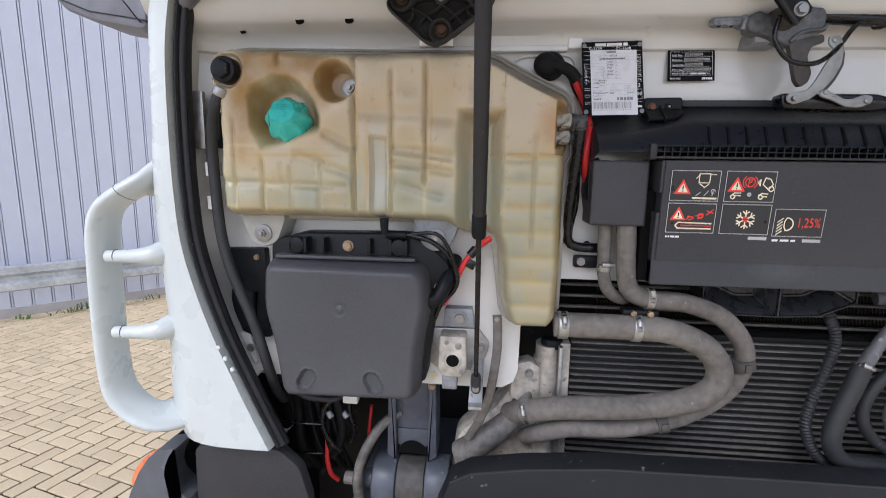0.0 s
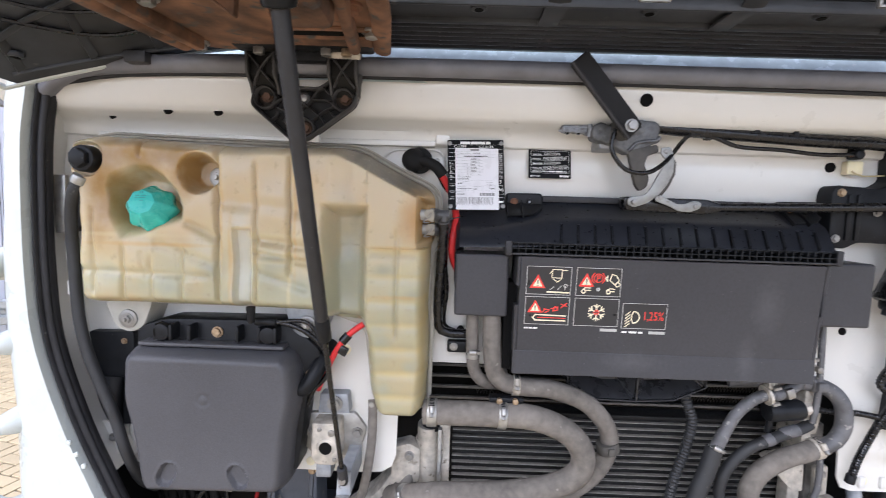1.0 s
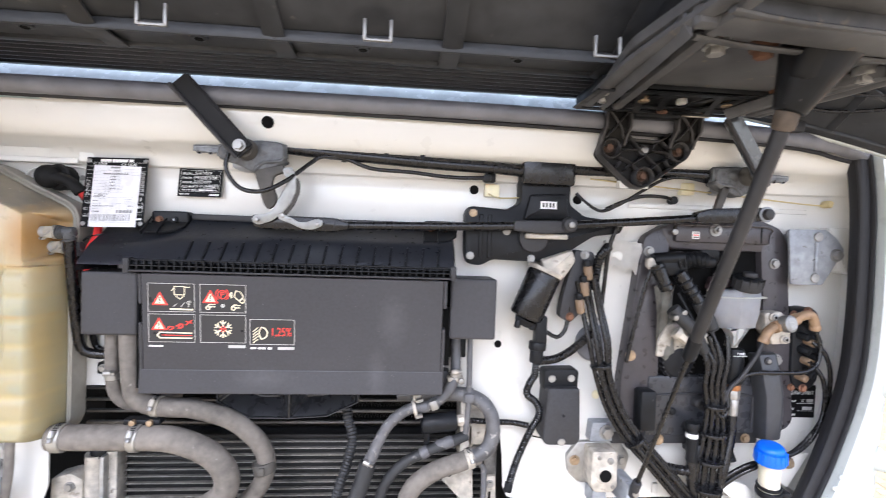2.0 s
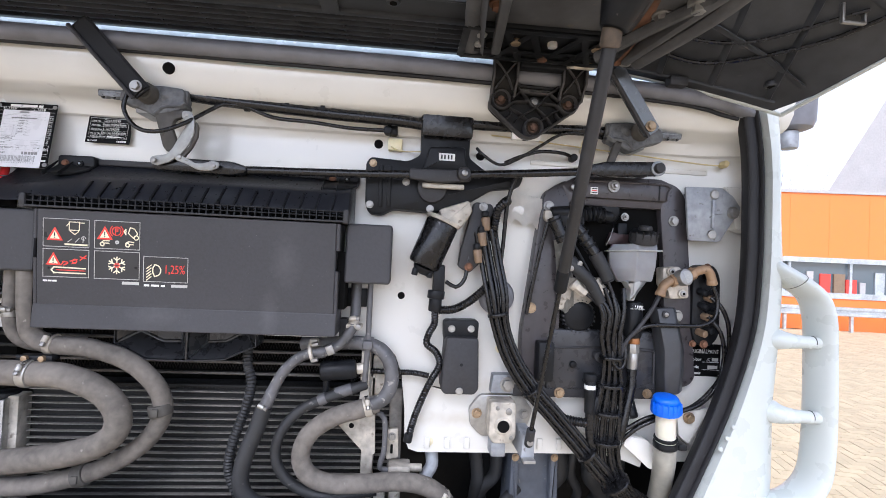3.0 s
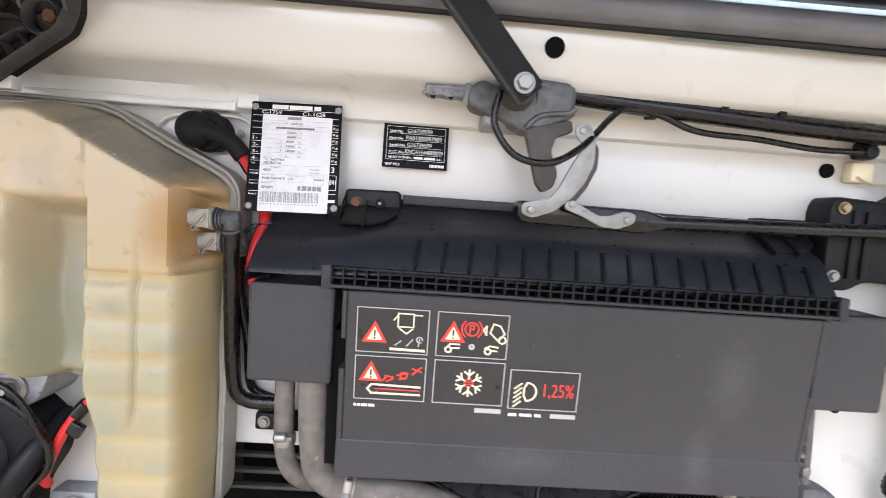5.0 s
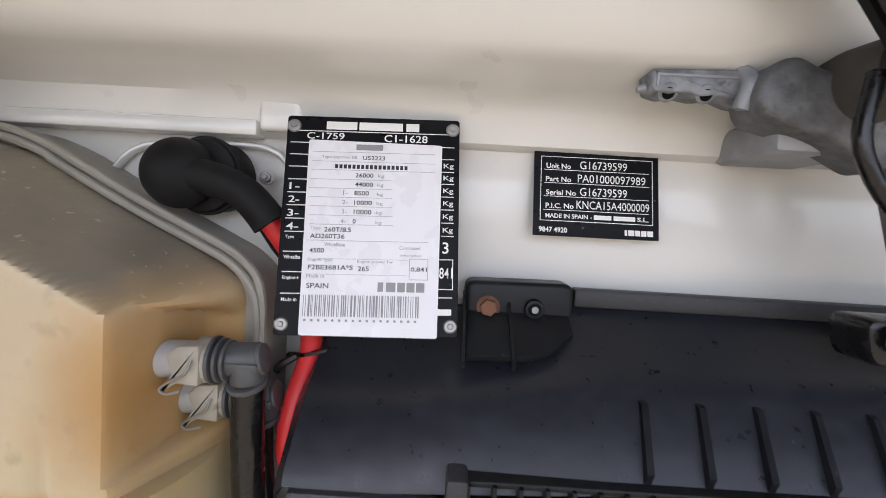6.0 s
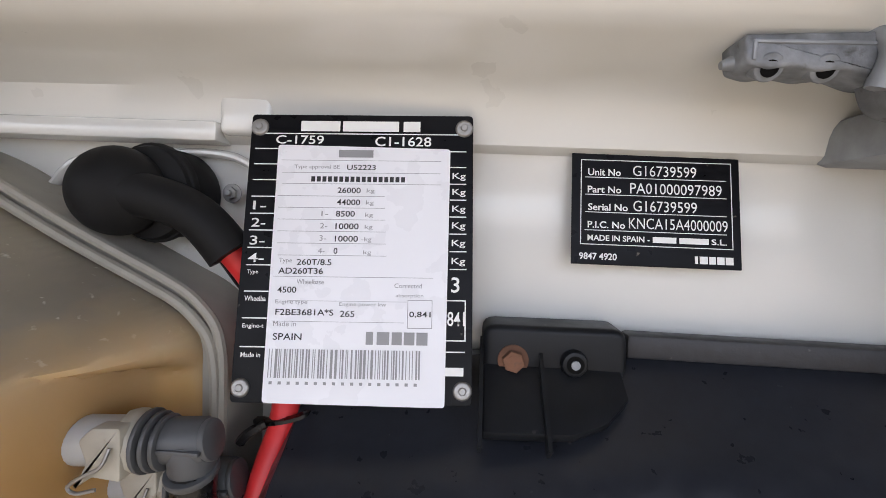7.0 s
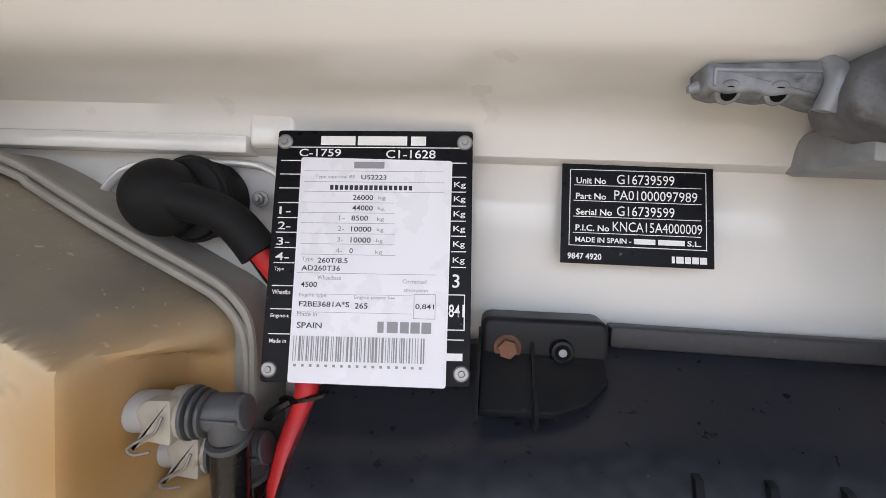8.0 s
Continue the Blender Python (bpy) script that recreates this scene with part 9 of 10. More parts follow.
hose_plug([(0.657, -0.045, 1.692), (0.668, -0.047, 1.668), (0.678, -0.049, 1.645)], 0.0125, CABLE, ((0.1, 1.1), (0.75, 1.05)))
hose_plug([(0.705, -0.040, 1.678), (0.726, -0.044, 1.648), (0.747, -0.050, 1.617)], 0.0125, CABLE, ((0.25, 1.18), (0.45, 1.16), (0.62, 1.1)))
hose_plug([(0.742, -0.050, 1.624), (0.757, -0.052, 1.598), (0.770, -0.053, 1.572)], 0.0130, DARKRUBBER, ((0.92, 0.95),))
hose_plug([(0.692, -0.047, 1.610), (0.712, -0.052, 1.588), (0.733, -0.054, 1.568), (0.755, -0.054, 1.531)], 0.0125, DARKRUBBER, ((0.08, 1.08),))
for (ax, az), (bx, bz) in (((0.703, 1.566), (0.728, 1.546)), ((0.744, 1.570), (0.769, 1.547))):
    u = part("union", rod((ax, -0.042, az), (bx, -0.046, bz), 0.0110, 0.0090, seg=6, ease=0.001), ALU, bl, "dull hexagon union")
    part("union_ring", rod((ax, -0.041, az), (ax + (bx - ax) * 0.3, -0.043, az + (bz - az) * 0.3), 0.0125, seg=18, ease=0.001), ALU, u)
part("clip_rail", rod((0.700, -0.050, 1.640), (0.738, -0.054, 1.575), 0.0024, seg=8), BLACK, bl)
for x, z in ((0.690, 1.596), (0.706, 1.606), (0.724, 1.574)):
    part("hose_clip", rod((x, -0.046, z), (x + 0.002, -0.062, z - 0.002), 0.0055, seg=14, ease=0.001), STEEL, bl)
# slim metal pipes from the unions down to the tie
for k, (x, z) in enumerate(((0.726, 1.549), (0.755, 1.532), (0.769, 1.548), (0.772, 1.570))):
    part("pipe", sweep([(x, -0.047, z), (0.762 + 0.009 * k, -0.050, 1.516 + 0.004 * k), (0.779 + 0.0065 * k, -0.052, 1.487), (0.783 + 0.0060 * k, -0.052, 1.455), (0.784 + 0.0060 * k, -0.050, 1.40)], 0.0030, 10, 0.006), GREYBLACK, bl)
b = bmesh.new()
crumple = [[b.verts.new((0.668 + 0.044 * u + 0.012 * w * (1 - u), -0.020 - 0.005 * math.sin(5 * w + 3 * u) - 0.003 * math.sin(11 * u + 2 * w), 1.648 - 0.136 * w + 0.008 * math.sin(7 * u + w))) for u in (i / 6 for i in range(7))] for w in (k / 12 for k in range(13))]
for a, c in zip(crumple, crumple[1:]):
    for j in range(6):
        b.faces.new((a[j], a[j + 1], c[j + 1], c[j]))
bmesh.ops.solidify(b, geom=b.faces[:], thickness=0.001)
part("dust_gaiter", b, material("grubby_grey_cloth", (0.26, 0.25, 0.22), 0.8, var=0.3, scale=60, big=18, bump=0.15, spots=0.3, spot_color=(0.12, 0.11, 0.09)), bl, "crumpled grubby grey gaiter")
part("film", prism(rounded([(0.786, 1.672), (0.778, 1.648), (0.786, 1.644), (0.828, 1.650), (0.826, 1.668), (0.800, 1.668)], 0.006), -0.022, -0.010, 0.003), material("dull_maroon_rubber", (0.060, 0.038, 0.040), 0.4, var=0.3, scale=70, big=12, bump=0.08), bl, "dull maroon rubber flap")
part("pull_wire", sweep([(0.773, -0.026, 1.643), (0.779, -0.030, 1.658), (0.787, -0.026, 1.678)], 0.0012, 8, 0.004), STEEL, bl)

# fluid reservoir
PALECUP = material("pale_translucent_plastic", (0.27, 0.275, 0.29), 0.4, var=0.10, scale=40, big=10, sss=0.15)
rv = thing("fluid_reservoir", "grey translucent clutch fluid reservoir with a black screw cap", "reservoir", (0.84, -0.03, 1.53))


def cup_ring(z, k, x0, x1, back=-0.012):
    """Plan of the reservoir at one height: two front faces that meet in an upright edge."""
    return [(x0, -0.030, z), (0.822, -0.030 - 0.030 * k, z + 0.003), (x1, -0.026 - 0.026 * k, z + 0.004), (x1 - 0.004, back, z + 0.004), (x0 + 0.004, back, z)]


part("cup", loft([cup_ring(1.571, 0.85, 0.799, 0.861), cup_ring(1.588, 0.95, 0.788, 0.863), cup_ring(1.597, 1.0, 0.780, 0.865), cup_ring(1.634, 1.0, 0.778, 0.868), cup_ring(1.646, 0.95, 0.786, 0.867)], 0.003), PALECUP, rv)
part("rim", loft([cup_ring(1.6305, 1.2, 0.772, 0.875), cup_ring(1.6335, 1.2, 0.772, 0.875)], 0.0008), MILKY, rv)
part("funnel", prism(rounded([(0.806, 1.574), (0.850, 1.580), (0.832, 1.553), (0.826, 1.536), (0.814, 1.536), (0.817, 1.558)], 0.003), -0.050, -0.026, 0.005), MILKY, rv)
part("funnel_web", prism([(0.822, 1.576), (0.835, 1.578), (0.820, 1.545)], -0.053, -0.049, 0.0006), MILKY, rv)
cpk = part("cap", rod((0.841, -0.044, 1.650), (0.840, -0.050, 1.672), 0.0262, 0.0262, seg=30, ease=0.003), GREYBLACK, rv, "black ribbed cap")
for k in range(12):
    a = 2 * math.pi * k / 12
    part("cap_rib", rod((0.841 + 0.0262 * math.cos(a), -0.044 + 0.0262 * math.sin(a), 1.653), (0.840 + 0.0262 * math.cos(a), -0.050 + 0.0262 * math.sin(a), 1.670), 0.0016, seg=6), BLACK, cpk)
part("cap_cone", rod((0.840, -0.050, 1.671), (0.840, -0.052, 1.6755), 0.0245, 0.0150, seg=28), BLACK, cpk)
part("cap_top", rod((0.840, -0.052, 1.674), (0.840, -0.0535, 1.684), 0.0135, 0.0125, seg=20, ease=0.003), GREYBLACK, cpk)
part("bracket", box(0.80, 0.82, -0.02, 0.005, 1.60, 1.69, 0.003), BLACK, rv)
# pressure sensor with its lead
ORANGEBRASS = material("orange_tarnished_brass", (0.40, 0.17, 0.06), 0.4, metal=0.4, var=0.2, scale=90, big=20)
ps = thing("pressure_switch", "black pressure switch with a white ring over a hydraulic fitting", "switch", (0.835, -0.02, 1.42))
part("body", rod((0.833, -0.030, 1.534), (0.830, -0.030, 1.462), 0.018, 0.020, seg=22, ease=0.006), BLACK, ps)
ring = part("ring_label", rod((0.833, -0.030, 1.528), (0.8325, -0.030, 1.517), 0.0182, seg=24, ease=0.001), WHITEINK, ps)
for k in range(4):
    part("printed_bar", box(0.819 + 0.0075 * k, 0.8235 + 0.0075 * k, -0.0495, -0.0465, 1.5200, 1.5215, 0), GREYINK, ring)
part("brass_ring", rod((0.836, -0.030, 1.462), (0.836, -0.030, 1.450), 0.012, seg=14, ease=0.001), ORANGEBRASS, ps)
part("fitting", rod((0.836, -0.030, 1.450), (0.836, -0.030, 1.432), 0.0115, seg=6, ease=0.001), ZINC, ps)
part("ferrule", rod((0.836, -0.030, 1.432), (0.835, -0.030, 1.400), 0.010, seg=16, ease=0.001), ZINC, ps)
part("pressure_hose", sweep([(0.835, -0.030, 1.402), (0.832, -0.034, 1.36), (0.822, -0.038, 1.32), (0.812, -0.04, 1.28), (0.804, -0.03, 1.23)], 0.0092, 14), CABLE, ps)

# drain valve with tan elbows
dv = thing("pipe_valve", "round-faced grey cast valve with two tan elbow unions", "valve", (0.925, -0.03, 1.57))
UNION = material("dusty_tan_union", (0.30, 0.195, 0.115), 0.5, metal=0.2, var=0.25, scale=70, big=20, bump=0.08, spots=0.2, spot_color=(0.16, 0.11, 0.07))
vb = part("body", prism(rounded([(0.886, 1.604), (0.920, 1.608), (0.940, 1.590), (0.943, 1.545), (0.903, 1.542), (0.898, 1.560), (0.888, 1.568)], 0.006), -0.040, -0.014, 0.003), ALU, dv)
part("neck", rod((0.914, -0.036, 1.582), (0.918, -0.050, 1.585), 0.0135, 0.0150, seg=24, ease=0.002), ALU, vb)
face = part("face", rod((0.918, -0.048, 1.585), (0.922, -0.064, 1.588), 0.0165, seg=28, ease=0.002), STEEL, dv, "bright turned face")
part("face_inset", rod((0.922, -0.0638, 1.588), (0.9221, -0.0645, 1.5881), 0.0120, seg=24), MILKY, face)
for dx, dz, w in ((-0.005, 0.003, 0.007), (0.002, -0.002, 0.006), (-0.003, -0.006, 0.005)):
    part("mark", box(0.922 + dx, 0.922 + dx + w, -0.0655, -0.0646, 1.588 + dz, 1.5892 + dz, 0), GREYINK, face)
for x, z in ((0.901, 1.597), (0.926, 1.554)):
    sl = part("screw_seat", rod((x, -0.038, z), (x, -0.046, z), 0.0085, seg=20, ease=0.001), ALU, vb)
    part("screw", rod((x, -0.045, z), (x, -0.0495, z), 0.0058, seg=16, ease=0.001), STEEL, sl)
    part("screw_socket", rod((x, -0.0493, z), (x, -0.0498, z), 0.0030, seg=6), VOID, sl)
for pts, way in (([(0.908, -0.047, 1.580), (0.894, -0.050, 1.577), (0.884, -0.051, 1.570), (0.879, -0.051, 1.560), (0.875, -0.051, 1.548)], 1), ([(0.938, -0.047, 1.592), (0.952, -0.050, 1.600), (0.968, -0.051, 1.604), (0.977, -0.050, 1.598), (0.983, -0.049, 1.584), (0.985, -0.048, 1.574)], -1)):
    el = part("elbow", sweep(pts, 0.0088, 16, 0.003), UNION, dv)
    a, c = Vector(pts[0]), Vector(pts[1])
    part("nut", rod(a, a + (c - a).normalized() * 0.010, 0.0125, seg=6, ease=0.001), UNION, el)
    a, c = Vector(pts[-1]), Vector(pts[-2])
    part("sleeve", rod(a, a + (c - a).normalized() * 0.011, 0.0102, 0.0094, seg=16, ease=0.002), UNION, el)
# terminal strip
ts = thing("terminal_strip", "black oval terminal strip with brown plugs and wires", "terminal strip", (0.995, 0.0, 1.53))
part("base", prism(rounded([(0.972, 1.612), (1.008, 1.615), (1.022, 1.590), (1.024, 1.470), (1.006, 1.446), (0.972, 1.450), (0.962, 1.48), (0.962, 1.58)], 0.015), -0.022, 0.0115, 0.005), BLACK, ts)
for x, z, m2 in ((0.988, 1.590, BLACK), (0.975, 1.560, BLACK), (0.990, 1.548, TAN), (0.978, 1.532, BLACK), (0.985, 1.510, TAN), (0.998, 1.520, BLACK), (0.990, 1.485, BLACK), (0.975, 1.478, TAN)):
    part("plug", rod((x, -0.020, z), (x + 0.006, -0.040, z - 0.004), 0.0075, seg=12, ease=0.002), m2, ts)
for x, z in ((0.990, 1.608), (0.988, 1.452)):
    fix("bolt", HEX_RUST, x, -0.023, z, ts, 0.8)
for pts in ([(0.990, -0.038, 1.548), (1.005, -0.050, 1.53), (1.025, -0.045, 1.49), (1.028, -0.040, 1.43), (1.012, -0.04, 1.385), (0.972, -0.045, 1.345), (0.93, -0.05, 1.325), (0.86, -0.05, 1.31), (0.80, -0.04, 1.27)],
            [(0.985, -0.038, 1.51), (1.006, -0.048, 1.48), (1.018, -0.044, 1.43), (1.004, -0.045, 1.375), (0.965, -0.05, 1.338), (0.90, -0.055, 1.318), (0.84, -0.05, 1.29), (0.80, -0.03, 1.24)],
            [(0.985, -0.048, 1.574), (0.996, -0.050, 1.543), (0.989, -0.052, 1.509), (0.960, -0.056, 1.494), (0.908, -0.058, 1.492), (0.851, -0.056, 1.490), (0.829, -0.054, 1.476), (0.809, -0.050, 1.457), (0.798, -0.05, 1.43)],
            [(0.875, -0.051, 1.550), (0.862, -0.055, 1.528), (0.850, -0.056, 1.510), (0.828, -0.056, 1.480), (0.812, -0.052, 1.460), (0.80, -0.05, 1.43)]):
    part("wire", sweep(pts, 0.0042, 10), CABLE if pts[0][0] > 0.98 else GREYBLACK, ts)
# paint code label
pc = thing("paint_label", "black paint code label with white lettering", "label", (1.01, 0.0, 1.42))
PL = plate_pose((0.975, 0.0100, 1.444), (1.049, 0.0100, 1.443), (0.977, 0.0100, 1.384))
placed("backing", box(-0.036, 0.036, 0.0, 0.001, -0.034, 0.034, 0), PLATE, pc, PL)
placed("white_lettering", lettering([("ORIGINALPAINT", -34, 14, 66, 8.5), ("Colour", -32, -2, 26, 7), ("IC", 6, -2, 7, 7), ("Code", -32, -18, 21, 7)], 0.0003), WHITEINK, pc, PL)
placed("number_bar", bars([(17, -2, 14, 7), (8, -18, 22, 7), (-33, -30, 26, 4)], 0.0003), GREYINK, pc, PL)
placed("ruling", bars([(-4, -4.5, 38, 0.8), (-4, -20.5, 38, 0.8)], 0.0003), WHITEINK, pc, PL)
# side bracket
sbk = thing("side_bracket", "grey pressed steel side bracket with cross-head screws", "bracket", (1.0, 0.0, 1.72))
part("plate", prism(rounded([(0.93, 1.769), (1.008, 1.771), (1.033, 1.754), (1.05, 1.731), (1.006, 1.661), (0.94, 1.661)], 0.005), -0.036, -0.031, 0.001), GREYCAST, sbk)
part("rib", box(0.985, 0.993, -0.041, -0.034, 1.687, 1.745, 0.003), GREYCAST, sbk)
part("cross_rib", box(0.993, 1.010, -0.039, -0.034, 1.716, 1.721, 0.002), GREYCAST, sbk)
part("wall_pad", box(0.95, 0.99, -0.031, 0.0115, 1.68, 1.76, 0.001), GREYCAST, sbk)
part("white_stay", prism(rounded([(1.020, 1.775), (1.072, 1.775), (1.070, 1.682), (1.045, 1.690)], 0.003), -0.028, 0.0, 0.002), PAINT, sbk)
for x, z, me_, big in ((0.991, 1.756, SCREW, 1.25), (0.988, 1.675, SCREW, 1.25), (1.031, 1.721, HEX_STEEL, 1.2)):
    fix("screw", me_, x, -0.037, z, sbk, big)

# washer filler
PALENECK = material("cream_plastic", (0.72, 0.68, 0.56), 0.4, var=0.08, scale=40, big=10, sss=0.2)
GREYNECK = material("greyed_cream_plastic", (0.36, 0.35, 0.31), 0.5, var=0.2, scale=50, big=10, bump=0.05)
wf = thing("washer_filler", "ivory washer filler neck with a bright blue cap", "filler neck", (0.88, -0.05, 1.2))
part("neck", sweep([(0.884, -0.072, 1.345), (0.885, -0.072, 1.30), (0.887, -0.070, 1.262)], 0.0182, 22, 0.01), PALENECK, wf)
part("lower_neck", sweep([(0.887, -0.070, 1.264), (0.892, -0.060, 1.235), (0.902, -0.040, 1.205), (0.915, -0.010, 1.16), (0.93, 0.03, 1.10)], 0.0205, 22, 0.01), GREYNECK, wf, "greyed lower filler tube")
cpb = bmesh.new()
rod((0.882, -0.075, 1.328), (0.880, -0.078, 1.352), 0.0275, 0.0262, seg=36, ease=0.004, bm=cpb)
cap_ob = part("cap", cpb, BLUE, wf, "bright blue snap cap")
part("cap_top", rod((0.880, -0.077, 1.350), (0.8795, -0.0785, 1.362), 0.0245, 0.022, seg=32, ease=0.005), BLUE, cap_ob)
for k in range(9):
    a = math.pi + math.pi * (k + 0.5) / 9
    part("grip_rib", rod((0.882 + 0.0275 * math.cos(a), -0.075 + 0.0275 * math.sin(a), 1.331), (0.880 + 0.0265 * math.cos(a), -0.078 + 0.0265 * math.sin(a), 1.350), 0.0015, seg=6), BLUE, cap_ob)
part("clamp", rod((0.8855, -0.072, 1.283), (0.886, -0.071, 1.277), 0.0215, seg=24, ease=0.002), BLACK, wf)
part("clamp", rod((0.886, -0.071, 1.273), (0.8865, -0.070, 1.262), 0.0225, seg=24, ease=0.002), BLACK, wf)
part("clamp_lug", box(0.905, 0.922, -0.085, -0.06, 1.260, 1.272, 0.003), BLACK, wf)
wt = thing("support_plate", "white triangular sheet support with a bolt", "plate", (0.96, -0.03, 1.30))
part("plate", prism(rounded([(0.928, 1.318), (1.000, 1.326), (0.955, 1.255), (0.935, 1.27)], 0.004), -0.036, -0.030, 0.001), PAINT, wt)
part("stay", box(0.95, 0.97, -0.030, 0.0115, 1.29, 1.315, 0.002), PAINT, wt)
fix("bolt", HEX_BRASS, 0.953, -0.037, 1.307, wt, 1.1)
lp = thing("folded_plate", "white folded sheet plate beside the filler neck", "plate", (0.86, -0.01, 1.24))
part("sheet", prism(rounded([(0.828, 1.268), (0.868, 1.262), (0.902, 1.232), (0.900, 1.198), (0.875, 1.205), (0.822, 1.250)], 0.004), -0.034, -0.030, 0.001), PAINT, lp)
part("return", prism(rounded([(0.835, 1.27), (0.865, 1.263), (0.865, 1.24), (0.835, 1.25)], 0.002), -0.0305, 0.0115, 0.001), PAINT, lp)
sg = thing("step_bracket", "grey sheet bracket below the pedal plate", "bracket", (0.83, 0.0, 1.22))
part("sheet", prism(rounded([(0.80, 1.262), (0.875, 1.225), (0.872, 1.195), (0.80, 1.222)], 0.006), -0.010, 0.0115, 0.003), PAINT, sg)
part("post", rod((0.845, 0.005, 1.335), (0.845, -0.020, 1.300), 0.012, seg=14, ease=0.003), BLACK, sg)

# ---- cable harnesses ----
def harness(label, cores, r, ties, mat=CABLE):
    h = thing("cable_harness", label, "cable harness", cores[0][-1], "cable harnesses")
    for c in cores:
        part("cable", sweep(c, r, 10, 0.012), mat, h)
    for p, way, rr in ties:
        part("cable_tie", rod(Vector(p) - Vector(way).normalized() * 0.003, Vector(p) + Vector(way).normalized() * 0.003, rr, seg=16, ease=0.001), CABLE, h)
    return h


SPINE = [(0.526, 1.66), (0.540, 1.60), (0.552, 1.54), (0.562, 1.48), (0.585, 1.42), (0.622, 1.365), (0.672, 1.312), (0.725, 1.255), (0.775, 1.20), (0.815, 1.165), (0.865, 1.130), (0.930, 1.085), (1.00, 1.04)]
CROSS = [(-0.013, 0.004), (-0.006, -0.004), (0.001, 0.003), (0.008, -0.003), (0.014, 0.003)]
cores = []
for k, (d, e) in enumerate(CROSS):
    pts = []
    for i, (x, z) in enumerate(SPINE):
        n = Vector((SPINE[min(i + 1, len(SPINE) - 1)][1] - SPINE[max(i - 1, 0)][1], -(SPINE[min(i + 1, len(SPINE) - 1)][0] - SPINE[max(i - 1, 0)][0]))).normalized()
        w = 1.35 if i < 3 else 1.0
        pts.append((x - n.x * d * w, -0.048 + e + 0.010 * (i < 2) + 0.022 * max(0, i - 8), z - n.y * d * w))
    cores.append(pts)
harness("bundle of black brake pipes and cables tied together, running down", cores, 0.0046, [((0.556, -0.048, 1.50), (0.2, 0, -1), 0.020), ((0.628, -0.048, 1.357), (0.6, 0, -0.8), 0.020), ((0.742, -0.048, 1.237), (0.7, 0, -0.7), 0.021)])
hose("corrugated_conduit", "black corrugated conduit beside the pipes", [(0.572, -0.02, 1.722), (0.562, -0.03, 1.715), (0.550, -0.034, 1.700), (0.544, -0.035, 1.672), (0.541, -0.035, 1.640)], 0.0085, CABLE, wave=corrugated(0.0055, 0.13))
hose("corrugated_conduit", "black corrugated conduit crossing to the harness", [(0.66, -0.03, 1.31), (0.71, -0.042, 1.300), (0.75, -0.045, 1.295)], 0.0085, CABLE, wave=corrugated(0.0055, 0.13))
hose("single_cable", "single black cable from the linkage to the pedal plate", [(0.585, -0.040, 1.775), (0.570, -0.030, 1.72), (0.566, -0.022, 1.64), (0.562, -0.02, 1.58)], 0.004, CABLE)
hose("single_cable", "single black cable down the plate's edge", [(0.652, -0.040, 1.690), (0.640, -0.034, 1.64), (0.625, -0.026, 1.55), (0.618, -0.022, 1.50)], 0.004, CABLE)
down = []
for k in range(7):
    d = (k - 3) * 0.0085
    down.append([(0.735 + 0.011 * k - 0.006 * (k % 2), -0.052, 1.560 - 0.012 * (k % 3)), (0.758 + 0.007 * k, -0.058 + 0.004 * (k % 2), 1.510), (0.776 + d * 0.7, -0.056 + 0.006 * (k % 2), 1.465), (0.783 + d * 0.6, -0.052 + 0.007 * (k % 2), 1.42), (0.784 + d * 0.8, -0.050 + 0.006 * (k % 2), 1.36),
                 (0.778 + d, -0.048 + 0.006 * (k % 2), 1.29), (0.782 + d, -0.045 + 0.006 * (k % 2), 1.225), (0.808 + d, -0.035 + 0.006 * (k % 2), 1.175), (0.86 + d, -0.015, 1.125), (0.93 + d, 0.02, 1.07), (1.0 + d, 0.05, 1.02)])
harness("thick bundle of black cables tied together below the brake valve", down, 0.0046, [((0.783, -0.05, 1.425), (0, 0, 1), 0.024), ((0.782, -0.05, 1.372), (0, 0, 1), 0.026), ((0.779, -0.048, 1.318), (0, 0, 1), 0.027), ((0.779, -0.046, 1.262), (0, 0, 1), 0.028), ((0.805, -0.04, 1.178), (0.6, 0, -0.8), 0.030)])
inj = thing("inline_connector", "black in-line connector with a white tape ring", "connector", (0.742, -0.045, 1.33))
part("body", rod((0.744, -0.046, 1.385), (0.745, -0.046, 1.315), 0.0105, seg=14, ease=0.003), BLACK, inj)
part("head", rod((0.743, -0.046, 1.392), (0.743, -0.046, 1.378), 0.013, seg=12, ease=0.002), BLACK, inj)
part("tape_ring", rod((0.7435, -0.046, 1.371), (0.7435, -0.046, 1.363), 0.0112, seg=16), WHITEINK, inj)
part("tail", sweep([(0.745, -0.046, 1.318), (0.748, -0.046, 1.27), (0.765, -0.042, 1.215), (0.79, -0.035, 1.17)], 0.009, 12), CABLE, inj)
part("branch", sweep([(0.760, -0.046, 1.345), (0.752, -0.048, 1.33), (0.747, -0.047, 1.30)], 0.007, 10), BLACK, inj)

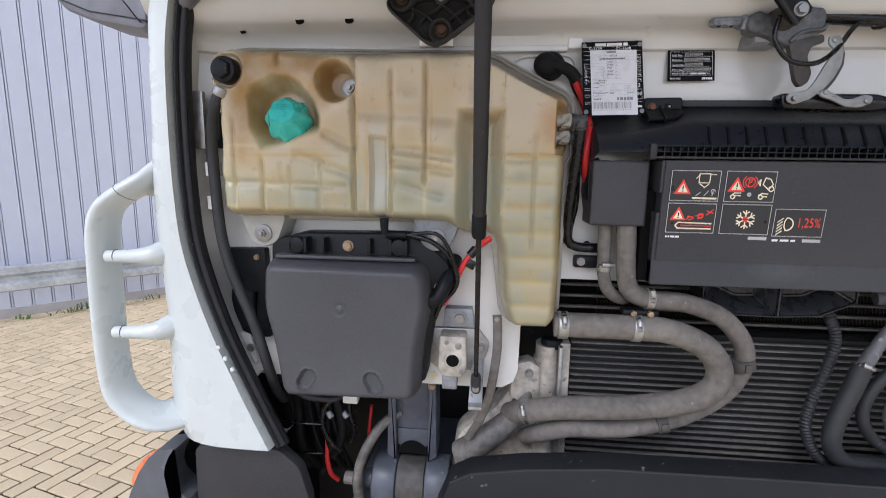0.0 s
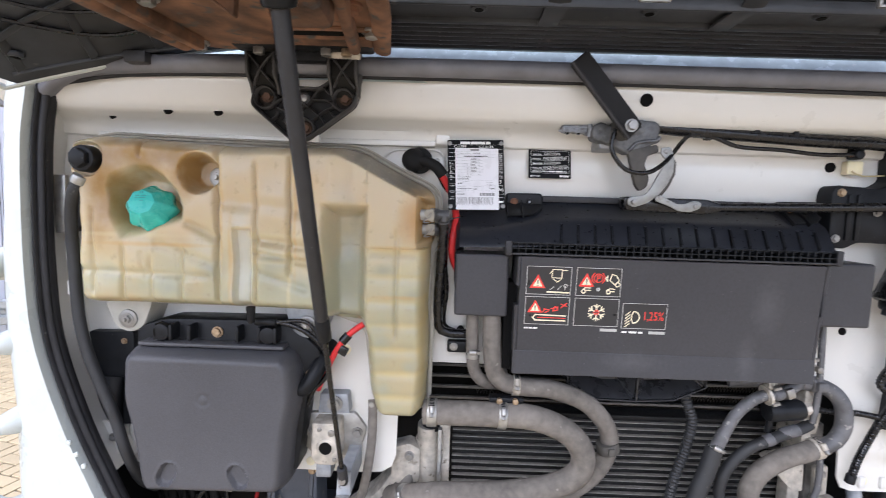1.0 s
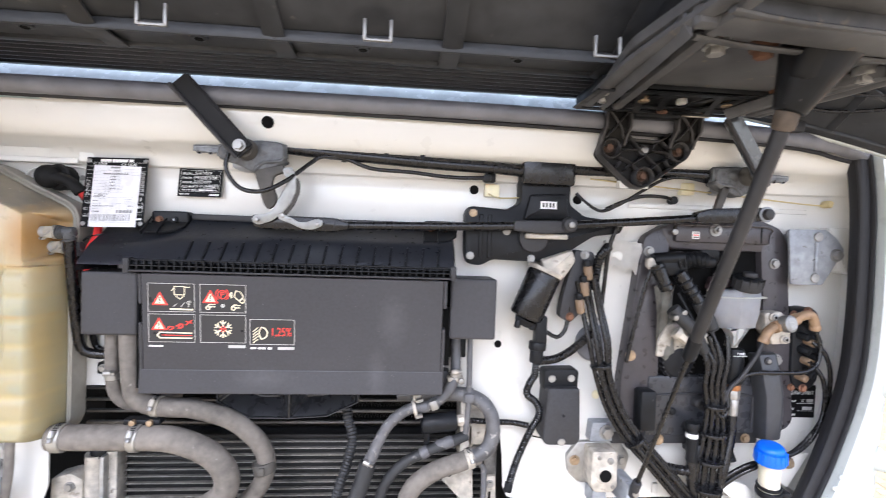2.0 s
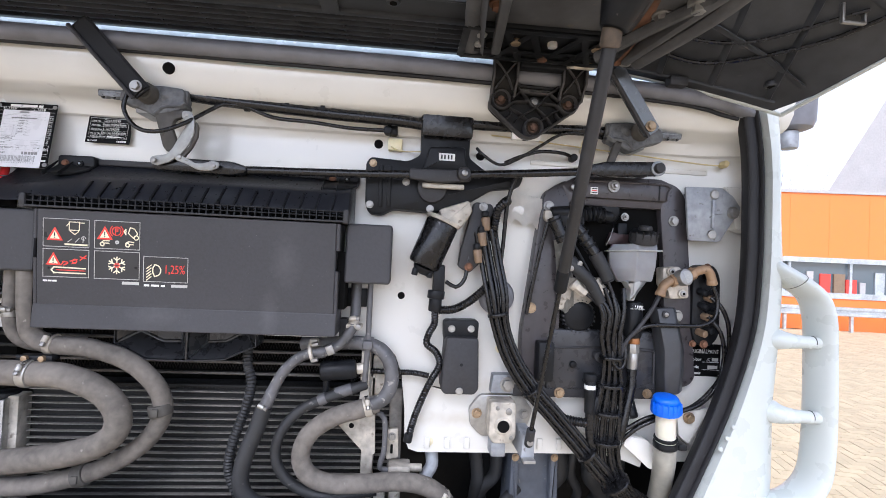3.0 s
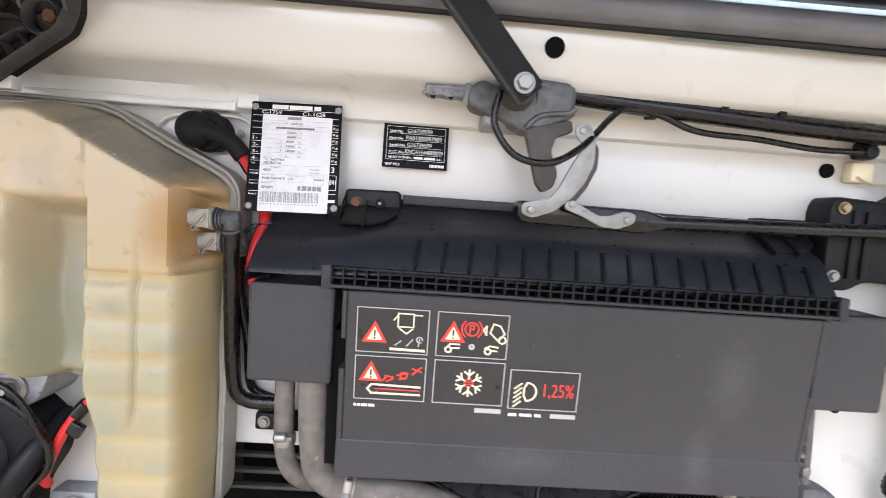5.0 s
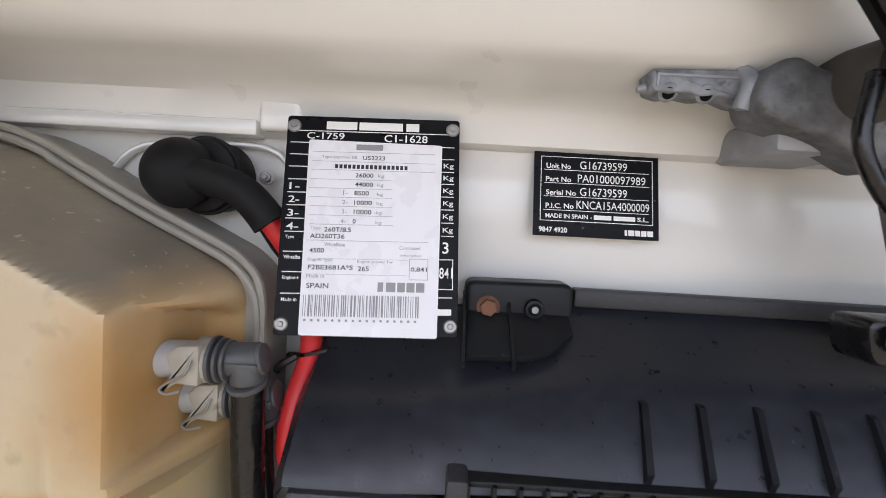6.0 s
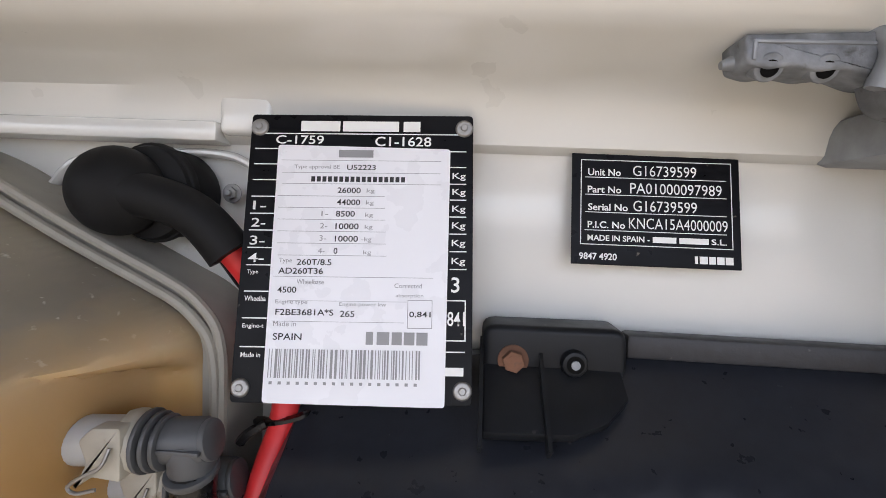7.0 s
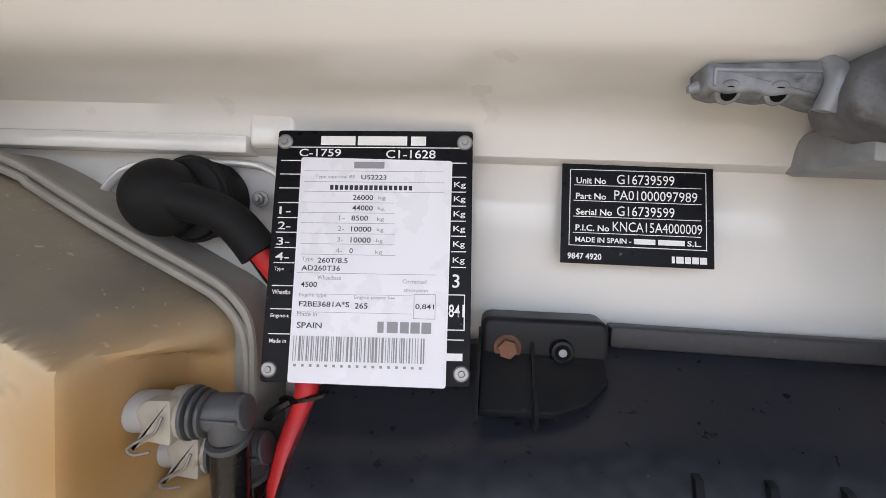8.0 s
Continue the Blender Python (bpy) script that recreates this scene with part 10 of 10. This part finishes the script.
# ---- lower corners: hinge arms, steps, lamps ----
def cab_arm(s):
    cx = s * 0.668
    a = thing("cab_tilt_arm", "blue-grey painted cab tilt arm on a steel bushing", "arm", (cx, 0.08, 0.95), "cab tilt arms")
    part("web", prism(rounded([(cx - 0.036, 1.215), (cx + 0.036, 1.215), (cx + 0.038, 1.055), (cx + 0.022, 1.028), (cx - 0.022, 1.028), (cx - 0.038, 1.055)], 0.01), 0.062, 0.10, 0.004), BLUEGREY, a)
    for d in (-1, 1):
        part("flange", prism(rounded([(cx + d * 0.034, 1.22), (cx + d * 0.050, 1.22), (cx + d * 0.054, 1.03), (cx + d * 0.034, 1.015)], 0.004), 0.045, 0.12, 0.004), BLUEGREY, a)
        fix("bolt", HEX_BRASS, cx + d * 0.042, 0.044, 1.192, a, 0.75)
        part("bushing", rod((cx + d * 0.030, 0.06, 0.962), (cx + d * 0.082, 0.06, 0.962), 0.058, seg=36, ease=0.008), BLUEGREY, a)
    part("saddle", box(cx - 0.034, cx + 0.034, 0.058, 0.07, 1.045, 1.085, 0.003), BLUEGREY, a)
    part("arch_opening", prism([(cx + 0.032 * math.cos(q), 1.028 + 0.030 * math.sin(q)) for q in (math.pi * k / 14 for k in range(15))], 0.0565, 0.0600, 0), VOID, a)
    part("hub", rod((cx - 0.030, 0.06, 0.962), (cx + 0.030, 0.06, 0.962), 0.054, seg=32, ease=0.004), BROWNCAST, a)
    part("hub_bolt", rod((cx, 0.010, 0.935), (cx, 0.003, 0.935), 0.008, seg=14, ease=0.002), STEEL, a)
    part("axle_end", rod((cx - 0.105, 0.06, 0.962), (cx - 0.08, 0.06, 0.962), 0.022, seg=16, ease=0.004), BLUEGREY, a)
    part("link", sweep([(cx - 0.108, 0.02, 0.940), (cx - 0.112, 0.02, 0.975), (cx - 0.108, 0.02, 1.010), (cx - 0.098, 0.025, 1.042), (cx - 0.082, 0.035, 1.072), (cx - 0.062, 0.05, 1.098), (cx - 0.03, 0.07, 1.115)], 0.0105, 12, ry=0.016), DULLCAST if s < 0 else DARKRUBBER, a)
    part("link_bolt", rod((cx - 0.120, 0.02, 0.985), (cx - 0.140, 0.02, 0.986), 0.013, seg=8, ease=0.002), DULLCAST, a)
    part("rail", box(cx - 0.13, cx + 0.13, 0.02, 0.40, 0.86, 0.93, 0.01), BLUEGREY, a)
    return a


cab_arm(-1)
cab_arm(1)


def step_corner(s):
    c = thing("bumper_corner", "dark grey plastic bumper corner below the corner panel", "bumper corner", (s * 0.95, -0.05, 0.7), "bumper corners")
    part("shell", prism([(s * x, z) for x, z in rounded([(0.852, 0.62), (0.848, 1.00), (0.866, 1.065), (0.905, 1.100), (1.02, 1.110), (1.08, 1.09), (1.09, 0.62)], 0.012)], -0.075, -0.050, 0.008), GREYBLACK, c)
    # rounded end cap that stands off the shell, with an open gap between
    cap = [(1.235, 0.62), (1.228, 0.95), (1.214, 0.99), (1.192, 1.036), (1.170, 1.068), (1.148, 1.088), (1.107, 1.096), (1.120, 1.078), (1.130, 1.056), (1.134, 1.036), (1.128, 1.018), (1.112, 1.002), (1.088, 0.988), (1.080, 0.62)]
    part("cap_side", prism([(s * x, z) for x, z in [(1.235, 0.62), (1.228, 0.95), (1.214, 0.99), (1.192, 1.036), (1.170, 1.068), (1.150, 1.084), (1.150, 0.62)]], -0.0295, 0.16, 0.002), GREYBLACK, c)
    # black sheet added behind the gap to draw its shade
    part("gap_dark", prism([(s * x, z) for x, z in [(1.149, 1.07), (1.125, 1.05), (1.10, 1.02), (1.05, 0.95), (1.149, 0.95)]], -0.029, -0.02, 0), VOID, c)
    # lighter grey than the shell: skylight on the cap is put into its colour
    part("end_cap", prism([(s * x, z) for x, z in rounded(cap, 0.003)], -0.088, -0.030, 0.003), material("sky_lit_cap_plastic", (0.075, 0.08, 0.088), 0.5, var=0.2, scale=40, big=8, bump=0.05, spots=0.12, spot_color=(0.25, 0.25, 0.25)), c)
    if s < 0:
        b = bmesh.new()
        bmesh.ops.create_uvsphere(b, u_segments=28, v_segments=16, radius=1, matrix=Matrix.Translation((s * 1.224, 0.0, 0.986)) @ Matrix.Diagonal((0.028, 0.06, 0.036, 1)))
        part("side_lamp", b, AMBER, c, "orange side lamp")
    return c


step_corner(-1)
step_corner(1)
# wiring bunches in the dark under the cab
LOOM = material("dull_black_loom", (0.006, 0.006, 0.0065), 0.6, spec=0.2, var=0.3, scale=90, big=12)
eb = thing("loose_wiring", "tangle of black wires with a red lead under the cab", "wiring", (-0.8, 0.15, 1.1))
rng = random.Random(11)
for k in range(13):
    x = -0.955 + 0.0085 * k + 0.003 * (k % 3)
    part("wire", sweep([(x, 0.035, 1.240), (x + 0.006 * rng.uniform(-1, 1), 0.045, 1.18), (x + 0.008 * rng.uniform(-1, 1), 0.05 + 0.03 * rng.random(), 1.12), (x + 0.010 + 0.012 * rng.random(), 0.06 + 0.04 * rng.random(), 1.03), (x + 0.03, 0.12, 0.94)], rng.choice((0.005, 0.007, 0.011)), 10), LOOM, eb)
for z in (1.098, 1.03):
    part("wire_tie", sweep([(-0.948, 0.034, z + 0.002), (-0.90, 0.030, z), (-0.862, 0.036, z - 0.003)], 0.0022, 8, 0.01, ry=0.0035), CABLE, eb)
for pts, r in (([(-0.842, 0.05, 1.190), (-0.842, 0.045, 1.149), (-0.857, 0.04, 1.129), (-0.862, 0.04, 1.099), (-0.857, 0.045, 1.068), (-0.844, 0.05, 1.042), (-0.828, 0.06, 1.022)], 0.0058), ([(-0.836, 0.06, 1.180), (-0.832, 0.05, 1.145), (-0.824, 0.05, 1.111), (-0.822, 0.055, 1.075), (-0.829, 0.06, 1.043), (-0.850, 0.07, 1.0)], 0.0095), ([(-0.800, 0.06, 1.18), (-0.808, 0.06, 1.12), (-0.800, 0.07, 1.07), (-0.812, 0.08, 1.03)], 0.006)):
    part("loop", sweep(pts, r, 12), LOOM if r > 0.008 else CABLE, eb)
part("red_wire", sweep([(-0.872, 0.098, 1.045), (-0.869, 0.088, 1.025), (-0.866, 0.075, 0.992), (-0.860, 0.08, 0.950), (-0.85, 0.10, 0.92)], 0.0055, 10), RED, eb)
part("red_wire", sweep([(-0.784, 0.16, 1.08), (-0.786, 0.15, 1.045), (-0.789, 0.15, 1.01), (-0.79, 0.18, 0.98)], 0.0045, 10), RED, eb)
for x, z in ((-0.818, 1.118), (-0.852, 1.116)):
    part("plug", rod((x, 0.05, z), (x + 0.010, 0.045, z - 0.010), 0.0065, seg=12, ease=0.002), GREYCAST, eb)
part("grey_pipe", sweep([(-0.905, 0.02, 1.172), (-0.885, 0.025, 1.160), (-0.862, 0.03, 1.156), (-0.838, 0.035, 1.152), (-0.82, 0.05, 1.155)], 0.0065, 10), GREYBLACK, eb)
part("white_plug", box(-0.812, -0.779, 0.025, 0.05, 1.150, 1.200, 0.004), PAINT, eb)
eb2 = thing("loose_wiring", "dark hoses and a bracket under the cab", "wiring", (0.9, 0.15, 1.1))
for k in range(6):
    x = 0.54 + 0.05 * k + (0.08 if k > 1 else 0)
    part("wire", sweep([(x, 0.08, 1.22), (x + 0.015 * rng.uniform(-1, 1), 0.09, 1.14), (x + 0.03 * rng.uniform(-1, 1), 0.12, 1.08), (x + 0.02, 0.2, 0.98)], rng.choice((0.010, 0.014, 0.022)), 12), DARKRUBBER, eb2)
part("elbow", sweep([(0.445, 0.04, 1.22), (0.450, 0.035, 1.18), (0.435, 0.03, 1.15), (0.46, 0.05, 1.11)], 0.013, 14), GREYCAST, eb2)

# ---- mirrors outside ----
ml = thing("wing_mirror", "dark grey mirror housing above the grab handle", "mirror", (-1.2, 0.1, 1.95))
part("housing", prism(rounded([(-1.350, 1.950), (-1.332, 1.925), (-1.273, 1.902), (-1.175, 1.884), (-1.162, 1.890), (-1.158, 2.10), (-1.34, 2.10)], 0.010), 0.0, 0.10, 0.014), GREYSEAL, ml)
part("seam", prism([(-1.345, 1.9445), (-1.273, 1.9165), (-1.159, 1.8985), (-1.159, 1.9005), (-1.273, 1.9185), (-1.345, 1.9465)], -0.0015, 0.02, 0), BLACK, ml)
part("arm", box(-1.17, -1.06, 0.02, 0.06, 1.97, 2.01, 0.01), GREYBLACK, ml)
mr = thing("wing_mirror", "grey rounded mirror housing beside the cab corner", "mirror", (1.12, 0.1, 1.9))
part("housing", rod((1.320, 0.15, 1.958), (1.320, 0.15, 2.30), 0.046, 0.056, seg=36, ease=0.02), GREYSEAL, mr)
part("foot", rod((1.310, 0.15, 1.912), (1.310, 0.15, 1.956), 0.020, seg=20, ease=0.004), GREYCAST, mr)
part("arm", box(1.09, 1.33, 0.13, 0.17, 2.05, 2.09, 0.01), GREYBLACK, mr)
# ---- the yard's surroundings ----
WA, WD = Vector((-6.109, 3.842, GROUND)), Vector((0.6424, 0.7664, 0))
WN = Vector((0.7664, -0.6424, 0))


def wall_point(s, off, z):
    p = WA + WD * s + WN * off
    return (p.x, p.y, GROUND + z)


hall = thing("hall_wall", "pale blue ribbed steel cladding wall of a hall", "building", tuple(WA), kind="structure")
b = bmesh.new()
base = [b.verts.new(wall_point(s, o, z)) for s in (-6, 9) for o in (-0.030, -0.3) for z in (0, 7.5)]
bmesh.ops.convex_hull(b, input=b.verts)
part("wall_core", b, CLADDING, hall, smooth=False)
for k in range(80):
    s0 = -5.8455 + 0.187 * k
    b = bmesh.new()
    prof = [(0.000, 0.003), (0.003, 0.007), (0.153, 0.007), (0.156, 0.003), (0.158, -0.05), (0.002, -0.05)]
    rings = [[b.verts.new(wall_point(s0 + u, o, z)) for u, o in prof] for z in (0.10, 7.5)]
    for j in range(len(prof)):
        b.faces.new((rings[0][j], rings[0][(j + 1) % 6], rings[1][(j + 1) % 6], rings[1][j]))
    bmesh.ops.recalc_face_normals(b, faces=b.faces[:])
    part("cladding_rib", b, CLADDING, hall, smooth=False)
    b = bmesh.new()
    rings = [[b.verts.new(wall_point(s0 + u, o, z)) for u, o in ((0.1635, -0.05), (0.1635, 0.001), (0.1795, 0.001), (0.1795, -0.05))] for z in (0.10, 7.5)]
    for j in range(4):
        b.faces.new((rings[0][j], rings[0][(j + 1) % 4], rings[1][(j + 1) % 4], rings[1][j]))
    bmesh.ops.recalc_face_normals(b, faces=b.faces[:])
    part("cladding_valley", b, CLADDING, hall, smooth=False)
b = bmesh.new()
[b.verts.new(wall_point(s, o, z)) for s in (-6, 9) for o in (0.03, -0.2) for z in (-0.05, 0.11)]
bmesh.ops.convex_hull(b, input=b.verts)
part("plinth", b, CONCRETE, hall, smooth=False)


def guard_rail(at, way, out, length, z0, name_label):
    """A galvanised W-beam crash rail on posts."""
    g = thing("crash_rail", name_label, "guard rail", (at.x, at.y, GROUND), "crash rails")
    prof = [(0.0, 0.0), (0.045, 0.02), (0.045, 0.09), (0.0, 0.125), (0.0, 0.165), (0.045, 0.20), (0.045, 0.27), (0.0, 0.29), (-0.006, 0.29), (-0.006, 0.0)]
    b = bmesh.new()
    rings = [[b.verts.new(at + way * s + out * o + Vector((0, 0, z0 + z))) for o, z in prof] for s in (0, length)]
    n = len(prof)
    for j in range(n):
        b.faces.new((rings[0][j], rings[0][(j + 1) % n], rings[1][(j + 1) % n], rings[1][j]))
    for r_ in rings:
        b.faces.new(r_)
    bmesh.ops.recalc_face_normals(b, faces=b.faces[:])
    part("beam", b, GALV, g, smooth=False)
    k = 0.0
    while k < length:
        p = at + way * (k + 0.5)
        for o0, o1, w in ((-0.01, -0.10, 0.04),):
            b = bmesh.new()
            for s in (-w, w):
                for o in (o0, o1):
                    for z in (-0.03, z0 + 0.27):
                        b.verts.new(p + way * s + out * o + Vector((0, 0, z)))
            bmesh.ops.convex_hull(b, input=b.verts)
            part("post", b, GALV, g, smooth=False)
        for z in (z0 + 0.145, z0 + 0.055):
            part("bolt", rod(p + out * 0.0 + Vector((0, 0, z)), p + out * 0.03 + Vector((0, 0, z)), 0.016, seg=8), GALV, g)
        k += 2.0
    return g


guard_rail(Vector(wall_point(-3.55, 0.36, 0.0)), WD, WN, 10.0, 0.375, "galvanised steel crash rail along the hall wall")
weeds = thing("weeds", "small green weeds at the foot of the wall", "weeds", wall_point(0.4, 0.1, 0), kind="stuff")
b = bmesh.new()
rng = random.Random(3)
for k in range(45):
    s, o = rng.choice((0.25, 0.7, 0.75, 1.5)) + rng.gauss(0, 0.12), 0.12 + rng.random() * 0.12
    p = Vector(wall_point(s, o, 0))
    a, h = rng.random() * 6.28, 0.03 + 0.06 * rng.random()
    d = Vector((math.cos(a), math.sin(a), 0)) * 0.02
    tip = p + Vector((d.y, -d.x, 0)) * 1.2 + Vector((0, 0, h))
    b.faces.new([b.verts.new(v) for v in (p - d * 0.5, p + d * 0.5, tip + d * 0.3, tip - d * 0.3)])
part("leaves", b, WEED, weeds, smooth=False)

# orange building across the yard
ob_ = thing("orange_building", "long orange building with a band of windows across the yard", "building", (20, 13.4, GROUND), kind="structure")
DX = Vector((0.9885, -0.1515, 0))
OA = Vector((12.0, 13.45, GROUND))


def across(s0, s1, z0, z1, d0, d1, mat, name, parent, label=""):
    n = Vector((-DX.y, DX.x, 0))
    b = bmesh.new()
    for s in (s0, s1):
        for d in (d0, d1):
            for z in (z0, z1):
                b.verts.new(OA + DX * s + n * d + Vector((0, 0, z)))
    bmesh.ops.convex_hull(b, input=b.verts)
    return part(name, b, mat, parent, label, smooth=False)


across(-9, 40, 0.0, 1.08, 0.0, 0.3, ORANGE, "lower_wall", ob_)
across(-9, 40, 2.3, 4.42, 0.0, 0.3, ORANGE, "upper_wall", ob_)
across(-9, 40, 1.08, 2.3, 0.16, 0.3, GLASS, "window_band", ob_, "dark glazing")
across(-9, 40, 1.02, 1.20, -0.04, 0.16, GALV, "window_sill", ob_)
across(-9, 40, 2.16, 2.32, -0.03, 0.16, GALV, "window_head", ob_)
across(-9, 40, 4.40, 4.50, -0.05, 0.35, CONCRETE, "coping", ob_)
for k in range(26):
    win = across(-8.6 + 1.9 * k, -8.52 + 1.9 * k, 1.18, 2.18, 0.06, 0.17, GALV, "mullion", ob_)
for k in range(40):
    across(-8.9 + 1.22 * k, -8.885 + 1.22 * k, 2.32, 4.40, -0.006, 0.0, ORANGE, "panel_joint", ob_)
inside = thing("stored_goods", "pale blurred shapes behind the windows", "goods", (16, 13.5, 1.2), kind="structure")
rng = random.Random(8)
for k in range(14):
    s = 0.2 + 0.42 * k + 0.1 * rng.random()
    across(s, s + 0.16 + 0.2 * rng.random(), 1.2, 1.45 + 0.5 * rng.random(), 0.10, 0.155, rng.choice((CONCRETE, GALV, TAN, REDINK)), "shape", inside)
n_ = Vector((-DX.y, DX.x, 0))
guard_rail(OA + DX * -6 - n_ * 0.5, DX, -n_, 30.0, 0.50, "galvanised crash rail before the orange building")
rf = thing("far_roof", "steep grey roof behind the orange building", "building", (22, 20, GROUND), kind="structure")
b = bmesh.new()
for y, dx in ((19.0, 0.0), (26.0, 8.0)):
    for x, z in ((18.7, -0.1), (18.7, 4.0), (24.8, 13.7), (36, 13.7), (36, -0.1)):
        b.verts.new((x + dx, y, z))
bmesh.ops.convex_hull(b, input=b.verts)
part("roof", b, CONCRETE, rf, smooth=False)


def bare_tree(x, y, h):
    t = thing("bare_tree", "leafless tree showing above the orange building", "tree", (x, y, GROUND))
    rng = random.Random(21)
    part("trunk", sweep([(x, y, GROUND), (x + 0.1, y, h * 0.3), (x, y + 0.1, h * 0.5), (x + 0.1, y, h * 0.7)], 0.16, 10, 0.5, wave=lambda d: max(0.2, 1 - d / h)), BARK, t)
    for k in range(16):
        z = h * (0.3 + 0.4 * rng.random())
        a = rng.random() * 6.28
        L = h * (0.15 + 0.2 * rng.random())
        p0 = Vector((x + 0.05, y, z))
        p2 = p0 + Vector((math.cos(a) * L * 0.7, math.sin(a) * L * 0.7, L * 0.8))
        p1 = p0.lerp(p2, 0.5) + Vector((math.cos(a) * 0.2, math.sin(a) * 0.2, -0.1))
        limb = sweep([p0, p1, p2], 0.028, 6, 0.3, wave=lambda d: max(0.15, 1 - d / 3))
        for j in range(5):
            q = p1.lerp(p2, rng.random())
            c = rng.random() * 6.28
            sweep([q, q + Vector((math.cos(c) * 0.3, math.sin(c) * 0.3, 0.3 + 0.3 * rng.random())), q + Vector((math.cos(c) * 0.5, math.sin(c) * 0.5, 0.8 + 0.4 * rng.random()))], 0.007, 5, 0.3, bm=limb)
        part("limb", limb, BARK, t)
    return t


bare_tree(16.2, 17.0, 6.3)

# ---- clay pavers in herringbone ----
rng = random.Random(5)
TURN = radians(-14)
CT, STN = math.cos(TURN), math.sin(TURN)
paving = thing("paving", "buff clay pavers laid in herringbone with dark joints", "paving", (0, 0, GROUND - 0.02), kind="structure")


def brick_mesh():
    b = box(-0.0945, 0.0945, -0.0445, 0.0445, -0.03, 0.0, 0.003, seg=1)
    me = bpy.data.meshes.new("paver")
    b.to_mesh(me)
    b.free()
    me.materials.append(PAVER)
    return me


part("bedding", box(-6.98, 15.98, -2.98, 12.98, GROUND - 0.021, GROUND - 0.010, 0), JOINT, paving, "dark sandy bedding", smooth=False)
ONE = brick_mesh()
near_count, verts, faces = 0, [], []
shape = [tuple(v.co) for v in ONE.vertices]
polys = [tuple(p.vertices) for p in ONE.polygons]
low = [(-0.0965, -0.0465, -0.02), (0.0965, -0.0465, -0.02), (0.0965, 0.0465, -0.02), (-0.0965, 0.0465, -0.02)]
for i in range(-140, 200):
    for j in range(-90, 170):
        # herringbone on a grid of half pavers
        for kind in (0, 1):
            if (i - j) % 4 != (0, 3)[kind]:
                continue
            u, v = (0.1 * (i + 1), 0.1 * (j + 0.5)) if kind == 0 else (0.1 * (i + 0.5), 0.1 * (j + 1))
            x, y = u * CT - v * STN, u * STN + v * CT
            left = -7.0 < x < -1.15 and -0.4 < y < 6.5 and (Vector((x, y, 0)) - Vector((WA.x, WA.y, 0))).dot(WN) > 0.05
            if not (-7.1 < x < 16.1 and -3.1 < y < 13.1):
                continue
            a = TURN + (0 if kind == 0 else math.pi / 2) + rng.gauss(0, 0.006)
            dz = rng.gauss(0, 0.0012)
            ca, sa = math.cos(a), math.sin(a)
            if near_count < 300 and -4.2 < x < -1.9 and 0.7 < y < 3.2:
                near_count += 1
                m = Matrix.Translation((x, y, GROUND + dz)) @ Matrix.Rotation(a, 4, "Z")
                shared("paver", ONE, m, paving)
            else:
                far = not left
                src, pol = (shape, polys) if not far else ([(p[0], p[1], 0.0) for p in low] + low, [(0, 1, 2, 3), (0, 4, 5, 1), (1, 5, 6, 2), (2, 6, 7, 3), (3, 7, 4, 0)])
                o = len(verts)
                verts += [(x + p[0] * ca - p[1] * sa, y + p[0] * sa + p[1] * ca, GROUND + dz + p[2]) for p in src]
                faces += [tuple(o + q for q in f) for f in pol]
base_p = base_of(paving)
me = bpy.data.meshes.new("pavers")
me.from_pydata([(x - base_p.x, y - base_p.y, z - base_p.z) for x, y, z in verts], [], faces)
me.materials.append(PAVER)
far_ob = new("pavers", me)
far_ob.parent = paving
tagged(far_ob, kind="stuff")
